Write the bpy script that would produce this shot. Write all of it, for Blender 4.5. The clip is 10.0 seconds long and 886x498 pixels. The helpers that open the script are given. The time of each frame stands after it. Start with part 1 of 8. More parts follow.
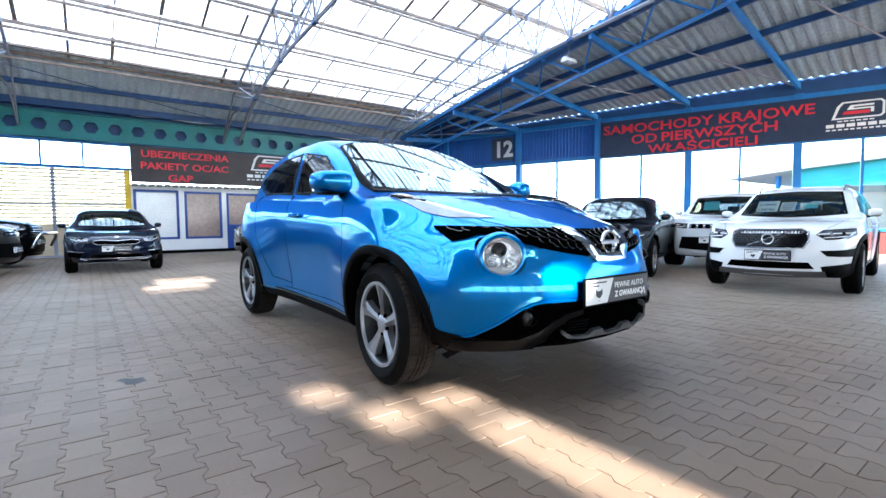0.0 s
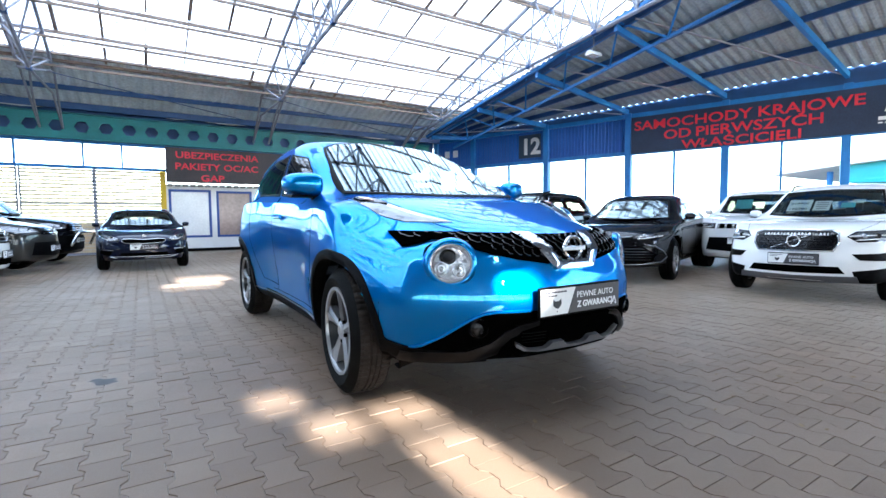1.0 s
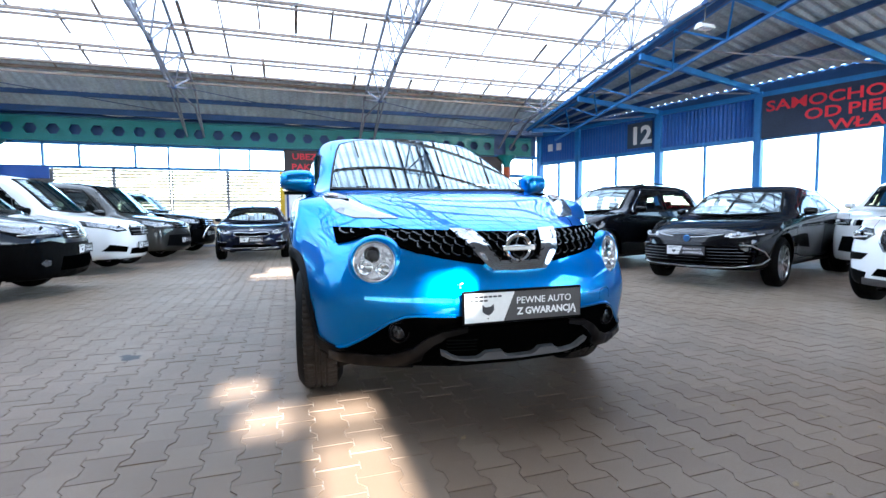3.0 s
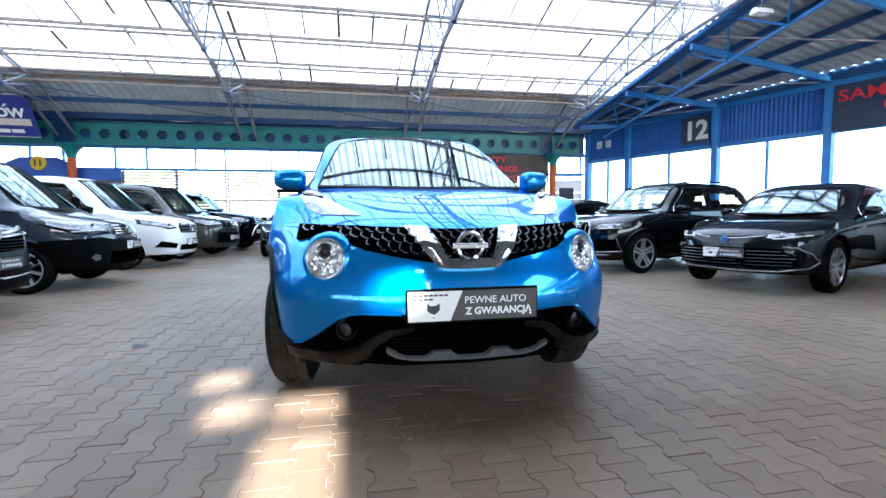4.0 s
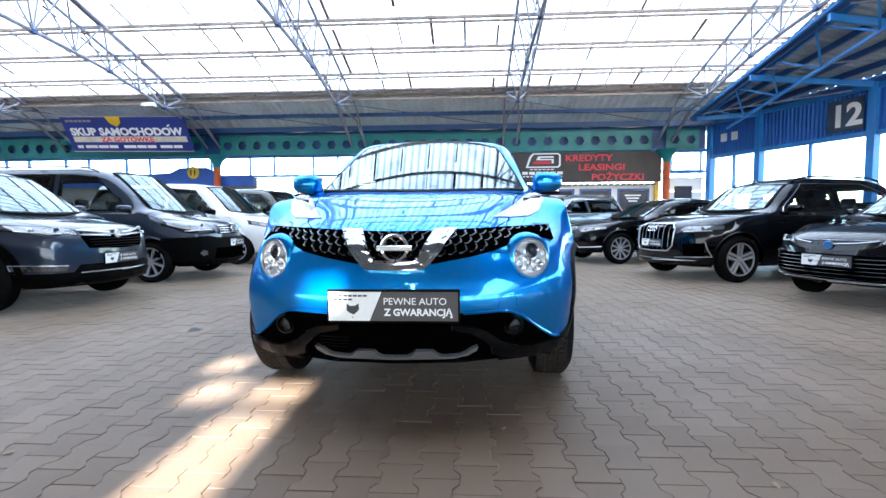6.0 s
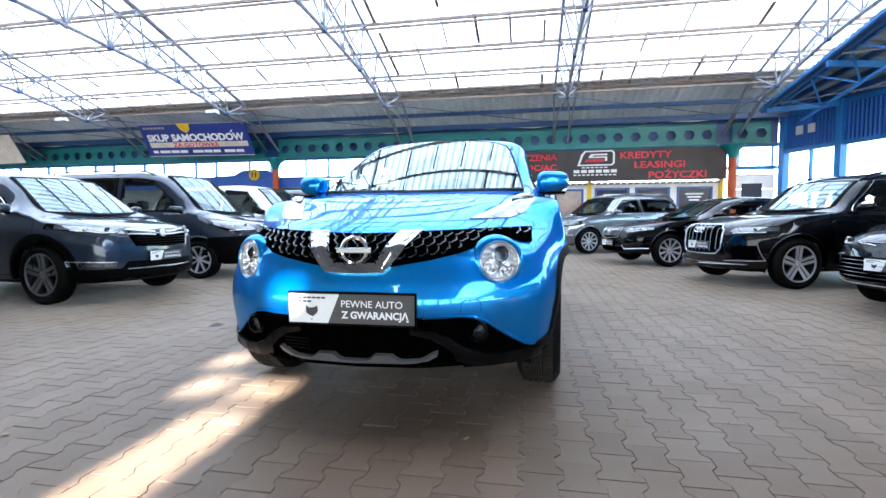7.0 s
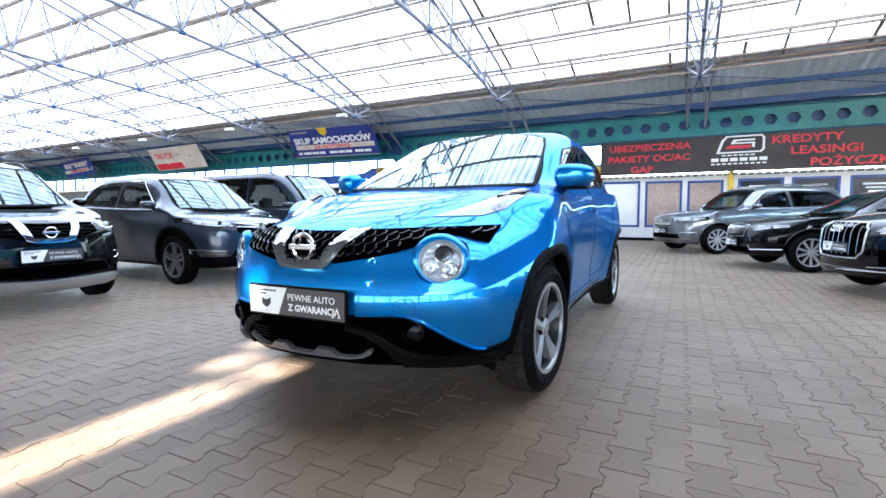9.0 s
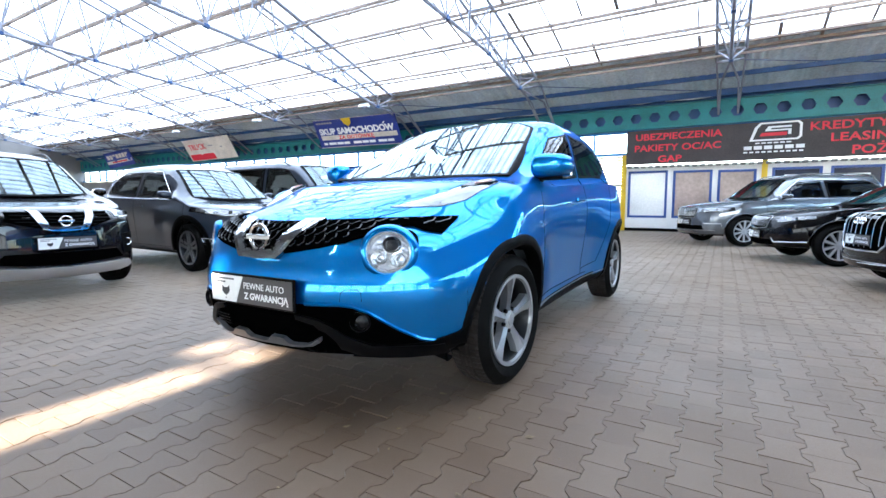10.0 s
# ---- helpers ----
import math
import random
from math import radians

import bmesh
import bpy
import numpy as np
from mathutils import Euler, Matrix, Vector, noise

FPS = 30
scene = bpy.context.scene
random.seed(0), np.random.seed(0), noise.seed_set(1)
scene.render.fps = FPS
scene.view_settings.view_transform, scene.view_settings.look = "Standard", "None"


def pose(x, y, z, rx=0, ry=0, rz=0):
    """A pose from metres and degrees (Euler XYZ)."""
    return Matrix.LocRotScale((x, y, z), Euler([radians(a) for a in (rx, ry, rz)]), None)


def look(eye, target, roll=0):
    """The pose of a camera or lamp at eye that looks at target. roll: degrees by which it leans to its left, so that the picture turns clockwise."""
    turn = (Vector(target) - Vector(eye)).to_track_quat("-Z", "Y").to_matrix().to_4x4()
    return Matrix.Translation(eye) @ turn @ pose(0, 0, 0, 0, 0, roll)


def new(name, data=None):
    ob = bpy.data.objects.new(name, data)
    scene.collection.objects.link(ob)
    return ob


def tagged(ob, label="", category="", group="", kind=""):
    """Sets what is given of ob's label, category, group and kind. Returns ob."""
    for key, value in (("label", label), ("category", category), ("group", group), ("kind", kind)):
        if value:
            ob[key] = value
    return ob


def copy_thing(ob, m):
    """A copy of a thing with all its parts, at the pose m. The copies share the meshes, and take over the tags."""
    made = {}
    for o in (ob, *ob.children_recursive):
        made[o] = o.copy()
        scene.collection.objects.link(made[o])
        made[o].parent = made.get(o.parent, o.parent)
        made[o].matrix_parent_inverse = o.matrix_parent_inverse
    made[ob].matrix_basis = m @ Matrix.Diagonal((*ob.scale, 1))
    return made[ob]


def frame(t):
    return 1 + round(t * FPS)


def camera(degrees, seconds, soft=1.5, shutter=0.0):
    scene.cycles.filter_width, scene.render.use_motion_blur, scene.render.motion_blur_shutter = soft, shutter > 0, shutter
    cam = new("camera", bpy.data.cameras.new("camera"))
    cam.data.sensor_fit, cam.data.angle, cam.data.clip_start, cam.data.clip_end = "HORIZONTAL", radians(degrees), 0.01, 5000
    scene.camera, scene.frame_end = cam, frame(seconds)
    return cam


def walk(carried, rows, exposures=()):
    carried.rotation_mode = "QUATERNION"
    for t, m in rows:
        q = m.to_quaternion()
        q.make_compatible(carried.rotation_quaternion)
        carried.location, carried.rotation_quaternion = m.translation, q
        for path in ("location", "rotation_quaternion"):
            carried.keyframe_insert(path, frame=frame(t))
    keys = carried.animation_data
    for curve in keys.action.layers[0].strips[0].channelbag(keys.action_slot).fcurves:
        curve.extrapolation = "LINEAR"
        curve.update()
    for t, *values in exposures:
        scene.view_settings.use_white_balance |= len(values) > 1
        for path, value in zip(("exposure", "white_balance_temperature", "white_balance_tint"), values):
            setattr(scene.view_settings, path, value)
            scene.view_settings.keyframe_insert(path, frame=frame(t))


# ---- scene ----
cam = camera(86.5, 10.0)
ROWS = [
    (0.0, (0.251, -0.068, 0.872), (1.455, 1.525, 0.758), -0.47),
    (0.5, (0.454, -0.154, 0.902), (1.586, 1.491, 0.784), -0.50),
    (1.0, (0.633, -0.216, 0.903), (1.709, 1.465, 0.780), -0.47),
    (1.5, (0.806, -0.294, 0.902), (1.785, 1.446, 0.781), -0.47),
    (2.0, (1.005, -0.347, 0.884), (1.876, 1.449, 0.759), -0.51),
    (2.5, (1.210, -0.400, 0.904), (1.954, 1.452, 0.771), -0.51),
    (4.0, (1.852, -0.519, 0.884), (2.245, 1.437, 0.747), -0.35),
    (4.5, (2.025, -0.554, 0.889), (2.311, 1.421, 0.755), -0.25),
    (5.0, (2.231, -0.595, 0.892), (2.372, 1.395, 0.760), -0.34),
    (5.5, (2.435, -0.606, 0.886), (2.446, 1.390, 0.754), -0.35),
    (7.0, (3.024, -0.493, 0.895), (2.664, 1.470, 0.764), -0.33),
    (7.5, (3.205, -0.408, 0.884), (2.714, 1.526, 0.748), -0.28),
    (8.0, (3.371, -0.335, 0.894), (2.740, 1.558, 0.756), -0.21),
    (8.5, (3.553, -0.272, 0.906), (2.785, 1.569, 0.761), -0.18),
    (9.0, (3.764, -0.204, 0.909), (2.862, 1.574, 0.756), -0.24),
    (9.5, (3.923, -0.109, 0.896), (2.963, 1.636, 0.722), -0.19),
    (10.0, (4.058, -0.040, 0.913), (3.043, 1.672, 0.717), -0.12),
]
EXPOSURE = 3.95
walk(cam, [(t, look(eye, at, lean)) for t, eye, at, lean in ROWS], [(0.0, EXPOSURE, 6150, 10), (4.5, EXPOSURE + 0.05, 6220, 10), (7.0, EXPOSURE + 0.17, 6380, 10), (10.0, EXPOSURE + 0.27, 6380, 10)])

# ---- world and sun ----
SUN_ELEVATION, SUN_TURN = 26.0, 0.0
world = bpy.data.worlds.new("world")
scene.world = world
world.use_nodes = True
wn = world.node_tree
sky = wn.nodes.new("ShaderNodeTexSky")
sky.sky_type = "NISHITA"
sky.sun_disc = False
sky.sun_elevation = radians(SUN_ELEVATION)
sky.sun_rotation = radians(180 - SUN_TURN)
wn.nodes["Background"].inputs["Strength"].default_value = 0.125
wn.links.new(sky.outputs["Color"], wn.nodes["Background"].inputs["Color"])
sun = new("sun", bpy.data.lights.new("sun", "SUN"))
sun.data.energy, sun.data.angle, sun.data.color = 3.6, radians(0.6), (1.0, 0.97, 0.92)
e = radians(SUN_ELEVATION)
a = radians(SUN_TURN)
sun.matrix_world = look((40 * math.cos(e) * math.sin(a), -40 * math.cos(e) * math.cos(a), 40 * math.sin(e)), (0, 0, 0))

# ---- materials ----
def material(name, color, rough=0.5, metal=0.0, coat=0.0, spec=0.5, grain=0.0, scale=8.0, fine=120.0, bump=0.0, tint=None, coat_rough=0.03):
    """A surface with broad stains and fine grain in its colour and gloss, and fine relief."""
    m = bpy.data.materials.new(name)
    m.use_nodes = True
    t = m.node_tree
    b = t.nodes["Principled BSDF"]
    b.inputs["Base Color"].default_value = (*color, 1)
    b.inputs["Roughness"].default_value = rough
    b.inputs["Metallic"].default_value = metal
    b.inputs["Specular IOR Level"].default_value = spec
    b.inputs["Coat Weight"].default_value = coat
    b.inputs["Coat Roughness"].default_value = coat_rough
    if grain or bump:
        co = t.nodes.new("ShaderNodeTexCoord")
        big = t.nodes.new("ShaderNodeTexNoise")
        big.inputs["Scale"].default_value = scale
        big.inputs["Detail"].default_value = 6
        small = t.nodes.new("ShaderNodeTexNoise")
        small.inputs["Scale"].default_value = fine
        small.inputs["Detail"].default_value = 3
        for n in (big, small):
            t.links.new(co.outputs["Object"], n.inputs["Vector"])
        add = t.nodes.new("ShaderNodeMath")
        add.operation = "ADD"
        t.links.new(big.outputs["Fac"], add.inputs[0])
        t.links.new(small.outputs["Fac"], add.inputs[1])
        ramp = t.nodes.new("ShaderNodeMapRange")
        ramp.inputs["From Min"].default_value, ramp.inputs["From Max"].default_value = 0.7, 1.3
        t.links.new(add.outputs[0], ramp.inputs["Value"])
        mix = t.nodes.new("ShaderNodeMix")
        mix.data_type = "RGBA"
        dark = tint or tuple(c * (1 - grain) for c in color)
        mix.inputs["A"].default_value = (*dark, 1)
        mix.inputs["B"].default_value = (*(min(1, c * (1 + grain * 0.5)) for c in color), 1)
        t.links.new(ramp.outputs["Result"], mix.inputs["Factor"])
        t.links.new(mix.outputs["Result"], b.inputs["Base Color"])
        gloss = t.nodes.new("ShaderNodeMapRange")
        gloss.inputs["To Min"].default_value, gloss.inputs["To Max"].default_value = min(1, rough * 1.2), rough * 0.85
        t.links.new(big.outputs["Fac"], gloss.inputs["Value"])
        t.links.new(gloss.outputs["Result"], b.inputs["Roughness"])
        if bump:
            bm_ = t.nodes.new("ShaderNodeBump")
            bm_.inputs["Strength"].default_value = bump
            bm_.inputs["Distance"].default_value = 0.004
            t.links.new(small.outputs["Fac"], bm_.inputs["Height"])
            t.links.new(bm_.outputs["Normal"], b.inputs["Normal"])
    return m


def paver_material(name, dark, light, rough):
    """Concrete blocks: each of its own shade, with stains, dust and a sandy grain."""
    m = material(name, light, rough, grain=0.25, scale=0.9, fine=260.0, bump=0.3, spec=0.22)
    t = m.node_tree
    b = t.nodes["Principled BSDF"]
    was = b.inputs["Base Color"].links[0].from_socket
    info, isl, add = t.nodes.new("ShaderNodeObjectInfo"), t.nodes.new("ShaderNodeNewGeometry"), t.nodes.new("ShaderNodeMath")
    t.links.new(info.outputs["Random"], add.inputs[0])
    t.links.new(isl.outputs["Random Per Island"], add.inputs[1])
    fold = t.nodes.new("ShaderNodeMath")
    fold.operation = "FRACT"
    t.links.new(add.outputs[0], fold.inputs[0])
    ramp = t.nodes.new("ShaderNodeMix")
    ramp.data_type = "RGBA"
    ramp.inputs["A"].default_value = (*dark, 1)
    ramp.inputs["B"].default_value = (1, 1, 1, 1)
    t.links.new(fold.outputs[0], ramp.inputs["Factor"])
    mul = t.nodes.new("ShaderNodeMix")
    mul.data_type, mul.blend_type = "RGBA", "MULTIPLY"
    mul.inputs["Factor"].default_value = 1.0
    t.links.new(was, mul.inputs["A"])
    t.links.new(ramp.outputs["Result"], mul.inputs["B"])
    geo = isl
    stain = t.nodes.new("ShaderNodeTexNoise")
    stain.inputs["Scale"].default_value = 0.55
    stain.inputs["Detail"].default_value = 8
    t.links.new(geo.outputs["Position"], stain.inputs["Vector"])
    sr = t.nodes.new("ShaderNodeMapRange")
    sr.inputs["From Min"].default_value, sr.inputs["From Max"].default_value = 0.35, 0.65
    sr.inputs["To Min"].default_value, sr.inputs["To Max"].default_value = 0.72, 1.1
    t.links.new(stain.outputs["Fac"], sr.inputs["Value"])
    # sandy brown where dirt has settled, greyer where it is worn clean
    soil = t.nodes.new("ShaderNodeMix")
    soil.data_type = "RGBA"
    soil.inputs["A"].default_value = (0.80, 0.71, 0.61, 1)
    soil.inputs["B"].default_value = (1.0, 0.99, 0.98, 1)
    sr.inputs["To Min"].default_value, sr.inputs["To Max"].default_value = 0.0, 1.0
    t.links.new(sr.outputs["Result"], soil.inputs["Factor"])
    sc = t.nodes.new("ShaderNodeVectorMath")
    sc.operation = "MULTIPLY"
    t.links.new(mul.outputs["Result"], sc.inputs[0])
    t.links.new(soil.outputs["Result"], sc.inputs[1])
    t.links.new(sc.outputs["Vector"], b.inputs["Base Color"])
    # fine dust catches the light at a slant
    b.inputs["Sheen Weight"].default_value, b.inputs["Sheen Roughness"].default_value = 0.35, 0.22
    b.inputs["Sheen Tint"].default_value = (1.0, 0.93, 0.86, 1)
    return m


def skylight_material(name, color):
    """Milky ribbed plastic sheet: passes daylight through as a soft glow, with streaks of dirt."""
    m = bpy.data.materials.new(name)
    m.use_nodes = True
    t = m.node_tree
    t.nodes.remove(t.nodes["Principled BSDF"])
    tr, di, mix = t.nodes.new("ShaderNodeBsdfTranslucent"), t.nodes.new("ShaderNodeBsdfDiffuse"), t.nodes.new("ShaderNodeMixShader")
    co, no, ramp = t.nodes.new("ShaderNodeTexCoord"), t.nodes.new("ShaderNodeTexNoise"), t.nodes.new("ShaderNodeMix")
    no.inputs["Scale"].default_value, no.inputs["Detail"].default_value = 1.6, 8
    ramp.data_type = "RGBA"
    ramp.inputs["A"].default_value = (*(c * 0.6 for c in color), 1)
    ramp.inputs["B"].default_value = (*color, 1)
    mr = t.nodes.new("ShaderNodeMapRange")
    mr.inputs["From Min"].default_value, mr.inputs["From Max"].default_value = 0.3, 0.5
    t.links.new(co.outputs["Object"], no.inputs["Vector"])
    t.links.new(no.outputs["Fac"], mr.inputs["Value"])
    t.links.new(mr.outputs["Result"], ramp.inputs["Factor"])
    # narrow corrugations pass less light on their flanks
    sep, sine, lines, dim = t.nodes.new("ShaderNodeSeparateXYZ"), t.nodes.new("ShaderNodeMath"), t.nodes.new("ShaderNodeMapRange"), t.nodes.new("ShaderNodeVectorMath")
    freq = t.nodes.new("ShaderNodeMath")
    freq.operation, sine.operation, dim.operation = "MULTIPLY", "SINE", "SCALE"
    freq.inputs[1].default_value = 2 * math.pi / 0.21
    lines.inputs["From Min"].default_value, lines.inputs["From Max"].default_value = -0.8, 0.1
    lines.inputs["To Min"].default_value, lines.inputs["To Max"].default_value = 0.5, 1.0
    t.links.new(co.outputs["Object"], sep.inputs[0])
    t.links.new(sep.outputs["X"], freq.inputs[0])
    t.links.new(freq.outputs[0], sine.inputs[0])
    t.links.new(sine.outputs[0], lines.inputs["Value"])
    t.links.new(ramp.outputs["Result"], dim.inputs[0])
    t.links.new(lines.outputs["Result"], dim.inputs["Scale"])
    t.links.new(dim.outputs["Vector"], tr.inputs["Color"])
    di.inputs["Color"].default_value = (0.75, 0.78, 0.78, 1)
    mix.inputs["Fac"].default_value = 0.12
    t.links.new(tr.outputs[0], mix.inputs[1])
    t.links.new(di.outputs[0], mix.inputs[2])
    t.links.new(mix.outputs[0], t.nodes["Material Output"].inputs["Surface"])
    return m


def glass_material(name, color=(1, 1, 1), ior=1.5):
    """Clear window glass: mostly lets light straight through, mirrors at a slant."""
    m = bpy.data.materials.new(name)
    m.use_nodes = True
    t = m.node_tree
    t.nodes.remove(t.nodes["Principled BSDF"])
    tr, gl, mix, fr = t.nodes.new("ShaderNodeBsdfTransparent"), t.nodes.new("ShaderNodeBsdfGlossy"), t.nodes.new("ShaderNodeMixShader"), t.nodes.new("ShaderNodeLayerWeight")
    tr.inputs["Color"].default_value = (*color, 1)
    gl.inputs["Roughness"].default_value = 0.02
    # the same gloss from either side of the pane: least face on, full at a slant
    fr.inputs["Blend"].default_value = 0.5
    face_on = ((ior - 1) / (ior + 1)) ** 2
    power, ramp = t.nodes.new("ShaderNodeMath"), t.nodes.new("ShaderNodeMath")
    power.operation, ramp.operation = "POWER", "MULTIPLY_ADD"
    power.inputs[1].default_value, ramp.inputs[1].default_value, ramp.inputs[2].default_value = 5.0, 1 - face_on, face_on
    t.links.new(fr.outputs["Facing"], power.inputs[0])
    t.links.new(power.outputs[0], ramp.inputs[0])
    t.links.new(ramp.outputs[0], mix.inputs["Fac"])
    t.links.new(tr.outputs[0], mix.inputs[1])
    t.links.new(gl.outputs[0], mix.inputs[2])
    t.links.new(mix.outputs[0], t.nodes["Material Output"].inputs["Surface"])
    return m


PAVER = paver_material("concrete paver", (0.80, 0.77, 0.74), (0.192, 0.140, 0.102), 0.5)
JOINT = material("paver joint sand", (0.143, 0.107, 0.080), 0.95, grain=0.4, scale=3, fine=300, bump=0.5)
STEEL_BLUE = material("blue painted steel", (0.016, 0.20, 0.56), 0.45, grain=0.25, scale=2.5, fine=60, bump=0.15)
STEEL_NAVY = material("dark blue painted steel", (0.015, 0.07, 0.21), 0.5, grain=0.25, scale=2.5, fine=60, bump=0.15)
STEEL_GREY = material("blue-grey truss tube", (0.27, 0.28, 0.33), 0.45, grain=0.3, scale=3, fine=60)
STEEL_GREEN = material("green painted beam", (0.006, 0.20, 0.215), 0.45, grain=0.25, scale=2, fine=50, bump=0.1)
PURLIN = material("rusty pale purlin", (0.27, 0.205, 0.165), 0.7, grain=0.4, scale=3, fine=40)
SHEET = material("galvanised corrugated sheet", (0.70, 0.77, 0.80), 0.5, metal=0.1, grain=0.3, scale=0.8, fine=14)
# darker, bluer copy of the sheet above, for the lean-to roof
SHEET_DARK = material("darker blue-grey corrugated sheet", (0.325, 0.41, 0.45), 0.55, grain=0.3, scale=0.8, fine=14)
SHEET_BLUE = material("blue trapezoid sheet", (0.006, 0.105, 0.44), 0.5, grain=0.2, scale=1.5, fine=40)
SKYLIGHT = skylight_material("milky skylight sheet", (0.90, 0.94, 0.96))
# its colour sets how much fill light the unseen south side gives
FILL_GLAZING = skylight_material("milky glazing dimmed for fill light", (0.33, 0.37, 0.40))
GRILLE_EDGE = material("satin grille plastic", (0.012, 0.013, 0.015), 0.25, spec=0.5)
GRILLE = material("grille plastic", (0.005, 0.005, 0.006), 0.34, spec=0.07)
GLASS = glass_material("window glass", (0.93, 0.97, 0.98))
WHITE = material("white painted board", (0.84, 0.82, 0.79), 0.55, grain=0.12, scale=1.5, fine=60)
CREAM = material("cream shutter slat", (0.82, 0.72, 0.56), 0.5, grain=0.16, scale=1.2, fine=30)
see, mix = CREAM.node_tree.nodes.new("ShaderNodeBsdfTranslucent"), CREAM.node_tree.nodes.new("ShaderNodeMixShader")
see.inputs["Color"].default_value, mix.inputs["Fac"].default_value = (0.95, 0.82, 0.60, 1), 0.5
CREAM.node_tree.links.new(CREAM.node_tree.nodes["Principled BSDF"].outputs[0], mix.inputs[1])
CREAM.node_tree.links.new(see.outputs[0], mix.inputs[2])
CREAM.node_tree.links.new(mix.outputs[0], CREAM.node_tree.nodes["Material Output"].inputs["Surface"])
YELLOW = material("yellow painted steel", (0.75, 0.48, 0.02), 0.45, grain=0.15, scale=3, fine=60)
ORANGE = material("orange painted column", (0.55, 0.09, 0.02), 0.5, grain=0.25, scale=3, fine=60)
BLUE_FRAME = material("blue window frame", (0.02, 0.07, 0.28), 0.4, grain=0.15, scale=5, fine=80)
BLUE_BOARD = material("bright blue fascia board", (0.01, 0.09, 0.42), 0.45, grain=0.15, scale=2, fine=60)
BANNER = material("dark printed tarpaulin", (0.035, 0.025, 0.028), 0.5, grain=0.5, scale=1.3, fine=30)
BANNER_SLATE = material("faded slate tarpaulin", (0.016, 0.033, 0.080), 0.5, grain=0.3, scale=1.3, fine=30)
SIGN_SLATE = material("slate blue sign board", (0.028, 0.055, 0.095), 0.5, grain=0.25, scale=2.0, fine=40)
BANNER_BLUE = material("blue printed tarpaulin", (0.012, 0.035, 0.25), 0.45, grain=0.3, scale=1.3, fine=30)
RED_PRINT = material("red print", (0.72, 0.02, 0.045), 0.5)
FADED_PRINT = material("aged cream print", (0.70, 0.63, 0.54), 0.55, grain=0.3, scale=1.6, fine=30)
WHITE_PRINT = material("white print", (0.82, 0.82, 0.82), 0.5)
BLACK = material("black plastic", (0.002, 0.002, 0.0023), 0.5, spec=0.05, grain=0.3, scale=20, fine=400, bump=0.15)
GLOSS_BLACK = material("gloss black plastic", (0.005, 0.005, 0.006), 0.15, spec=0.4)
# near-black that paints the shade of hollows; gaps, liners and cladding share it
SHADE_BLACK = material("near-black for shaded hollows and dark trim", (0.0008, 0.0008, 0.0008), 0.9, spec=0.0)
TREAD = material("dusty tyre tread", (0.026, 0.021, 0.018), 0.8, spec=0.15, grain=0.4, scale=14, fine=160, bump=0.2)
RUBBER = material("tyre rubber", (0.004, 0.0038, 0.0036), 0.7, spec=0.08, grain=0.3, scale=12, fine=200, bump=0.3)
ALLOY = material("machined alloy", (0.56, 0.57, 0.59), 0.3, metal=0.4, grain=0.1, scale=30, fine=300)
ALLOY_DARK = material("dark grey alloy", (0.016, 0.017, 0.019), 0.35, metal=0.3)
FRAME_CHROME = material("dark chrome", (0.36, 0.37, 0.39), 0.07, metal=1.0)
CHROME = material("chrome", (0.82, 0.83, 0.84), 0.08, metal=1.0)
# dark wheel metal; on bladed spokes it paints the shaded flank
ALLOY_SHADE = material("dark alloy and shaded spoke flank", (0.15, 0.152, 0.158), 0.3, metal=0.5, grain=0.1, scale=30, fine=300)
ALLOY_GREY = material("machined grey alloy", (0.37, 0.375, 0.385), 0.3, metal=0.5, grain=0.1, scale=30, fine=300)
SATIN = material("satin chrome", (0.55, 0.56, 0.57), 0.22, metal=0.7)
SILVER = material("satin silver plastic", (0.12, 0.122, 0.125), 0.35, metal=0.4)
ARM_BLACK = material("satin black bumper plastic", (0.0022, 0.0022, 0.0028), 0.34, spec=0.13)
LIP = material("satin silver bumper lip", (0.12, 0.121, 0.125), 0.3, metal=0.3)
BADGE_BLUE = material("blue chromed badge", (0.10, 0.28, 0.55), 0.2, metal=0.6)
CAR_GLASS = glass_material("tinted windscreen glass", (0.50, 0.56, 0.55), 2.3)
CAR_GLASS.node_tree.nodes["Glossy BSDF"].inputs["Color"].default_value = (0.80, 0.95, 1.0, 1)
LINING = material("cabin lining", (0.009, 0.009, 0.010), 0.8, grain=0.2, scale=6, fine=120)
SEAT = material("dark seat cloth", (0.012, 0.012, 0.013), 0.9, grain=0.3, scale=10, fine=300, bump=0.2)
SIDE_GLASS = glass_material("tinted side glass", (0.62, 0.68, 0.68), 1.6)
WING_LENS = material("pale lamp cover", (0.17, 0.185, 0.20), 0.12, metal=0.15, coat=1.0, coat_rough=0.01, grain=0.05, scale=5, fine=40)
LAMP_BOWL = material("headlamp bowl", (0.17, 0.175, 0.185), 0.13, metal=0.6, coat=1.0, coat_rough=0.01, grain=0.5, scale=9, fine=60)
LENS = glass_material("clear lamp lens", (0.95, 0.97, 1.0))
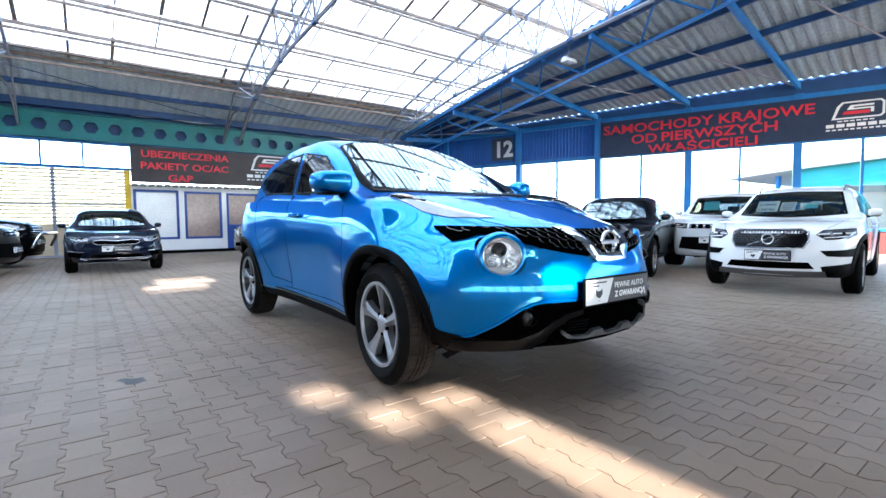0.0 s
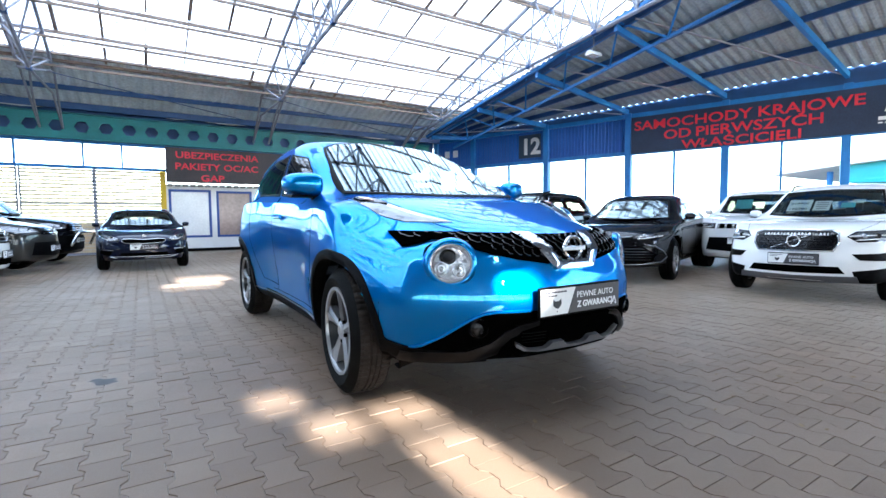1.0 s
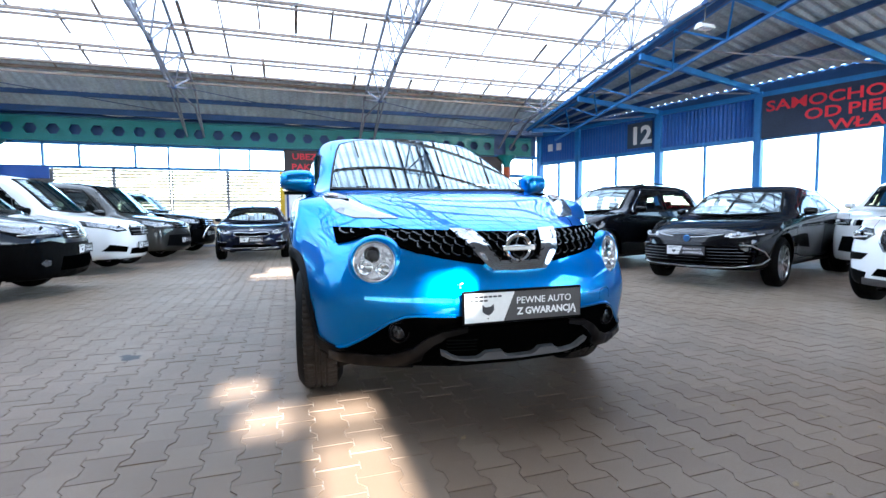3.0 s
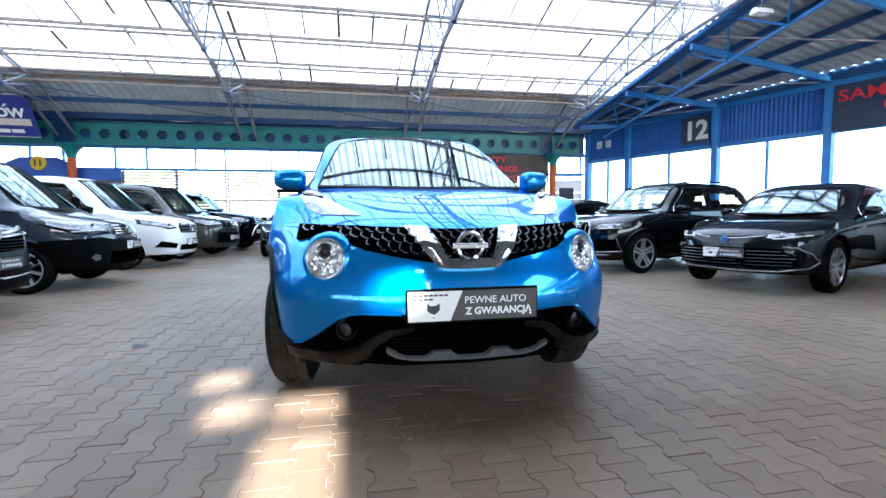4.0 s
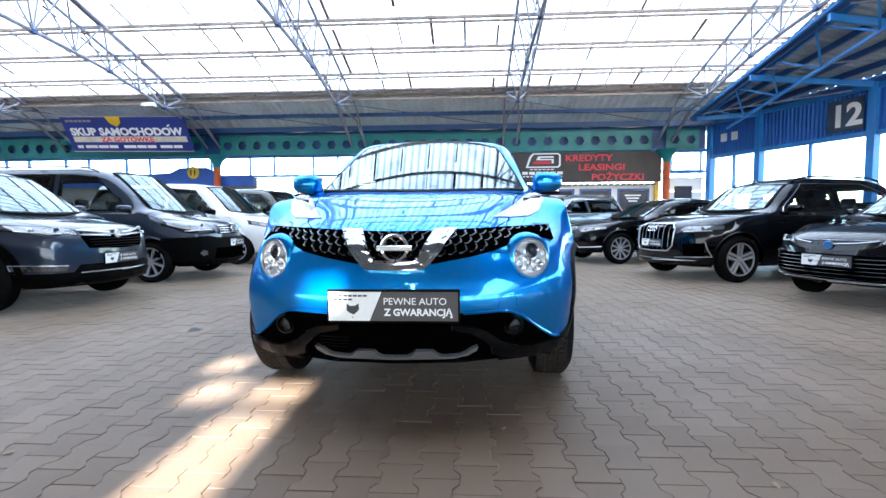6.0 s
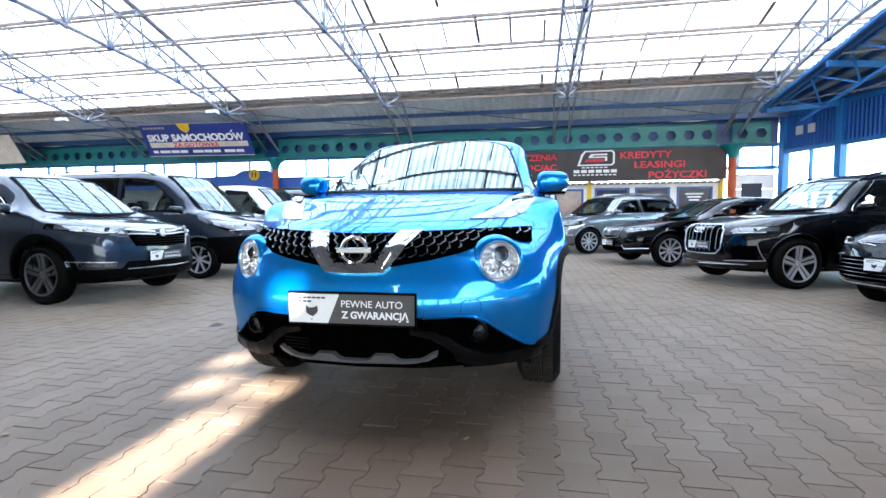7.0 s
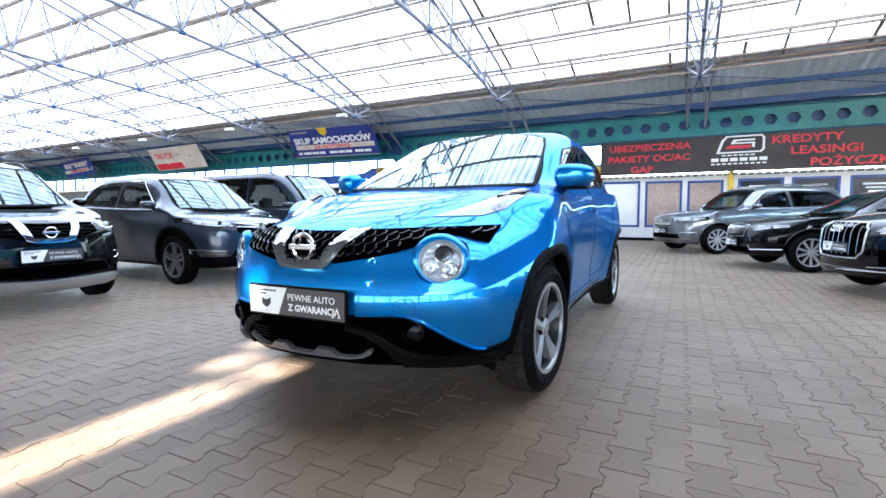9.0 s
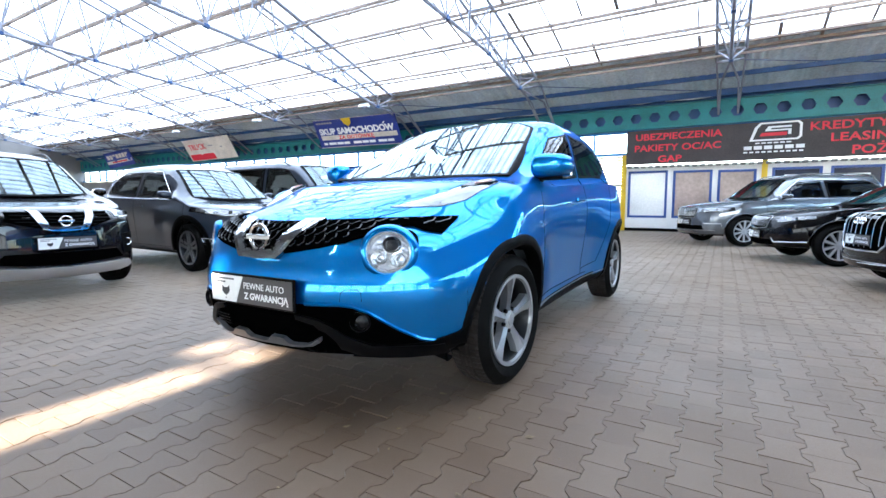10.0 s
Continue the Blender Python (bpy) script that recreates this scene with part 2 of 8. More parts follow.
def facet_material(name):
    """Chromed lamp bowl pressed into many small facets."""
    m = material(name, (0.95, 0.95, 0.96), 0.16, metal=0.55)
    t = m.node_tree
    co, vo, bu = t.nodes.new("ShaderNodeTexCoord"), t.nodes.new("ShaderNodeTexVoronoi"), t.nodes.new("ShaderNodeBump")
    vo.inputs["Scale"].default_value = 55
    bu.inputs["Strength"].default_value, bu.inputs["Distance"].default_value = 0.7, 0.012
    t.links.new(co.outputs["Object"], vo.inputs["Vector"])
    t.links.new(vo.outputs["Distance"], bu.inputs["Height"])
    t.links.new(bu.outputs["Normal"], t.nodes["Principled BSDF"].inputs["Normal"])
    return m


BRIGHT_BOWL = facet_material("faceted lamp chrome")
FOG_GLASS = material("dim fog lamp glass", (0.012, 0.012, 0.014), 0.22, spec=0.25, grain=0.5, scale=60, fine=200, bump=0.3)
BULB_PINK = material("rosy indicator bulb", (0.55, 0.25, 0.2), 0.2, coat=1.0)
PLASTER = material("grey plaster", (0.26, 0.25, 0.24), 0.85, grain=0.2, scale=1, fine=60, bump=0.3)
PAPER = material("white paper sheet", (0.80, 0.80, 0.78), 0.6, grain=0.05, scale=4, fine=60)
DARK_PRINT = material("dark print", (0.03, 0.03, 0.035), 0.5)
CARD = material("turquoise card", (0.1, 0.5, 0.55), 0.5)
GREY_PRINT = material("grey print", (0.30, 0.30, 0.31), 0.5)
TEAL = material("turquoise painted sheet", (0.03, 0.42, 0.45), 0.5, grain=0.15, scale=1, fine=20)
ASPHALT = material("asphalt", (0.06, 0.06, 0.06), 0.9, grain=0.3, scale=1, fine=80, bump=0.4)
BRICK_RED = material("dark red plinth", (0.16, 0.03, 0.025), 0.7, grain=0.3, scale=3, fine=60)


def paint(name, color, metal=0.0, rough=0.35, ior=1.33):
    m = material(name, color, rough, metal=metal, coat=1.0, coat_rough=0.006, spec=0.05, grain=0.03, scale=1.5, fine=900)
    m.node_tree.nodes["Principled BSDF"].inputs["Coat IOR"].default_value = ior
    return m


PAINT_BLUE = paint("bright blue metallic paint", (0.0003, 0.140, 0.46), 0.66, 0.36, 1.16)
PAINT_BLUE.node_tree.nodes["Principled BSDF"].inputs["Specular Tint"].default_value = (0.01, 0.38, 0.85, 1)


def tinted_gloss(m, color, share):
    """Lays a sharp coloured mirror over part of a paint, as a tinted clear coat does."""
    t = m.node_tree
    gl, mix = t.nodes.new("ShaderNodeBsdfGlossy"), t.nodes.new("ShaderNodeMixShader")
    gl.inputs["Color"].default_value, gl.inputs["Roughness"].default_value = (*color, 1), 0.025
    mix.inputs["Fac"].default_value = share
    t.links.new(t.nodes["Principled BSDF"].outputs[0], mix.inputs[1])
    t.links.new(gl.outputs[0], mix.inputs[2])
    t.links.new(mix.outputs[0], t.nodes["Material Output"].inputs["Surface"])


tinted_gloss(PAINT_BLUE, (0.02, 0.58, 0.92), 0.24)
PAINT_RED = paint("red paint", (0.42, 0.012, 0.03))
PAINT_WHITE = paint("white paint", (0.80, 0.80, 0.78))
PAINT_BLACK = paint("black paint", (0.0004, 0.0007, 0.0024), 0.0, 0.35, 1.38)
PAINT_NAVY = paint("dark navy metallic paint", (0.003, 0.006, 0.020), 0.4, 0.35, 1.45)
PAINT_GREY = paint("grey metallic paint", (0.17, 0.185, 0.205), 0.6, 0.24, 1.7)
PAINT_SLATE = paint("slate blue-grey metallic paint", (0.030, 0.040, 0.060), 0.45, 0.30, 1.5)
PAINT_TAUPE = paint("taupe grey metallic paint", (0.045, 0.044, 0.04), 0.5, 0.28, 1.5)


# ---- mesh tools ----
def part(name, bm, mat, parent=None, label="", smooth=False, m=None):
    """Links a bmesh as one mesh object, under a thing or part if one is given."""
    me = bpy.data.meshes.new(name)
    bmesh.ops.recalc_face_normals(bm, faces=bm.faces[:])
    bm.to_mesh(me)
    bm.free()
    for one in mat if isinstance(mat, (list, tuple)) else (mat,):
        me.materials.append(one)
    if smooth:
        for p in me.polygons:
            p.use_smooth = True
        me.set_sharp_from_angle(angle=radians(smooth if smooth > 1 else 40))
    ob = new(name, me)
    if m is not None:
        ob.matrix_basis = m
    if parent is not None:
        ob.parent = parent
    if label:
        tagged(ob, label)
    return ob


def empty(name, m=None):
    ob = new(name)
    ob.empty_display_size = 0.1
    if m is not None:
        ob.matrix_basis = m
    return ob


def box(bm, x0, x1, y0, y1, z0, z1, bevel=0.0, m=None):
    r = bmesh.ops.create_cube(bm, size=1.0)
    vs = r["verts"]
    bmesh.ops.transform(bm, matrix=Matrix.Translation(((x0 + x1) / 2, (y0 + y1) / 2, (z0 + z1) / 2)) @ Matrix.Diagonal((x1 - x0, y1 - y0, z1 - z0, 1)), verts=vs)
    if bevel:
        es = list({ed for v in vs for ed in v.link_edges})
        out = bmesh.ops.bevel(bm, geom=es, offset=bevel, segments=2, affect="EDGES", profile=0.5)
        vs = list({v for f in out["faces"] for v in f.verts} | {v for v in vs if v.is_valid})
    if m is not None:
        bmesh.ops.transform(bm, matrix=m, verts=vs)
    return vs


def tube(bm, a, b, r, n=6):
    a, b = Vector(a), Vector(b)
    d = b - a
    q = d.to_track_quat("Z", "Y").to_matrix().to_4x4()
    bmesh.ops.create_cone(bm, cap_ends=True, segments=n, radius1=r, radius2=r, depth=d.length, matrix=Matrix.Translation((a + b) / 2) @ q)


def sweep(bm, pts, r, n=6):
    """A round bar through points."""
    pts = [Vector(p) for p in pts]
    rings = []
    for i, p in enumerate(pts):
        d = (pts[min(i + 1, len(pts) - 1)] - pts[max(i - 1, 0)]).normalized()
        u = d.cross(Vector((0, 0, 1)))
        u = u.normalized() if u.length > 1e-4 else Vector((1, 0, 0))
        w = d.cross(u)
        rings.append([bm.verts.new(p + r * (math.cos(2 * math.pi * k / n) * u + math.sin(2 * math.pi * k / n) * w)) for k in range(n)])
    for a, b in zip(rings, rings[1:]):
        for k in range(n):
            bm.faces.new((a[k], a[(k + 1) % n], b[(k + 1) % n], b[k]))
    bm.faces.new(rings[0]), bm.faces.new(rings[-1][::-1])


def prism(bm, outline, d0, d1, axis="y"):
    """A flat outline of (u, v), pushed along an axis from d0 to d1."""
    def at(u, v, d):
        return {"y": (u, d, v), "x": (d, u, v), "z": (u, v, d)}[axis]
    a = [bm.verts.new(at(u, v, d0)) for u, v in outline]
    b = [bm.verts.new(at(u, v, d1)) for u, v in outline]
    bm.faces.new(a), bm.faces.new(b[::-1])
    for i in range(len(a)):
        j = (i + 1) % len(a)
        bm.faces.new((a[i], b[i], b[j], a[j]))


def lathe(bm, profile, n=32, axis="x"):
    """Turns a profile of (along, radius) round an axis."""
    rings = []
    for d, r in profile:
        ring = []
        for k in range(n):
            c, s = r * math.cos(2 * math.pi * k / n), r * math.sin(2 * math.pi * k / n)
            ring.append(bm.verts.new({"x": (d, c, s), "y": (c, d, s), "z": (c, s, d)}[axis]))
        rings.append(ring)
    for a, b in zip(rings, rings[1:]):
        for k in range(n):
            bm.faces.new((a[k], a[(k + 1) % n], b[(k + 1) % n], b[k]))


def lettering(name, text, height, mat, parent, m, label="", depth=0.004, bold=0.0, align="LEFT", stretch=1.0):
    """Raised letters in the built-in face; height is that of a capital."""
    cu = bpy.data.curves.new(name, "FONT")
    cu.body, cu.size, cu.extrude, cu.offset, cu.align_x = text, height / 0.73, depth, bold, align
    cu.resolution_u = 3
    tmp = new(name, cu)
    me = bpy.data.meshes.new_from_object(tmp.evaluated_get(bpy.context.evaluated_depsgraph_get()))
    bpy.data.objects.remove(tmp)
    bpy.data.curves.remove(cu)
    me.materials.clear()
    me.materials.append(mat)
    ob = new(name, me)
    ob.matrix_basis = m @ Matrix.Diagonal((stretch, 1, 1, 1))
    ob.parent = parent
    if label:
        tagged(ob, label)
    return ob


def curve_through(keys):
    """A smooth function through (position, value) keys that never overshoots."""
    xs = np.array([k[0] for k in keys], float)
    ys = np.array([k[1] for k in keys], float)
    h, d = np.diff(xs), np.diff(ys) / np.diff(xs)
    s = np.zeros(len(xs))
    s[0], s[-1] = d[0], d[-1]
    for i in range(1, len(xs) - 1):
        if d[i - 1] * d[i] > 0:
            w1, w2 = 2 * h[i] + h[i - 1], h[i] + 2 * h[i - 1]
            s[i] = (w1 + w2) / (w1 / d[i - 1] + w2 / d[i])

    def value(x):
        x = min(max(x, xs[0]), xs[-1])
        i = min(int(np.searchsorted(xs, x, "right")) - 1, len(xs) - 2)
        t = (x - xs[i]) / h[i]
        return float((1 + 2 * t) * (1 - t) ** 2 * ys[i] + t * (1 - t) ** 2 * h[i] * s[i] + t * t * (3 - 2 * t) * ys[i + 1] + t * t * (t - 1) * h[i] * s[i + 1])
    return value


def smoothstep(a, b, x):
    t = min(max((x - a) / (b - a), 0), 1)
    return t * t * (3 - 2 * t)


# ---- the large structure ----
# Corner of the hall behind; the wall with the number slants away from it.
CX, CY = 10.85, 16.25
UX, UY = 0.339, -0.941
WALL_R = Matrix(((UX, -UY, 0, CX), (UY, UX, 0, CY), (0, 0, 1, 0), (0, 0, 0, 1)))  # x along the wall, y outwards
RIDGE_Y, SLOPE, EAVE_Y, EAVE_Z = 1.5, 0.3, 16.3, 4.1
RIDGE_Z = EAVE_Z + SLOPE * (EAVE_Y - RIDGE_Y)
SOUTH_Y = 2 * RIDGE_Y - EAVE_Y
WEST_X = -36.0


def roof_z(y):
    return RIDGE_Z - SLOPE * abs(y - RIDGE_Y)


def structure(ob, label, category=""):
    return tagged(ob, label, category, kind="structure")


def build_ground():
    bm = bmesh.new()
    box(bm, -400, 400, -400, 400, -0.6, -0.03)
    structure(part("ground", bm, ASPHALT), "grey asphalt yard round the hall", "ground")
    bm = bmesh.new()
    box(bm, WEST_X, 24, SOUTH_Y, 16.6, -0.029, -0.005)
    return structure(part("floor", bm, JOINT), "grey concrete block paving with wavy interlocking joints", "floor")


def build_back_wall():
    wall = structure(empty("wall_north"), "back wall with a high window band, slatted shutters and office fronts", "wall")
    bm = bmesh.new()
    box(bm, WEST_X, -8.4, 16.35, 16.5, 0, 2.4)
    part("lower_wall", bm, PLASTER, wall)
    bm = bmesh.new()
    box(bm, WEST_X, 10.8, 16.3, 16.46, 3.12, 3.24)
    box(bm, WEST_X, 10.8, 16.3, 16.46, 2.42, 2.5)
    part("window_rail", bm, STEEL_BLUE, wall)
    bm = bmesh.new()
    box(bm, WEST_X, 10.8, 16.38, 16.6, 3.24, 4.25)
    part("upper_wall", bm, STEEL_NAVY, wall)
    # mullions of the high window band, wide and narrow panes in turn
    x, k = -35.0, 0
    bmm = bmesh.new()
    box(bmm, -0.025, 0.025, 16.32, 16.42, 2.5, 3.12)
    first = part("mullion", bmm, STEEL_BLUE, wall)
    while x < 10.6:
        ob = new("mullion", first.data)
        ob.location.x, ob.parent = x, wall
        if x + 2.3 < 10.6 or k % 2 == 0:
            bm = bmesh.new()
            box(bm, x + 0.025, min(10.7, x + (1.45 if k % 2 == 0 else 0.9)) - 0.025, 16.36, 16.368, 2.5, 3.12)
            g = part("pane", bm, GLASS, wall)
            g.visible_shadow = False
        x += 1.45 if k % 2 == 0 else 0.9
        k += 1
    first.location.x = 10.65
    return wall


def build_green_beam():
    """A castellated beam: a web with a row of six-sided holes between two flanges."""
    def run(x0, x1):
        beam = structure(empty("green_beam"), "green painted castellated steel beam with six-sided holes", "beam")
        z0, z1, zc, r, pitch = 3.2, 3.86, 3.53, 0.17, 0.545
        bm = bmesh.new()
        n = int((x1 - x0) / pitch)
        for i in range(n):
            a, b = x0 + i * pitch, x0 + (i + 1) * pitch
            c = (a + b) / 2
            hexa = [(c + r * math.cos(math.pi / 3 * k), zc + r * math.sin(math.pi / 3 * k) * 0.98) for k in range(6)]
            rim = [(b, zc), (b, z1), (a, z1), (a, zc), (a, z0), (b, z0)]
            hv = [[bm.verts.new((x, y, z)) for x, z in hexa] for y in (16.17, 16.2)]
            rv = [[bm.verts.new((x, y, z)) for x, z in rim] for y in (16.17, 16.2)]
            for s in (0, 1):
                h, o = hv[s], rv[s]
                for k in range(6):
                    bm.faces.new((h[k], h[(k + 1) % 6], o[(k + 1) % 6], o[k]))
            for k in range(6):
                bm.faces.new((hv[0][k], hv[0][(k + 1) % 6], hv[1][(k + 1) % 6], hv[1][k]))
        part("web", bm, STEEL_GREEN, beam)
        for z in (z0 - 0.02, z1):
            bm = bmesh.new()
            box(bm, x0, x0 + n * pitch, 16.08, 16.29, z, z + 0.022, 0.003)
            part("flange", bm, STEEL_GREEN, beam)
        bm = bmesh.new()
        pts = [(x0 + i * 0.5, 16.06, z1 + 0.13 + 0.018 * math.sin(i * 1.9) + 0.02 * math.sin(i * 0.6)) for i in range(int((x1 - x0) / 0.5) + 1)]
        sweep(bm, pts, 0.022)
        part("cable_duct", bm, PAPER, beam, "pale cable duct sagging along the beam")
    run(-6.4 - 0.545 * 54, -6.45)
    run(-6.35, 9.3)
    run(9.4, 10.75)


def build_column(x):
    col = structure(empty("column", pose(x, 16.0, 0)), "orange painted steel column with a green bell head", "column")
    bm = bmesh.new()
    lathe(bm, [(0.0, 0.16), (0.02, 0.16), (0.02, 0.12), (2.75, 0.12), (2.8, 0.13)], 20, "z")
    part("shaft", bm, ORANGE, col, smooth=35)
    bm = bmesh.new()
    lathe(bm, [(2.74, 0.125), (2.85, 0.14), (2.98, 0.2), (3.1, 0.33), (3.17, 0.36), (3.18, 0.36)], 20, "z")
    part("head", bm, STEEL_GREEN, col, smooth=35)


def build_shutters():
    """Three bays of slatted shutter with daylight between the slats."""
    bays = ((-5.12, -3.6), (-3.56, -2.08), (-2.02, -0.44), (-0.4, 1.2))
    bm = bmesh.new()
    box(bm, -0.5, 0.5, 16.31, 16.325, 0, 0.074, 0.006)
    me = None
    for a, b in bays:
        sh = structure(empty("shutter", pose((a + b) / 2, 0, 0)), "closed cream slatted shutter with daylight between its slats", "shutter")
        for k in range(24):
            if me is None:
                slat = part("slat", bm, CREAM, sh)
                me = slat.data
            else:
                slat = new("slat", me)
                slat.parent = sh
            slat.matrix_basis = Matrix.Translation((0, 0, 0.06 + k * 0.0985)) @ Matrix.Diagonal((b - a, 1, 1, 1))
        bm2 = bmesh.new()
        for x in (a, b):
            box(bm2, x - 0.02 - (a + b) / 2, x + 0.02 - (a + b) / 2, 16.29, 16.34, 0, 2.42)
        box(bm2, (a - b) / 2, (b - a) / 2, 16.29, 16.34, 1.42, 1.46)
        box(bm2, (a - b) / 2, (b - a) / 2, 16.27, 16.34, 0.0, 0.06)
        part("shutter_frame", bm2, STEEL_GREY, sh)
    bm = bmesh.new()
    box(bm, -5.14, 1.22, 16.345, 16.36, 0, 0.9)
    structure(part("shutter_backing", bm, WHITE), "pale board behind the lower part of the shutters", "panel")


def build_window(wall, x0, x1, z0, z1, y, inside, label):
    fr = empty("window")
    fr.parent = wall
    tagged(fr, label)
    bm = bmesh.new()
    t = 0.07
    for a, b, c, d in ((x0, x1, z0, z0 + t), (x0, x1, z1 - t, z1), (x0, x0 + t, z0 + t, z1 - t), (x1 - t, x1, z0 + t, z1 - t)):
        box(bm, a, b, y - 0.03, y + 0.05, c, d, 0.006)
    part("window_frame", bm, BLUE_FRAME, fr)
    bm = bmesh.new()
    box(bm, x0 + t, x1 - t, y + 0.01, y + 0.02, z0 + t, z1 - t)
    part("pane", bm, inside, fr)
    return fr


# opaque film; its pale colour stands in for light from behind
FROST_CREAM = material("frosted film painted as backlit", (0.86, 0.85, 0.82), 0.35, coat=0.6, grain=0.12, scale=1.2, fine=20)
FROST_TAN = material("tan-brown frosted film", (0.42, 0.30, 0.25), 0.3, coat=0.3, grain=0.3, scale=1.0, fine=10)
FROST_DARK = material("dark office window film", (0.010, 0.016, 0.04), 0.25, spec=0.2, coat=0.0, grain=0.3, scale=2, fine=20)


def build_office():
    wall = structure(empty("office_front"), "white office front with blue-framed windows under a banner", "wall")
    openings = [(1.37, 2.53, 0.42, 1.9), (2.68, 3.74, 0.42, 1.88), (3.88, 4.84, 0.02, 1.86), (5.2, 6.33, 0.42, 1.88), (6.5, 7.6, 0.42, 1.88), (7.8, 8.9, 0.42, 1.88)]
    xs = [1.28] + [v for o in openings for v in o[:2]] + [9.2]
    bm = bmesh.new()
    for i in range(0, len(xs), 2):
        box(bm, xs[i], xs[i + 1], 16.28, 16.42, 0.0, 2.05)
    for x0, x1, z0, z1 in openings:
        box(bm, x0, x1, 16.28, 16.42, z1, 2.05)
        if z0 > 0.1:
            box(bm, x0, x1, 16.28, 16.42, 0.0, z0)
    part("wall_board", bm, WHITE, wall)
    films = (FROST_CREAM, FROST_TAN, FROST_TAN, FROST_DARK, FROST_DARK, FROST_DARK)
    names = ("office window with pale frosted film", "office window with tan frosted film", "blue office door with a tan glazed upper half", "dark office window with white print", "dark office window with white print", "dark office window with white print")
    for (x0, x1, z0, z1), film, label in zip(openings, films, names):
        w = build_window(wall, x0, x1, z0, z1, 16.3, film, label)
        if z0 < 0.1:
            bm = bmesh.new()
            box(bm, x0 + 0.06, x1 - 0.06, 16.28, 16.33, 0.05, 0.85, 0.004)
            part("door_panel", bm, BLUE_FRAME, w)
            bm = bmesh.new()
            box(bm, x1 - 0.14, x1 - 0.1, 16.22, 16.28, 0.9, 1.05, 0.004)
            part("door_handle", bm, SILVER, w)
        if film is FROST_DARK:
            bm = bmesh.new()
            for k in range(3):
                n = 0.55 - 0.12 * k
                box(bm, (x0 + x1) / 2 - n / 2, (x0 + x1) / 2 + n / 2, 16.305, 16.309, 1.62 - 0.1 * k, 1.67 - 0.1 * k)
            part("print_bar", bm, WHITE_PRINT, w)
    for x in (1.24, 5.02, 9.12):
        bm = bmesh.new()
        box(bm, x - 0.07, x + 0.07, 16.2, 16.279, 0, 2.42, 0.008)
        structure(part("yellow_post", bm, YELLOW), "yellow painted steel post beside the office front", "post")
    bm = bmesh.new()
    box(bm, 1.3, 9.1, 16.23, 16.279, 0, 0.09)
    structure(part("plinth", bm, BLACK), "dark plinth strip along the office front", "plinth")
    bm = bmesh.new()
    for k in range(38):
        box(bm, 1.35 + k * 0.205, 1.48 + k * 0.205, 16.12, 16.27, 1.985, 2.06, 0.01)
    structure(part("awning_fringe", bm, [PLASTER]), "scalloped pale fringe under the banner", "fringe")
    # the narrow glazed gate beside the corner
    gate = structure(empty("door_north"), "white panelled gate with a small blue window", "door")
    bm = bmesh.new()
    for k in range(5):
        box(bm, 9.55, 10.7, 16.3, 16.36, 0.02 + k * 0.44, 0.44 + k * 0.44, 0.01)
    part("gate_leaf", bm, WHITE, gate)
    bm = bmesh.new()
    box(bm, 9.75, 10.35, 16.285, 16.3, 1.35, 1.95, 0.01)
    part("gate_window", bm, FROST_DARK, gate)
    bm = bmesh.new()
    for k in range(4):
        box(bm, 9.5, 10.7, 16.28, 16.3, 2.2 + k * 0.09, 2.24 + k * 0.09)
    part("gate_louvre", bm, STEEL_BLUE, gate)


def build_left_fascia():
    """The blue board with its humped top over the dark bays, and the yellow number disc."""
    fa = structure(empty("blue_fascia"), "bright blue fascia board with a humped top", "sign board")
    bm = bmesh.new()
    prism(bm, [(-13.5, 2.1), (-5.16, 2.1), (-5.16, 2.46), (-6.3, 2.47), (-6.9, 2.78), (-7.9, 2.78), (-8.3, 2.6), (-9.4, 2.55), (-13.5, 2.55)], 16.2, 16.26)
    part("board", bm, BLUE_BOARD, fa)
    disc = tagged(empty("number_disc", pose(-7.4, 16.151, 2.6)), "round yellow sign with the number 11", "sign")
    bm = bmesh.new()
    lathe(bm, [(0.0, 0.001), (0.0, 0.21), (0.02, 0.22), (0.05, 0.22), (0.05, 0.001)], 32, "y")
    part("plate", bm, YELLOW, disc, smooth=35)
    lettering("number", "11", 0.2, DARK_PRINT, disc, pose(0, -0.008, -0.1, 90), align="CENTER", bold=0.008)
    bm = bmesh.new()
    box(bm, -8.4, -5.16, 16.35, 16.45, 0, 2.4)
    structure(part("bay_wall", bm, PLASTER), "plain wall behind the blue fascia", "wall")


COLS = (1.86, 4.87, 7.61, 10.2, 12.75, 15.35, 17.95, 20.55, 23.15, 25.75, 28.35, 30.9)


def eave_z(s):
    return 4.15 + 0.026 * s


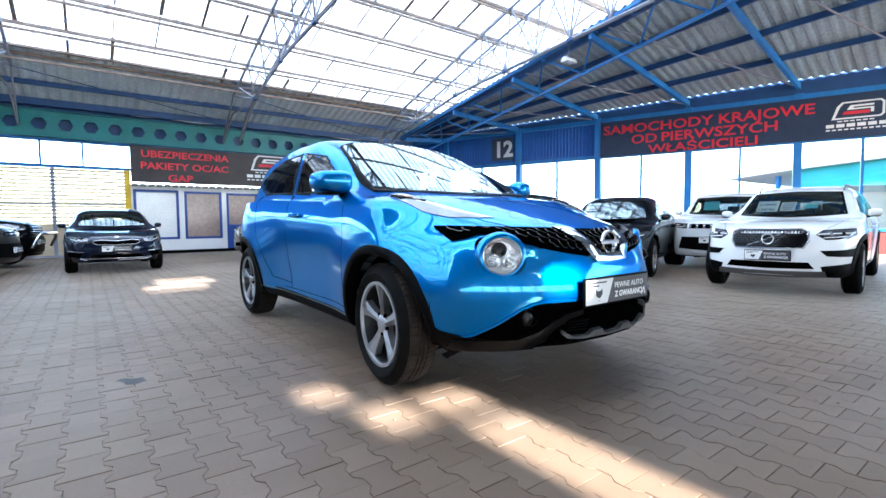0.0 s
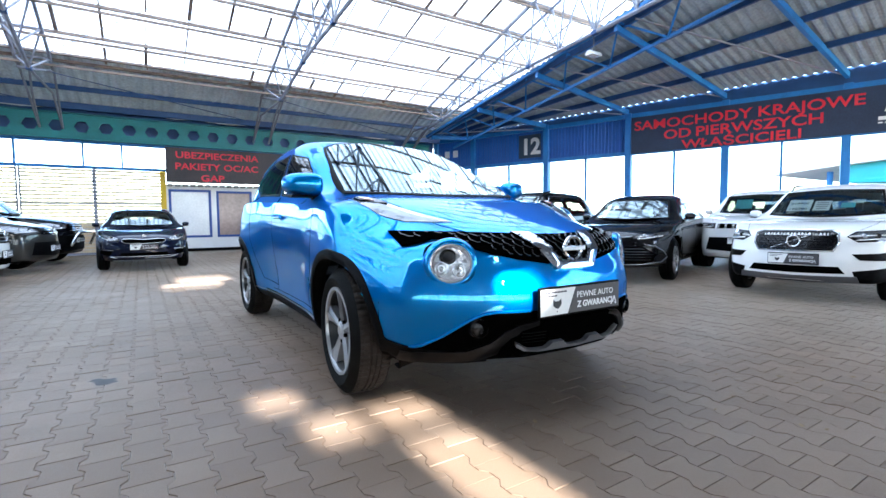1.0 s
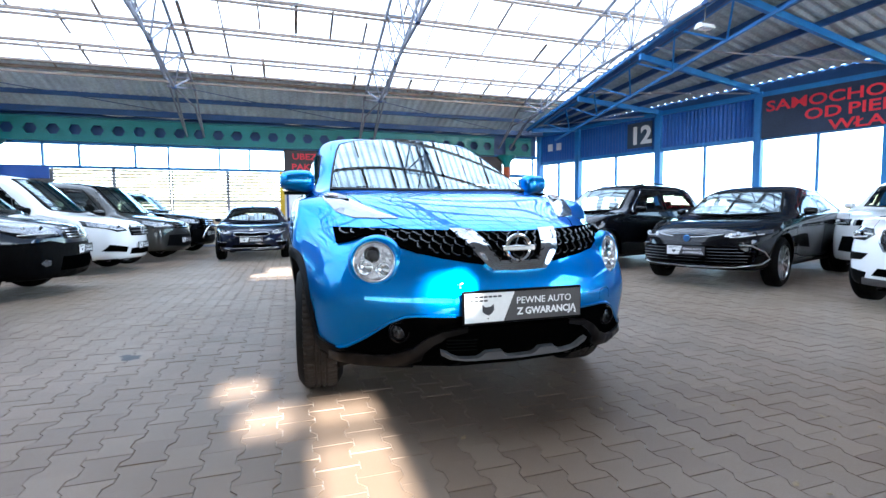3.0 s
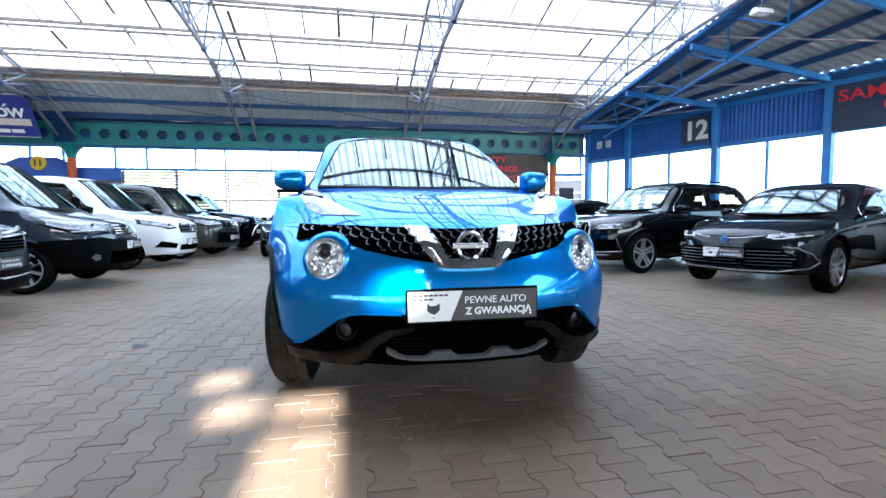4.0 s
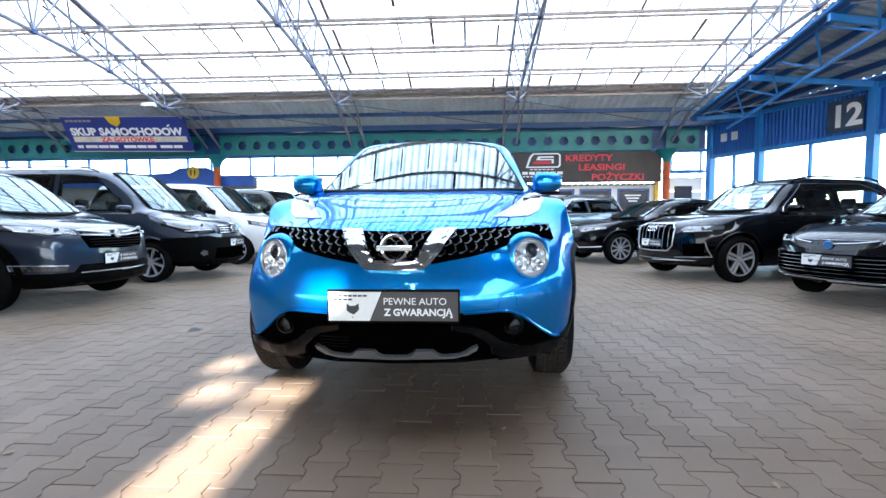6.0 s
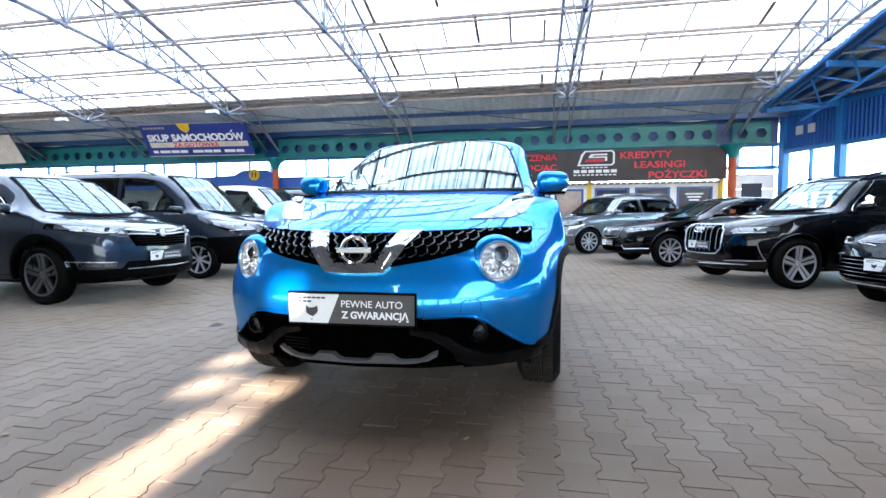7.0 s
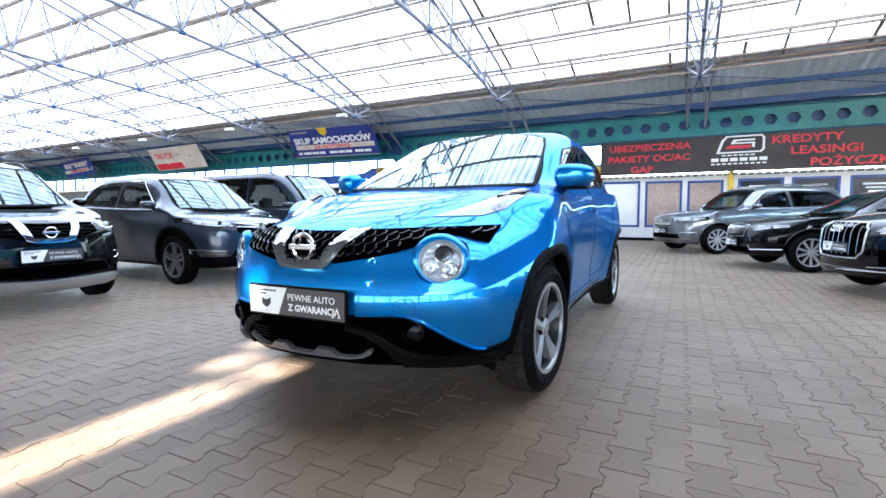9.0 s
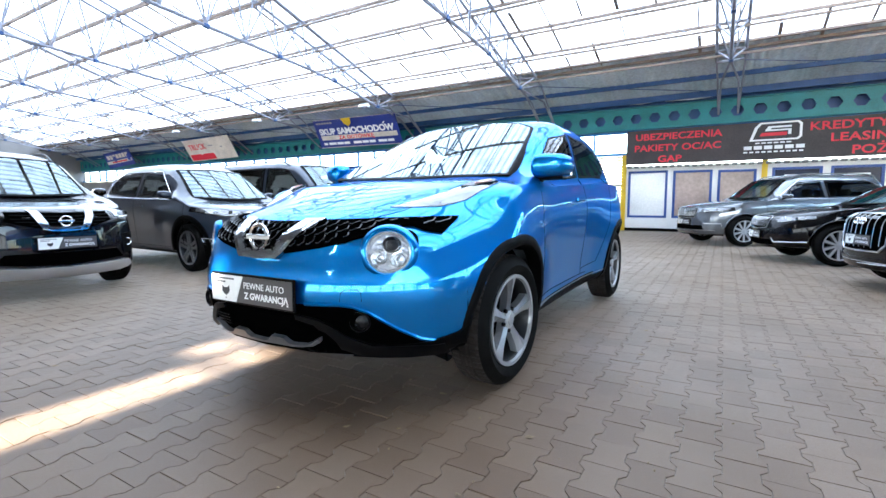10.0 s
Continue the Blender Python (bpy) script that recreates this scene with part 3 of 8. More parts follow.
def build_right_wall():
    wall = structure(empty("wall_east", WALL_R), "blue steel window wall with a banded fascia", "wall")
    bm = bmesh.new()
    box(bm, 0, 31, 0.0, 0.2, 0, 0.55)
    part("plinth", bm, BRICK_RED, wall)
    for z0, z1, y0 in ((0.55, 0.62, -0.02), (2.86, 2.97, -0.03), (3.97, 4.1, -0.04)):
        bm = bmesh.new()
        box(bm, 0, 31, y0, 0.16, z0, z1, 0.004)
        part("rail", bm, STEEL_BLUE, wall)
    bm = bmesh.new()
    vs = []
    for s in (0, 31):
        vs.append([bm.verts.new((s, y, z)) for y, z in ((0.0, 4.1), (0.14, 4.1), (0.14, eave_z(s) + 0.013), (0.0, eave_z(s) + 0.013))])
    for k in range(4):
        bm.faces.new((vs[0][k], vs[0][(k + 1) % 4], vs[1][(k + 1) % 4], vs[1][k]))
    part("eave_board", bm, STEEL_NAVY, wall)
    # ribbed fascia sheet
    bm = bmesh.new()
    row = []
    for i in range(int(31 / 0.028)):
        s, d = i * 0.028, (0.0 if i % 4 < 2 else 0.02)
        row.append((bm.verts.new((s, 0.03 + d, 2.97)), bm.verts.new((s, 0.03 + d, 3.97))))
    for (a, b), (c, d) in zip(row, row[1:]):
        bm.faces.new((a, c, d, b))
    part("ribbed_sheet", bm, SHEET_BLUE, wall)
    bm = bmesh.new()
    box(bm, 0, 31, 0.08, 0.16, 2.97, 3.97)
    part("fascia_core", bm, STEEL_NAVY, wall)
    cm = None
    for s in (0.06,) + COLS:
        if cm is None:
            bm = bmesh.new()
            box(bm, -0.09, 0.09, -0.08, 0.16, 0, 4.12, 0.006)
            c = part("column", bm, STEEL_BLUE, wall)
            cm = c.data
        else:
            c = new("column", cm)
            c.parent = wall
        c.location.x = s
    edges = (0.06,) + COLS
    mm = None
    for a, b in zip(edges, edges[1:]):
        mid = (a + b) / 2
        bm = bmesh.new()
        box(bm, -0.028, 0.028, 0.02, 0.12, 0.62, 2.86)
        if mm is None:
            mo = part("mullion", bm, STEEL_BLUE, wall)
            mm = mo.data
        else:
            bm.free()
            mo = new("mullion", mm)
            mo.parent = wall
        mo.location.x = mid
        for x0, x1 in ((a + 0.09, mid - 0.028), (mid + 0.028, b - 0.09)):
            bm = bmesh.new()
            box(bm, x0, x1, 0.06, 0.068, 0.62, 2.86)
            g = part("pane", bm, GLASS, wall)
            g.visible_shadow = False
    for s in (0.6, 1.0):
        bm = bmesh.new()
        box(bm, s - 0.1, s + 0.1, -0.03, 0.03, 3.36, 3.62, 0.01)
        ob = part("junction_box", bm, PAPER, m=WALL_R)
        tagged(ob, "small pale electrical box on the blue fascia", "electrical box", group="electrical boxes")


def build_far_walls():
    bm = bmesh.new()
    box(bm, WEST_X, 24, SOUTH_Y - 0.2, SOUTH_Y, 0, 0.6)
    box(bm, WEST_X, 24, SOUTH_Y - 0.2, SOUTH_Y, 3.9, 4.2)
    x = WEST_X
    while x < 24:
        box(bm, x, x + 0.25, SOUTH_Y - 0.2, SOUTH_Y, 0.6, 3.9)
        x += 3.0
    wall = structure(part("wall_south", bm, PLASTER), "unseen wall closing the hall, with milky glazing added for fill light", "wall")
    # glazing added out of view to throw soft light on the car fronts
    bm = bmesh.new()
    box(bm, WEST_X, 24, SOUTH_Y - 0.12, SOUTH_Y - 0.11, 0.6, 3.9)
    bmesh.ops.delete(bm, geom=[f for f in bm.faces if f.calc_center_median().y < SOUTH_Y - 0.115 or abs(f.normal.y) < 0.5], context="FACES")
    part("south_fill_glazing", bm, FILL_GLAZING, wall)
    bm = bmesh.new()
    prism(bm, [(SOUTH_Y, 0), (16.5, 0), (16.5, 4.1), (RIDGE_Y, RIDGE_Z + 0.1), (SOUTH_Y, 4.1)], WEST_X - 0.2, WEST_X, "x")
    structure(part("wall_west", bm, PLASTER), "plain grey gable wall at the far end", "wall")


# ---- roof ----
RIB = 0.82
ROW = 1.06
SKY_EDGE = 14.08
# from here on the unseen slope is opaque, to dim the near floor
SOUTH_EDGE = 1.3
# openings cut in the unseen slope to place sun patches: x0, x1 and the stretch of floor that the sun reaches through
# each
GAPS = ((1.06, 1.27, 1.98, 2.30), (1.2, 1.44, 1.60, 1.98), (1.50, 1.79, -2.5, 1.84), (1.94, 2.10, 2.40, 2.64), (0.85, 1.62, 6.9, 7.65), (1.05, 1.80, 7.75, 8.6))


def gap_on_roof(x0, x1, y0, y1):
    """Where the sun that falls on a stretch of floor has come through the roof."""
    rise = math.tan(radians(SUN_ELEVATION))
    t = rise / math.cos(radians(SUN_TURN))
    ya, yb = ((y - (RIDGE_Z - SLOPE * RIDGE_Y) / t) / (1 + SLOPE / t) for y in (y0, y1))
    shift = roof_z((ya + yb) / 2) / rise * math.sin(radians(SUN_TURN))
    return x0 + shift, x1 + shift, ya, yb


def build_roof():
    roof = structure(empty("ceiling"), "pitched hall roof of milky skylight sheets over steel purlins", "roof")
    x0, x1 = WEST_X, 13.0
    nx, ny = int((x1 - x0) / RIB), int((SKY_EDGE - RIDGE_Y) / ROW)
    # milky sheets of the back slope, each slightly lifted at its lap
    bm = bmesh.new()
    for i in range(nx):
        for j in range(ny + 1):
            a, b = x0 + i * RIB, x0 + (i + 1) * RIB
            c, d = SKY_EDGE - j * ROW, max(RIDGE_Y, SKY_EDGE - (j + 1) * ROW)
            lift = -0.004
            bm.faces.new([bm.verts.new(p) for p in ((a, c, roof_z(c)), (b, c, roof_z(c)), (b, d - 0.03, roof_z(d - 0.03) + lift), (a, d - 0.03, roof_z(d - 0.03) + lift))])
    part("skylight_sheets", bm, SKYLIGHT, roof)
    # the other slope, unseen: milky near the ridge, then metal sheets added to block light, with gaps cut for the sun
    # patches
    gaps = [gap_on_roof(*g) for g in GAPS]
    xs = sorted({x0 + i * RIB for i in range(nx + 1)} | {v for g in gaps for v in g[:2]})
    for mat, ya, yb in ((SKYLIGHT, SOUTH_EDGE, RIDGE_Y), (SHEET, 2 * RIDGE_Y - SKY_EDGE - 0.5, SOUTH_EDGE)):
        ys = sorted({y for y in (ya + ROW * j for j in range(30)) if y < yb} | {yb} | {v for g in gaps for v in g[2:] if ya < v < yb})
        bm = bmesh.new()
        for a, b in zip(xs, xs[1:]):
            for c, d in zip(ys, ys[1:]):
                if not any(g[0] - 1e-6 <= a and b <= g[1] + 1e-6 and g[2] - 1e-6 <= c and d <= g[3] + 1e-6 for g in gaps):
                    bm.faces.new([bm.verts.new(p) for p in ((a, c, roof_z(c)), (b, c, roof_z(c)), (b, d, roof_z(d)), (a, d, roof_z(d)))])
        bmesh.ops.remove_doubles(bm, verts=bm.verts[:], dist=1e-4)
        part("skylight_sheets" if mat is SKYLIGHT else "sun_blocking_sheets", bm, mat, roof)
    # ribs between sheets, patchy: random in width and broken in length
    bm = bmesh.new()
    for i in range(nx + 1):
        x = x0 + i * RIB
        for s in (1, -1):
            j = 0
            while j < ny:
                ya, yb = SKY_EDGE - j * ROW, SKY_EDGE - (j + 1) * ROW
                w = random.choice((0.013, 0.017, 0.022, 0.028, 0.038))
                ya, yb = ya - ROW * random.choice((0.0, 0.0, 0.05, 0.3)), yb + ROW * random.choice((0.0, 0.0, 0.15, 0.35))
                if s < 0:
                    ya, yb = 2 * RIDGE_Y - ya, 2 * RIDGE_Y - yb
                if random.random() < 0.93 and (s > 0 or ya > SOUTH_EDGE):
                    vs = [bm.verts.new((x + dx, y, roof_z(y) - 0.02 - dz)) for y in (ya, yb) for dx, dz in ((-w, 0), (w, 0), (w, 0.02), (-w, 0.02))]
                    for k in range(4):
                        bm.faces.new((vs[k], vs[(k + 1) % 4], vs[4 + (k + 1) % 4], vs[4 + k]))
                j += 1
    part("ribs", bm, PURLIN, roof)
    # corrugated metal strips at both eaves
    for s in (1, -1):
        bm = bmesh.new()
        rows = []
        n = int((x1 - x0) / 0.06)
        for i in range(n):
            x, d = x0 + i * 0.06, 0.018 * (1 if i % 4 < 2 else -1)
            pair = []
            for y in (SKY_EDGE - 0.25, 16.9):
                yy = y if s > 0 else 2 * RIDGE_Y - y
                pair.append(bm.verts.new((x, yy, roof_z(yy) - 0.03 + d)))
            rows.append(pair)
        for (a, b), (c, d) in zip(rows, rows[1:]):
            bm.faces.new((a, c, d, b))
        part("corrugated_sheet", bm, SHEET, roof)
        # pale flashing over the joint between skylight and metal
        bm = bmesh.new()
        yy = SKY_EDGE - 0.25 if s > 0 else 2 * RIDGE_Y - SKY_EDGE + 0.25
        box(bm, x0, x1, yy - 0.05, yy + 0.05, roof_z(yy) - 0.085, roof_z(yy) - 0.035)
        part("flashing", bm, PURLIN, roof)
    # purlins in pairs along the roof
    for s in (1, -1):
        for j in range(ny + 1):
            y = SKY_EDGE - j * ROW
            y = y if s > 0 else 2 * RIDGE_Y - y
            for dy, r in ((0.0, 0.032), (0.13, 0.024)):
                bm = bmesh.new()
                z = roof_z(y) - 0.075 - dy * 1.2
                box(bm, x0, x1, y - dy - r, y - dy + r, z - r, z + r)
                part("purlin", bm, PURLIN, roof)
        for y, r, mat in ((15.2, 0.06, STEEL_NAVY), (16.05, 0.09, STEEL_NAVY)):
            yy = y if s > 0 else 2 * RIDGE_Y - y
            bm = bmesh.new()
            box(bm, x0, x1, yy - r * 0.6, yy + r * 0.6, roof_z(yy) - 0.03 - 2 * r, roof_z(yy) - 0.03)
            part("purlin", bm, mat, roof)
    return roof


def chord_z(y):
    return 4.30 + 0.2 * (13.2 - y) if y > 11 else 4.74 + 0.075 * (11 - y)


def build_trusses():
    xs = (9.32, 4.05, -1.27, -6.55, -11.85, -17.1, -22.4, -27.7, -33.0)
    tr = tagged(empty("roof_truss", pose(xs[0], 0, 0)), "blue-grey lattice roof truss of steel tubes", "truss", "roof trusses")
    ys = [13.9 - 1.06 * k for k in range(12)]

    def tops(sx, y):
        return Vector((0.31 * sx, y, roof_z(y) - 0.17))

    def low(y):
        return Vector((0.0, y, chord_z(y)))
    for mirror in (1, -1):
        def f(v):
            return Vector((v.x, v.y if mirror > 0 else 2 * RIDGE_Y - v.y, v.z))
        for sx in (-1, 1):
            bm = bmesh.new()
            sweep(bm, [f(tops(sx, y)) for y in (14.4, *ys, RIDGE_Y)], 0.04)
            part("top_chord", bm, STEEL_GREY, tr, smooth=35)
        bm = bmesh.new()
        sweep(bm, [f(low(y)) for y in [13.4] + [y - 0.53 for y in ys]] + [f(low(RIDGE_Y))], 0.044)
        part("bottom_chord", bm, STEEL_GREY, tr, smooth=35)
        for k, y in enumerate(ys):
            yl = y - 0.53
            for sx in (-1, 1):
                for to in (y, y - 1.06):
                    if to > RIDGE_Y - 0.2:
                        bm = bmesh.new()
                        tube(bm, f(low(yl)), f(tops(sx, to)), 0.023, 5)
                        part("brace", bm, STEEL_GREY, tr)
            bm = bmesh.new()
            tube(bm, f(tops(-1, y)), f(tops(1, y)), 0.02, 5)
            part("brace", bm, STEEL_GREY, tr)
            if k % 2 == 0:
                bm = bmesh.new()
                p = f(low(yl))
                box(bm, p.x - 0.05, p.x + 0.05, p.y - 0.07, p.y + 0.07, p.z - 0.045, p.z + 0.045, 0.01)
                part("node_plate", bm, STEEL_NAVY, tr)
        for sx in (-1, 1):
            for a, b in (((0.31 * sx, 14.4, roof_z(14.4) - 0.17), (0.24 * sx, 16.12, 3.45)), ((0.0, 13.4, chord_z(13.4)), (0.2 * sx, 15.0, 4.12)), ((0.2 * sx, 15.0, 4.12), (0.24 * sx, 16.12, 3.45)), ((0.31 * sx, 14.4, roof_z(14.4) - 0.17), (0.0, 13.4, chord_z(13.4)))):
                bm = bmesh.new()
                tube(bm, f(Vector(a)), f(Vector(b)), 0.027)
                part("strut", bm, STEEL_GREY, tr)
        bm = bmesh.new()
        tube(bm, f(Vector((-0.3, 14.0, 4.42))), f(Vector((0.3, 14.0, 4.42))), 0.02)
        part("strut", bm, STEEL_GREY, tr)
    for x in xs[1:]:
        copy_thing(tr, pose(x, 0, 0))
    # thin crossed tie rods under the skylight
    for a, b in zip(xs[1:], xs):
        for (ya, yb) in ((13.6, 8.5), (8.5, 13.6)):
            bm = bmesh.new()
            tube(bm, (a + 0.3, ya, roof_z(ya) - 0.2), (b - 0.3, yb, roof_z(yb) - 0.2), 0.009, 5)
            tagged(part("tie_rod", bm, STEEL_GREY), "thin steel tie rod crossing under the skylight", "tie rod", "tie rods")
    for a, b in zip(xs[1:], xs):
        bm = bmesh.new()
        tube(bm, (a + 0.3, 14.2, roof_z(14.2) - 0.3), (b - 0.3, 15.8, roof_z(15.8) - 0.2), 0.012, 5)
        tagged(part("tie_rod", bm, STEEL_NAVY), "thin steel tie rod crossing under the eave sheets", "tie rod", "tie rods")


def flood_lamp(x, y, z, drop, label):
    lamp = tagged(empty("flood_lamp", pose(x, y, z)), label, "lamp", "flood lamps")
    bm = bmesh.new()
    prism(bm, [(-0.10, -0.045), (0.10, -0.045), (0.07, 0.03), (0.03, 0.055), (-0.03, 0.055), (-0.07, 0.03)], -0.17, 0.17, "x")
    part("housing", bm, PAPER, lamp)
    bm = bmesh.new()
    box(bm, -0.15, 0.15, -0.085, 0.085, -0.052, -0.044, 0.002)
    part("lens", bm, SATIN, lamp)
    bm = bmesh.new()
    tube(bm, (0, 0, 0.05), (0, 0, drop), 0.012)
    part("stem", bm, SILVER, lamp)


def build_side_roof():
    """The corrugated roof between the last truss and the slanting wall, on blue rafters."""
    def inner(y):
        return Vector((9.42 + 0.03 * (y - 8), y, 5.0 + 0.138 * (8 - y)))

    def eave(s):
        return Vector((CX + UX * s - 0.02, CY + UY * s, eave_z(s)))
    roof = structure(empty("side_roof"), "corrugated metal lean-to roof on blue rafters", "roof")
    n = 420
    bm = bmesh.new()
    rows = []
    for i in range(n + 1):
        t = i / n
        a, b = inner(14.9 - 21.5 * t), eave(1.0 + 22.4 * t)
        d = 0.02 * (1 if i % 4 < 2 else -1)
        rows.append([bm.verts.new(a.lerp(b, k / 3) + Vector((0, 0, d))) for k in range(4)])
    for p, q in zip(rows, rows[1:]):
        for k in range(3):
            bm.faces.new((p[k], q[k], q[k + 1], p[k + 1]))
    part("corrugated_sheet", bm, SHEET_DARK, roof)

    def on(t, k, drop):
        return inner(14.9 - 21.5 * t).lerp(eave(1.0 + 22.4 * t), k) - Vector((0, 0, drop))

    def bar(a, b, w, h, name, mat):
        a, b = Vector(a), Vector(b)
        d = (b - a).normalized()
        u = d.cross(Vector((0, 0, 1))).normalized() * w / 2
        v = Vector((0, 0, h / 2))
        bm = bmesh.new()
        r = [[bm.verts.new(p + o) for o in (u + v, u - v, -u - v, -u + v)] for p in (a, b)]
        for k in range(4):
            bm.faces.new((r[0][k], r[0][(k + 1) % 4], r[1][(k + 1) % 4], r[1][k]))
        bm.faces.new(r[0]), bm.faces.new(r[1][::-1])
        return part(name, bm, mat, roof)
    # purlins, long dark beams that rise towards the open end
    for k in (0.04, 0.27, 0.5, 0.73):
        bar(on(0.0, k, 0.1), on(1.0, k, 0.1), 0.07, 0.13, "purlin", STEEL_NAVY)
    for s in COLS[:9]:
        t = (s - 1.0) / 22.4
        if t >= 0:
            bar(on(max(0, t - 0.02), 0.0, 0.22), on(t, 0.99, 0.2), 0.085, 0.14, "rafter", STEEL_BLUE)
            bar(on(t, 0.02, 0.2), on(min(1, t + 0.115), 0.98, 0.24), 0.03, 0.03, "brace", STEEL_GREY)
    # the lattice girder along the open edge
    for dx, dz in ((0.0, -0.08), (0.3, -0.12)):
        bar(inner(14.9) + Vector((dx, 0, dz)), inner(-6) + Vector((dx, 0, dz)), 0.07, 0.07, "girder_chord", STEEL_BLUE)
    def lower(y):
        return inner(y) + Vector((0.75, 0, -0.62))
    bar(lower(14.2), lower(-6), 0.06, 0.06, "girder_chord", STEEL_BLUE)
    y = 14.0
    while y > -5:
        bar(inner(y) + Vector((0.1, 0, -0.1)), lower(y - 0.75), 0.04, 0.04, "girder_brace", STEEL_BLUE)
        bar(lower(y - 0.75), inner(y - 1.5) + Vector((0.1, 0, -0.1)), 0.04, 0.04, "girder_brace", STEEL_BLUE)
        y -= 1.5
    flood_lamp(9.4, 7.1, 4.62, 0.45, "small unlit flood lamp hung from the lattice girder")
    for x in (-6.35, -11.75, -17.25, -22.6):
        flood_lamp(x, 12.4, 4.12, 0.36, "small unlit white flood lamp hung under the roof truss")


def build_outside():
    can = tagged(empty("canopy"), "turquoise canopy with a white fascia across the yard", "canopy")
    bm = bmesh.new()
    prism(bm, [(7.56, 2.35), (7.56, 3.06), (-10.0, 4.20), (-10.0, 1.6)], 26.0, 38.0, "x")
    part("canopy_roof", bm, TEAL, can)
    bm = bmesh.new()
    prism(bm, [(10.2, 2.84), (10.2, 3.0), (7.56, 3.30), (-10.0, 4.48), (-10.0, 4.22), (7.56, 3.08)], 25.6, 38.0, "x")
    part("canopy_edge", bm, WHITE, can)
    for y in (-6, -1, 4, 8.25):
        bm = bmesh.new()
        tube(bm, (26.5, y, 0), (26.5, y, 2.9), 0.12, 12)
        part("canopy_post", bm, STEEL_BLUE, can)
    bm = bmesh.new()
    box(bm, 34, 36, -10, 14, 0, 2.3)
    part("canopy_wall", bm, WHITE, can)


build_ground()
build_back_wall()
build_green_beam()
build_column(-6.4)
build_column(9.35)
build_shutters()
build_office()
build_left_fascia()
build_right_wall()
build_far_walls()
build_roof()
build_trusses()
build_side_roof()
build_outside()


# ---- cars: bodies drawn out along their length, with panels laid on the skin ----
from mathutils.bvhtree import BVHTree


def catmull(pts, n):
    """n points along a smooth curve through pts."""
    p = np.array(pts, float)
    p = np.vstack([2 * p[0] - p[1], p, 2 * p[-1] - p[-2]])
    out = []
    for t in np.linspace(0, len(pts) - 1, n):
        i = min(int(t), len(pts) - 2)
        f = t - i
        a, b, c, d = p[i], p[i + 1], p[i + 2], p[i + 3]
        out.append(0.5 * (2 * b + (c - a) * f + (2 * a - 5 * b + 4 * c - d) * f * f + (3 * b - a - 3 * c + d) * f ** 3))
    return np.array(out)


BOW_UP = 0.16


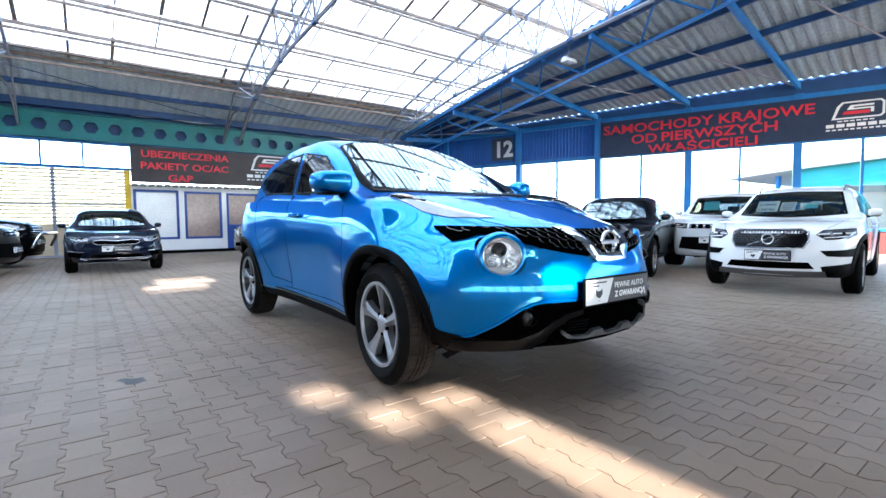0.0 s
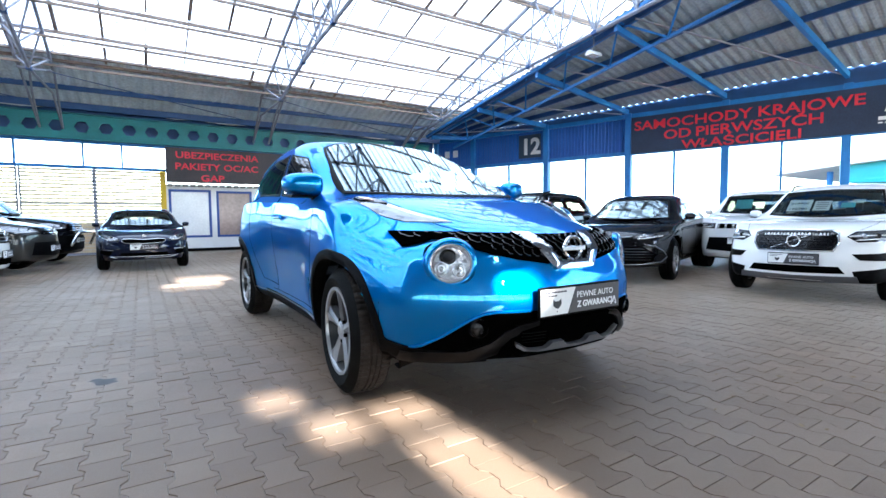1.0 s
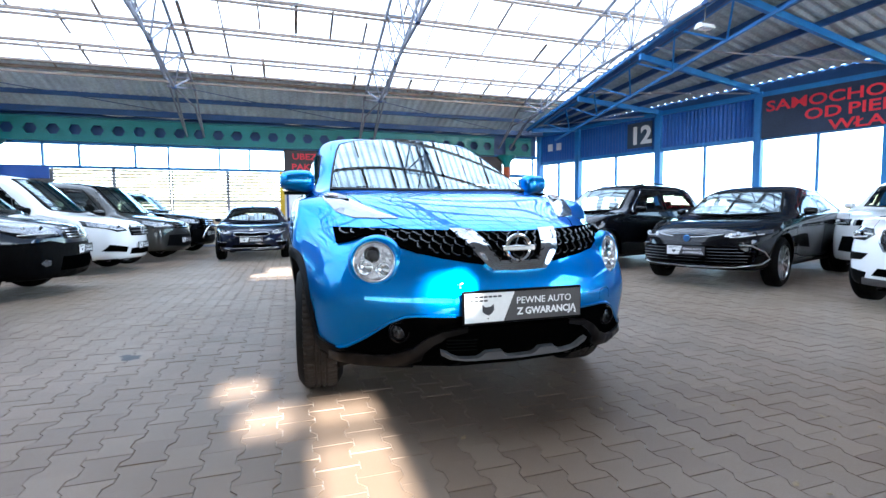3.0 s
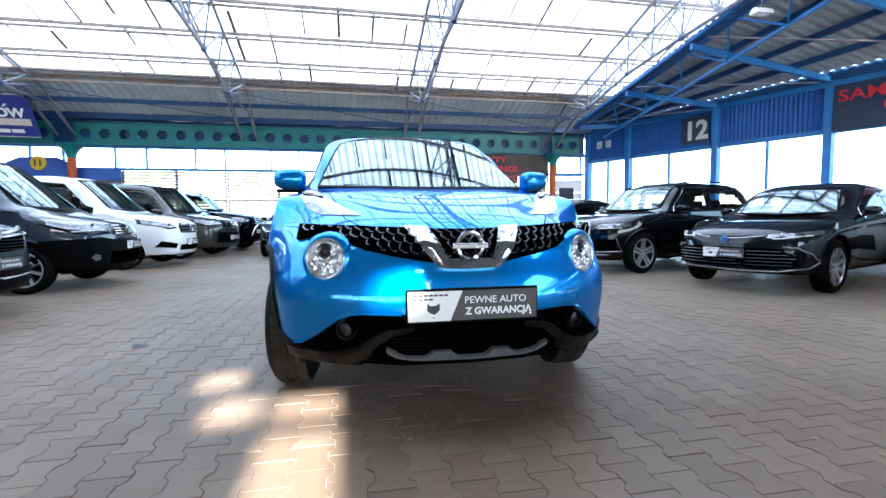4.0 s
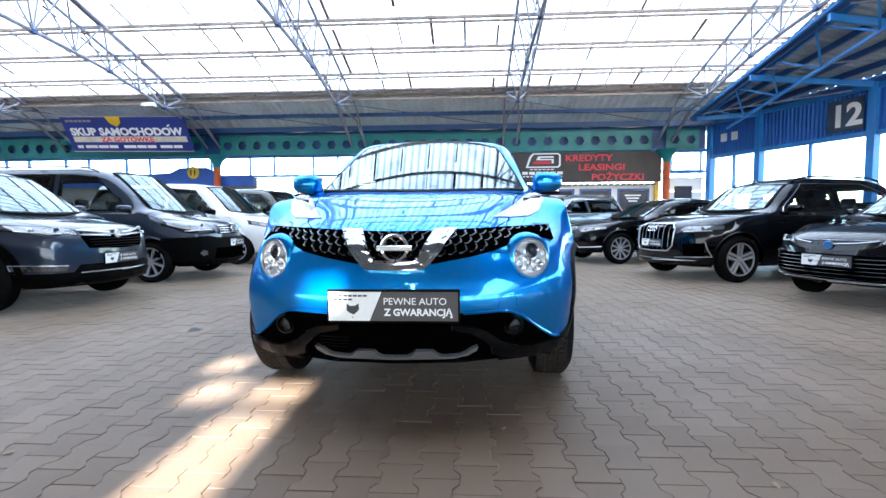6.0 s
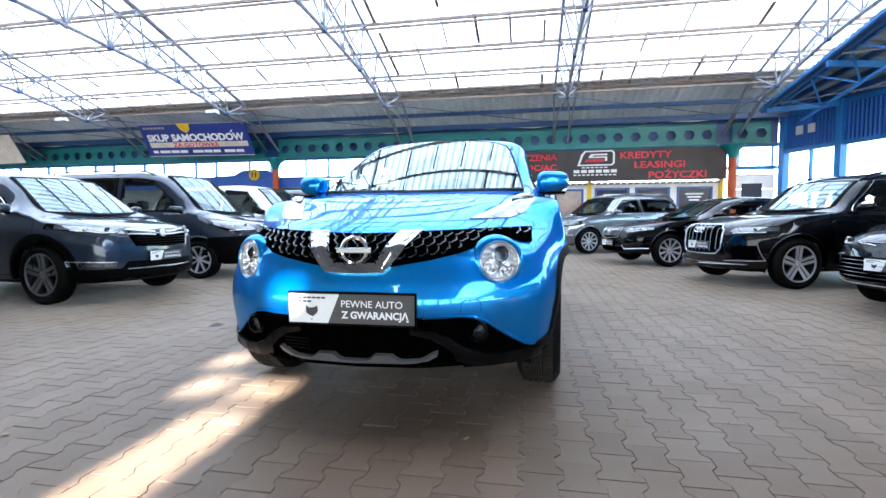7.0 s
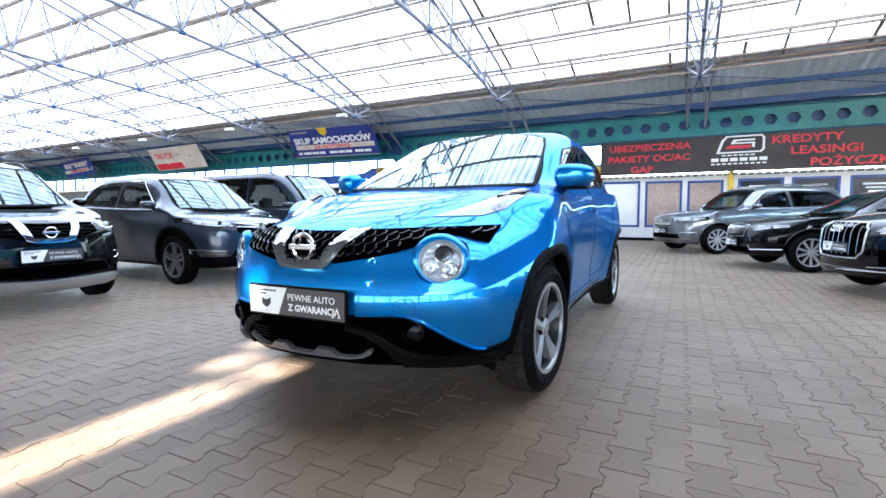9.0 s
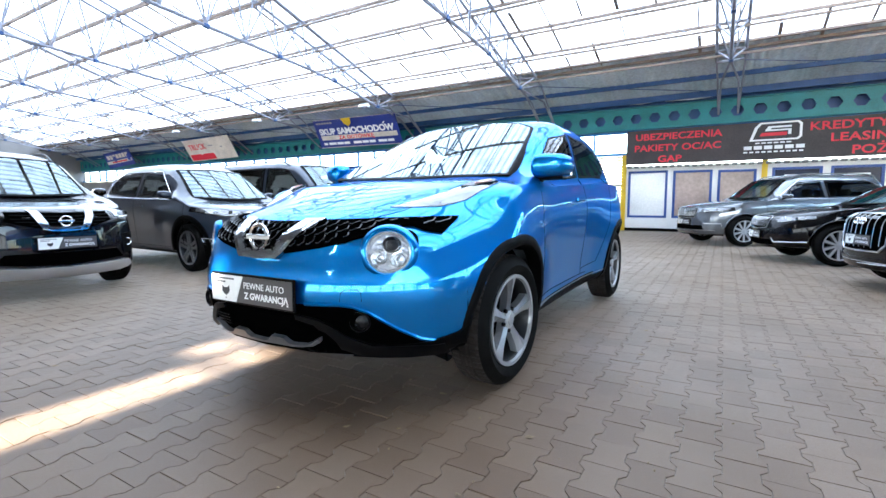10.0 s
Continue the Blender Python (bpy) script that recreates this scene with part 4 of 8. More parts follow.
class Shape:
    """The skin of one car: half sections along y (0 at the nose), mirrored, with a curved nose and tail."""

    def __init__(self, spec):
        self.s = spec
        self.L = spec["L"]
        self.top = curve_through(spec["top"])
        self.sh = curve_through(spec["shoulder"])
        self.hw = curve_through(spec["half"])
        self.base = curve_through(spec.get("base", [(0, 0.25), (spec["L"], 0.25)]))
        self.roofw = curve_through(spec.get("roof_taper", [(0, spec.get("roofw", 0.70)), (spec["L"], spec.get("roofw", 0.70))]))
        self.shelf = curve_through(spec.get("shelf", [(0, 0.0), (spec["L"], 0.0)]))
        self.nose = curve_through(spec["nose"])
        self.tail = curve_through(spec.get("tail", [(0, 0.1), (0.5, 0.03), (0.9, 0.0), (1.4, 0.3), (1.7, 0.5)]))
        self.sweep_n, self.sweep_t = spec.get("sweep", (0.42, 0.22))
        self.belly = spec.get("belly", 0.0)
        self.tuck = spec.get("tuck", 0.022)
        self.build()

    def section(self, y):
        w, zb, zs, zt = self.hw(y), self.base(y), self.sh(y), self.top(y)
        g = max(zt - zs, 0.01)
        h = zs - zb
        waist = self.belly * (smoothstep(self.s["wy"][0] + 0.35, self.s["wy"][0] + 0.8, y) - smoothstep(self.s["wy"][1] - 0.8, self.s["wy"][1] - 0.35, y))
        low = catmull([(0.9 * w, zb), (0.955 * w - waist * 0.3, zb + 0.07 * h), (0.985 * w - waist, zb + 0.25 * h), (w - waist * 0.7, zb + 0.52 * h), ((0.985 + 0.5 * self.tuck) * w, zb + 0.8 * h), ((0.945 + self.tuck) * w, zs)], 20)
        ws = (0.945 + self.tuck) * w
        k = smoothstep(0.14, 0.34, g)
        a = np.linspace(0, math.pi / 2, 6)
        crown = [(ws * math.cos(v) ** 0.72, zs + g * math.sin(v) ** 1.0) for v in a]
        wr, step = self.roofw(y) * ws, self.shelf(y)
        cabin = [(ws, zs), (ws * (0.955 - step), zs + (0.06 + 0.3 * step) * g), (wr + (ws * (1 - step) - wr) * 0.36, zs + 0.66 * g), (wr - 0.02, zs + 0.90 * g), (wr * 0.62, zs + 0.98 * g), (0.0, zt)]
        up = catmull([(c[0] * (1 - k) + b[0] * k, c[1] * (1 - k) + b[1] * k) for c, b in zip(crown, cabin)], 24)
        up[-1][0] = 0.0
        under = np.array([(0.9 * w * f, zb) for f in (0.0, 0.4, 0.8)])
        ring = np.vstack([under, low, up[1:]])
        ring[:, 0] = np.maximum(ring[:, 0], 0)
        return ring

    def warp(self, x, y, z):
        f = 1 - smoothstep(0.0, 1.0, y)
        r = 1 - smoothstep(0.0, 0.9, self.L - y)
        ax = min(abs(x) / self.hw(1.0), 1)
        dy = f * (self.sweep_n * ax ** 2.6 + self.nose(z)) - r * (self.sweep_t * ax ** 3 + self.tail(z))
        return Vector((x, y + dy, z))

    def build(self):
        ys = [0.0, 0.015, 0.05] + list(np.arange(0.1, self.L - 0.1, 0.045)) + [self.L - 0.05, self.L - 0.015, self.L]
        scale = {0.0: 0.93, 0.015: 0.965, 0.05: 0.99, self.L: 0.93, self.L - 0.015: 0.965, self.L - 0.05: 0.99}
        rings = []
        for y in ys:
            r = self.section(y)
            f = scale.get(y, 1.0)
            c = np.array((0, 0.5 * (r[:, 1].min() + r[:, 1].max())))
            rings.append((y, c + (r - c) * f))
        y0, r0 = rings[0]
        c0 = np.array((0, 0.5 * (r0[:, 1].min() + r0[:, 1].max())))
        front = [(0.0, c0 + (r0 - c0) * f) for f in np.linspace(0.02, 0.96, 15)]
        y1, r1 = rings[-1]
        c1 = np.array((0, 0.5 * (r1[:, 1].min() + r1[:, 1].max())))
        back = [(self.L, c1 + (r1 - c1) * f) for f in np.linspace(0.96, 0.02, 9)]
        rings = front + rings + back
        bm = bmesh.new()
        grid = []
        for y, r in rings:
            row = []
            for sx in (1, -1):
                row.append([bm.verts.new(self.warp(sx * x, y, z)) for x, z in r])
            grid.append(row)
        for a, b in zip(grid, grid[1:]):
            for s in (0, 1):
                p, q = a[s], b[s]
                for k in range(len(p) - 1):
                    bm.faces.new((p[k], p[k + 1], q[k + 1], q[k]))
        bmesh.ops.remove_doubles(bm, verts=bm.verts[:], dist=0.0008)
        bmesh.ops.recalc_face_normals(bm, faces=bm.faces[:])
        self.bvh = BVHTree.FromBMesh(bm)
        self.bm = bm

    def cut(self, test, snap):
        """Removes the faces whose middle is inside, and draws the edge of the hole onto its outline."""
        gone = [f for f in self.bm.faces if test(f.calc_center_median())]
        rim = {v for f in gone for v in f.verts}
        bmesh.ops.delete(self.bm, geom=gone, context="FACES")
        for v in rim:
            if v.is_valid and v.link_faces:
                snap(v)

    def cut_arch(self, yw, zw, r):
        def test(c):
            return (c.y - yw) ** 2 + (c.z - zw) ** 2 < r * r and abs(c.x) > 0.42 and c.z < zw + r

        def snap(v):
            d = Vector((v.co.y - yw, v.co.z - zw))
            if abs(v.co.x) > 0.6 and d.length > 0.7 * r and v.co.z > self.s["low"]:
                d = d.normalized() * r
                v.co.y, v.co.z = yw + d.x, zw + d.y
        self.cut(test, snap)

    def cut_round(self, cx, cz, r, ymax):
        for sx in (1, -1):
            def test(c):
                return (c.x - sx * cx) ** 2 + (c.z - cz) ** 2 < r * r and c.y < ymax

            def snap(v):
                d = Vector((v.co.x - sx * cx, v.co.z - cz))
                if d.length > 0.5 * r:
                    d = d.normalized() * r
                    p = self.front(sx * cx + d.x, cz + d.y)
                    v.co = p[0]
            self.cut(test, snap)

    def front(self, x, z):
        h = self.bvh.ray_cast(Vector((x, -2, z)), Vector((0, 1, 0)))
        if h[0] is None:
            h = self.bvh.find_nearest(Vector((x, 0.3, z)))
        return h[0], h[1] if h[1].y < 0.3 else -h[1]

    def side(self, y, z, sx):
        h = self.bvh.ray_cast(Vector((3 * sx, y, z)), Vector((-sx, 0, 0)))
        if h[0] is None:
            h = self.bvh.find_nearest(Vector((0.7 * sx, y, z)))
        return h[0], h[1] if h[1].x * sx > 0 else -h[1]

    def above(self, x, y):
        h = self.bvh.ray_cast(Vector((x, y, 4)), Vector((0, 0, -1)))
        if h[0] is None:
            h = self.bvh.find_nearest(Vector((x, y, 1.0)))
        return h[0], h[1] if h[1].z > 0 else -h[1]

    def rear(self, x, z):
        h = self.bvh.ray_cast(Vector((x, self.L + 2, z)), Vector((0, -1, 0)))
        if h[0] is None:
            h = self.bvh.find_nearest(Vector((x, self.L - 0.4, z)))
        return h[0], h[1] if h[1].y > 0 else -h[1]

    def open_window(self, outline, view):
        """Cuts the skin behind a pane and blackens the border that stays."""
        cu, cv = sum(p[0] for p in outline) / len(outline), sum(p[1] for p in outline) / len(outline)
        core = [(cu + (u - cu) * 0.93, cv + (v - cv) * 0.88) for u, v in outline]
        rim = [(cu + (u - cu) * 0.965, cv + (v - cv) * 0.94) for u, v in outline]

        def seen(c):
            if view == "side":
                return (c.y, c.z) if abs(c.x) > 0.4 else None
            return (c.x, c.z) if (c.y < self.L * 0.6) == (view == "front") and c.z > 0.9 else None
        for f in self.bm.faces:
            c = f.calc_center_median()
            q = seen(c)
            if q and inside(rim, *q):
                f.material_index = 1
        self.cut(lambda c: bool(seen(c)) and inside(core, *seen(c)), lambda v: None)

    def at(self, view, u, v, sx=1):
        return self.rear(u, v) if view == "rear" else self.front(u, v) if view == "front" else self.side(u, v, sx) if view == "side" else self.above(u, v)

    def panel(self, name, outline, view, mat, parent, off=0.004, sx=1, res=0.045, label="", depth=0.02, smooth=60, bulge=0.0, fair=False, border=None, inset=(0.955, 0.92)):
        """A piece of the skin with that outline, laid slightly proud of it."""
        bm = bmesh.new()
        pts = []
        for (a, b), (c, d) in zip(outline, list(outline[1:]) + [outline[0]]):
            n = max(1, int(math.hypot(c - a, d - b) / res))
            pts += [(a + (c - a) * k / n, b + (d - b) * k / n) for k in range(n)]
        vs = [bm.verts.new((u, v, 0)) for u, v in pts]
        es = [bm.edges.new((vs[i], vs[(i + 1) % len(vs)])) for i in range(len(vs))]
        if border:
            # a printed black border runs round the pane
            cu, cv = sum(p[0] for p in outline) / len(outline), sum(p[1] for p in outline) / len(outline)
            core = [(cu + (u - cu) * inset[0], cv + (v - cv) * inset[1]) for u, v in pts]
            vi = [bm.verts.new((u, v, 0)) for u, v in core]
            ei = [bm.edges.new((vi[i], vi[(i + 1) % len(vi)])) for i in range(len(vi))]
            n = len(vs)
            for i in range(n):
                bm.faces.new((vs[i], vs[(i + 1) % n], vi[(i + 1) % n], vi[i])).material_index = 1
            bmesh.ops.triangulate(bm, faces=bm.faces[:])
            es = ei
        bmesh.ops.triangle_fill(bm, use_beauty=True, use_dissolve=False, edges=es)
        for _ in range(4):
            far = [ed for ed in bm.edges if ed.calc_length() > res * 1.7]
            if not far:
                break
            bmesh.ops.subdivide_edges(bm, edges=far, cuts=1)
            bmesh.ops.triangulate(bm, faces=bm.faces[:])
        rim = [ed for ed in bm.edges if ed.is_boundary]
        skin = {}
        for v in bm.verts:
            skin[v] = self.at(view, v.co.x, v.co.y, sx)
        if fair:
            # one even curve through the whole pane, nowhere under the skin
            k = 1 if view == "front" else 0
            def terms(u, v):
                return [1, v, u * u, v * v] if view == "front" else [u ** i * v ** j for i in range(4) for j in range(4)]
            A = np.array([terms(v.co.x, v.co.y) for v in skin])
            b = np.array([h[0][k] for h in skin.values()])
            if view == "front":
                # a windscreen bows outwards both ways
                c = np.linalg.lstsq(A[:, :3], b - BOW_UP * A[:, 3], rcond=None)[0]
                d = min(max(c[2], 0.22), 0.40)
                c = np.array([*np.linalg.lstsq(A[:, :2], b - BOW_UP * A[:, 3] - d * A[:, 2], rcond=None)[0], d, BOW_UP])
            else:
                c = np.linalg.lstsq(A, b, rcond=None)[0]
            fit = A @ c
            fit += np.percentile(b - fit, 1) if (k == 1 or sx < 0) else np.percentile(b - fit, 99)
            for v, f in zip(list(skin), fit):
                p = skin[v][0].copy()
                p[k] = f
                skin[v] = (p, skin[v][1])
        out = bmesh.ops.extrude_edge_only(bm, edges=rim)
        fresh = [g for g in out["geom"] if isinstance(g, bmesh.types.BMVert)]
        for v in fresh:
            h = self.at(view, v.co.x, v.co.y, sx)
            skin[v] = (h[0] - h[1] * (depth + off), h[1])
        edge = [Vector((a, b)) for a, b in pts]
        even = None
        if fair:
            def height(u, v):
                return float(np.dot(terms(u, v), c))
            even = []
            for v in bm.verts:
                u, w = v.co.x, v.co.y
                gu, gw = (height(u + 1e-3, w) - height(u - 1e-3, w)) / 2e-3, (height(u, w + 1e-3) - height(u, w - 1e-3)) / 2e-3
                even.append((Vector((gu, -1, gw)) if view == "front" else Vector((sx, -sx * gu, -sx * gw))).normalized())
        lift = {v: bulge * smoothstep(0.0, 0.07, min((Vector((v.co.x, v.co.y)) - q).length for q in edge)) if bulge else 0.0 for v in skin}
        for v, (p, n) in skin.items():
            v.co = p + n * (off + lift[v])
        ob = part(name, bm, [mat, border] if border else mat, parent, label, smooth=None if fair else smooth)
        if even:
            ob.data.polygons.foreach_set("use_smooth", [True] * len(ob.data.polygons))
            ob.data.normals_split_custom_set_from_vertices(even)
        return ob

    def seam(self, name, line, view, parent, mat, r=0.0035, sx=1, res=0.05, off=-0.001):
        pts = []
        for (a, b), (c, d) in zip(line, line[1:]):
            n = max(1, int(math.hypot(c - a, d - b) / res))
            pts += [(a + (c - a) * k / n, b + (d - b) * k / n) for k in range(n)]
        pts.append(line[-1])
        bm = bmesh.new()
        sweep(bm, [p + n * off for p, n in (self.at(view, u, v, sx) for u, v in pts)], r, 5)
        return part(name, bm, mat, parent, smooth=50)


def inside(poly, x, y):
    hit = False
    for (a, b), (c, d) in zip(poly, list(poly[1:]) + [poly[0]]):
        if (b > y) != (d > y) and x < (c - a) * (y - b) / (d - b) + a:
            hit = not hit
    return hit


def mirrored(outline):
    return [(-u, v) for u, v in outline]


def wheel(parent, x, y, R, width, rim_r, style, turn=0.0):
    """A tyre on an alloy rim; style gives the count of spokes, their metal and whether they are forked."""
    sx = 1 if x > 0 else -1
    spokes, face, forked = style[:3]
    bladed = len(style) > 3
    w = empty("wheel", pose(x, y, R, 0, 0, turn) @ Matrix.Diagonal((sx, 1, 1, 1)))
    w.parent = parent
    h = width / 2
    side = [(h - 0.035, rim_r - 0.005), (h - 0.015, rim_r + 0.005), (h, rim_r + 0.03), (h + 0.004, (rim_r + R) / 2), (h - 0.012, R - 0.025), (h - 0.03, R - 0.006)]
    tread = [(h - 0.03, R - 0.006), (h - 0.045, R), (h - 0.075, R), (h - 0.078, R - 0.008), (h - 0.086, R - 0.008), (h - 0.089, R), (0.006, R), (0.004, R - 0.008), (-0.004, R - 0.008), (-0.006, R), (-h + 0.089, R), (-h + 0.086, R - 0.008), (-h + 0.078, R - 0.008), (-h + 0.075, R), (-h + 0.03, R - 0.006)]
    inner = [(-h + 0.03, R - 0.006), (-h, R - 0.06), (-h, rim_r), (-h + 0.03, rim_r - 0.01)]
    bm = bmesh.new()
    if not bladed:
        lathe(bm, side + tread[1:] + inner[1:], 56)
        part("tyre", bm, RUBBER, w, smooth=30)
    else:
        lathe(bm, side, 64)
        lathe(bm, inner, 64)
        tyre = part("tyre", bm, RUBBER, w, smooth=30)
        # ribs of tread, their shoulders notched all round
        bm = bmesh.new()
        n = 192
        rows = []
        for k in range(n):
            c, s_ = math.cos(2 * math.pi * k / n), math.sin(2 * math.pi * k / n)
            row = []
            for i, (d, r) in enumerate(tread):
                shoulder = i < 3 or i > len(tread) - 3
                notch = 0.006 if k % 3 == 0 and (shoulder or (k % 6 == 0 and r == R)) else 0.0
                row.append(bm.verts.new((d, (r - notch) * c, (r - notch) * s_)))
            rows.append(row)
        for p, q in zip(rows, rows[1:] + rows[:1]):
            for i in range(len(tread) - 1):
                bm.faces.new((p[i], p[i + 1], q[i + 1], q[i]))
        part("tread", bm, TREAD, tyre, "dusty tyre tread with grooves")
    bm = bmesh.new()
    lathe(bm, [(h - 0.03, rim_r + 0.002), (h - 0.008, rim_r + 0.004), (h - 0.008, rim_r - 0.012), (h - 0.022, rim_r - 0.016)], 48)
    part("rim_ring", bm, face, w, smooth=30)
    bm = bmesh.new()
    lathe(bm, [(h - 0.022, rim_r - 0.016), (h - 0.03, rim_r - 0.02), (-h + 0.02, rim_r - 0.03)], 40)
    part("rim_barrel", bm, ALLOY_DARK, w, smooth=30)
    # a near-black disc paints the shade behind the spokes
    bm = bmesh.new()
    lathe(bm, [(h - 0.13, 0.02), (h - 0.13, rim_r - 0.02)], 40)
    part("brake_disc", bm, SHADE_BLACK, w)
    a = rim_r - 0.006
    bm = bmesh.new()
    bmd = bmesh.new()
    for k in range(spokes):
        c, s = math.cos(2 * math.pi * k / spokes + 0.3), math.sin(2 * math.pi * k / spokes + 0.3)
        if bladed:
            # broad blades with a raised fold; one flank bright, the other coloured darker as its shaded side
            outline = [(0.03, 0.026), (0.085, 0.021), (0.15, 0.030), (a, 0.052)]
            for flank, target in ((-1, bm), (1, bmd)):
                for (r0, w0), (r1, w1) in zip(outline, outline[1:]):
                    quad = [(r0, 0.006, 0.0), (r1, 0.006, 0.0), (r1, w1 * flank, 0.012), (r0, w0 * flank, 0.012), (r0, w0 * flank, 0.05), (r1, w1 * flank, 0.05)]
                    v_ = [target.verts.new((h - 0.012 - 0.022 * (1 - r_ / a) - d_, r_ * c - t_ * s, r_ * s + t_ * c)) for r_, t_, d_ in quad]
                    target.faces.new(v_[:4]), target.faces.new((v_[3], v_[2], v_[5], v_[4]))
            bmn = bmesh.new()
            lathe(bmn, [(h - 0.045, 0.011), (h - 0.03, 0.010), (h - 0.028, 0.001)], 10)
            bmesh.ops.translate(bmn, verts=bmn.verts[:], vec=(0, 0.057 * math.cos(2 * math.pi * (k + 0.5) / spokes + 0.3), 0.057 * math.sin(2 * math.pi * (k + 0.5) / spokes + 0.3)))
            part("wheel_nut", bmn, GLOSS_BLACK, w)
            continue
        lanes = ((-1, 1),) if not forked else ((-1, -0.25), (0.25, 1))
        for lo, hi in lanes:
            wi, wo = ((0.045 if not forked else 0.075) if spokes <= 6 else 0.028) * (rim_r / 0.22), (0.095 if spokes <= 6 else 0.038) * (rim_r / 0.22)
            def lay(target, xs, grow):
                pts = [(0.05, lo * wi * 0.5 - grow), (0.05, hi * wi * 0.5 + grow), (a, hi * wo * 0.5 + grow), (a, lo * wo * 0.5 - grow)]
                ring = []
                for x_ in xs:
                    ring.append([target.verts.new((x_ - 0.02 * (1 - r_ / a), r_ * c - t_ * s, r_ * s + t_ * c)) for r_, t_ in pts])
                for i in range(4):
                    target.faces.new((ring[0][i], ring[0][(i + 1) % 4], ring[1][(i + 1) % 4], ring[1][i]))
                target.faces.new(ring[0]), target.faces.new(ring[1][::-1])
            lay(bm, (h - 0.016, h - 0.03), 0.0)
            lay(bmd, (h - 0.0305, h - 0.065), 0.012)
    part("spokes", bm, face, w)
    part("spoke_sides", bmd, style[3] if bladed else ALLOY_DARK, w)
    bm = bmesh.new()
    lathe(bm, [(h - 0.06, 0.05), (h - 0.034, 0.048), (h - 0.029, 0.042), (h - 0.026, 0.03), (h - 0.022, 0.028), (h - 0.02, 0.001)], 24)
    part("hub_cap", bm, face, w, smooth=30)
    return w


def arch_liner(parent, yw, zw, r, half):
    for sx in (1, -1):
        bm = bmesh.new()
        rows = []
        for k in range(25):
            a = math.radians(-6 + 192 * k / 24)
            rows.append([bm.verts.new((sx * x, yw + (r + 0.004) * math.cos(a), max(0.16, zw + (r + 0.004) * math.sin(a)))) for x in (half - 0.14, half - 0.4)])
        for p, q in zip(rows, rows[1:]):
            bm.faces.new((p[0], p[1], q[1], q[0]))
        inner = [r_[1] for r_ in rows]
        bm.faces.new(inner)
        part("arch_liner", bm, SHADE_BLACK, parent)


def arch_trim(shape, parent, yw, zw, r, width, mat, a0, a1, proud=0.014, name="arch_trim"):
    """A strip round a wheel opening that follows the skin and turns in at its edge."""
    for sx in (1, -1):
        bm = bmesh.new()
        rows = []
        n = 40
        for k in range(n + 1):
            a = math.radians(a0 + (a1 - a0) * k / n)
            c, s = math.cos(a), math.sin(a)
            row = []
            x_in = None
            for rr, o in ((r + width, 0.0), (r + width - 0.004, proud), (r + 0.012, proud + 0.004), (r - 0.004, proud - 0.004)):
                p, nn = shape.side(yw + max(rr, r + 0.012) * c, max(zw + max(rr, r + 0.012) * s, shape.s["low"]), sx)
                x = p.x + sx * o
                row.append(bm.verts.new((x, yw + rr * c, zw + rr * s)))
                x_in = x
            row.append(bm.verts.new((x_in - sx * 0.07, yw + (r - 0.006) * c, zw + (r - 0.006) * s)))
            rows.append(row)
        for p, q in zip(rows, rows[1:]):
            for k in range(4):
                bm.faces.new((p[k], p[k + 1], q[k + 1], q[k]))
        part(name, bm, mat, parent, smooth=50)


def door_mirror(parent, x, y, z, mat, size=1.0):
    for sx in (1, -1):
        bm = bmesh.new()
        bmesh.ops.create_uvsphere(bm, u_segments=28, v_segments=16, radius=1.0)
        for v in bm.verts:
            c = v.co
            q = [math.copysign(abs(t) ** 0.62, t) for t in c]
            k = 0.5 + 0.5 * q[0]
            px = q[0] * 0.085 * size
            pz = (q[2] * 0.062 + 0.012 * k) * size * (1.0 - 0.22 * k)
            py = q[1] * (0.10 if q[1] < 0 else 0.05) * size + 0.075 * k * size
            v.co = Vector((sx * (x + px), y + py, z + pz))
        m = part("door_mirror", bm, mat, parent, smooth=60)
        bm = bmesh.new()
        box(bm, -0.07 * size, 0.075 * size, 0.044, 0.054, -0.045 * size, 0.045 * size, 0.008, Matrix.Translation((sx * x, y + 0.05 * size, z)))
        part("mirror_glass", bm, CHROME, m)
        bm = bmesh.new()
        box(bm, -0.17, -0.05, -0.03, 0.03, -0.075 * size, -0.045 * size, 0.01, Matrix.Translation((sx * x, y, z)) @ Matrix.Diagonal((sx, 1, 1, 1)))
        part("mirror_foot", bm, BLACK, m)
        bm = bmesh.new()
        box(bm, -0.08 * size, 0.065 * size, -0.03, 0.07, -0.062 * size, -0.048 * size, 0.008, Matrix.Translation((sx * x, y, z)) @ Matrix.Diagonal((sx, 1, 1, 1)))
        part("mirror_underside", bm, BLACK, m)


PLATE_CACHE = {}


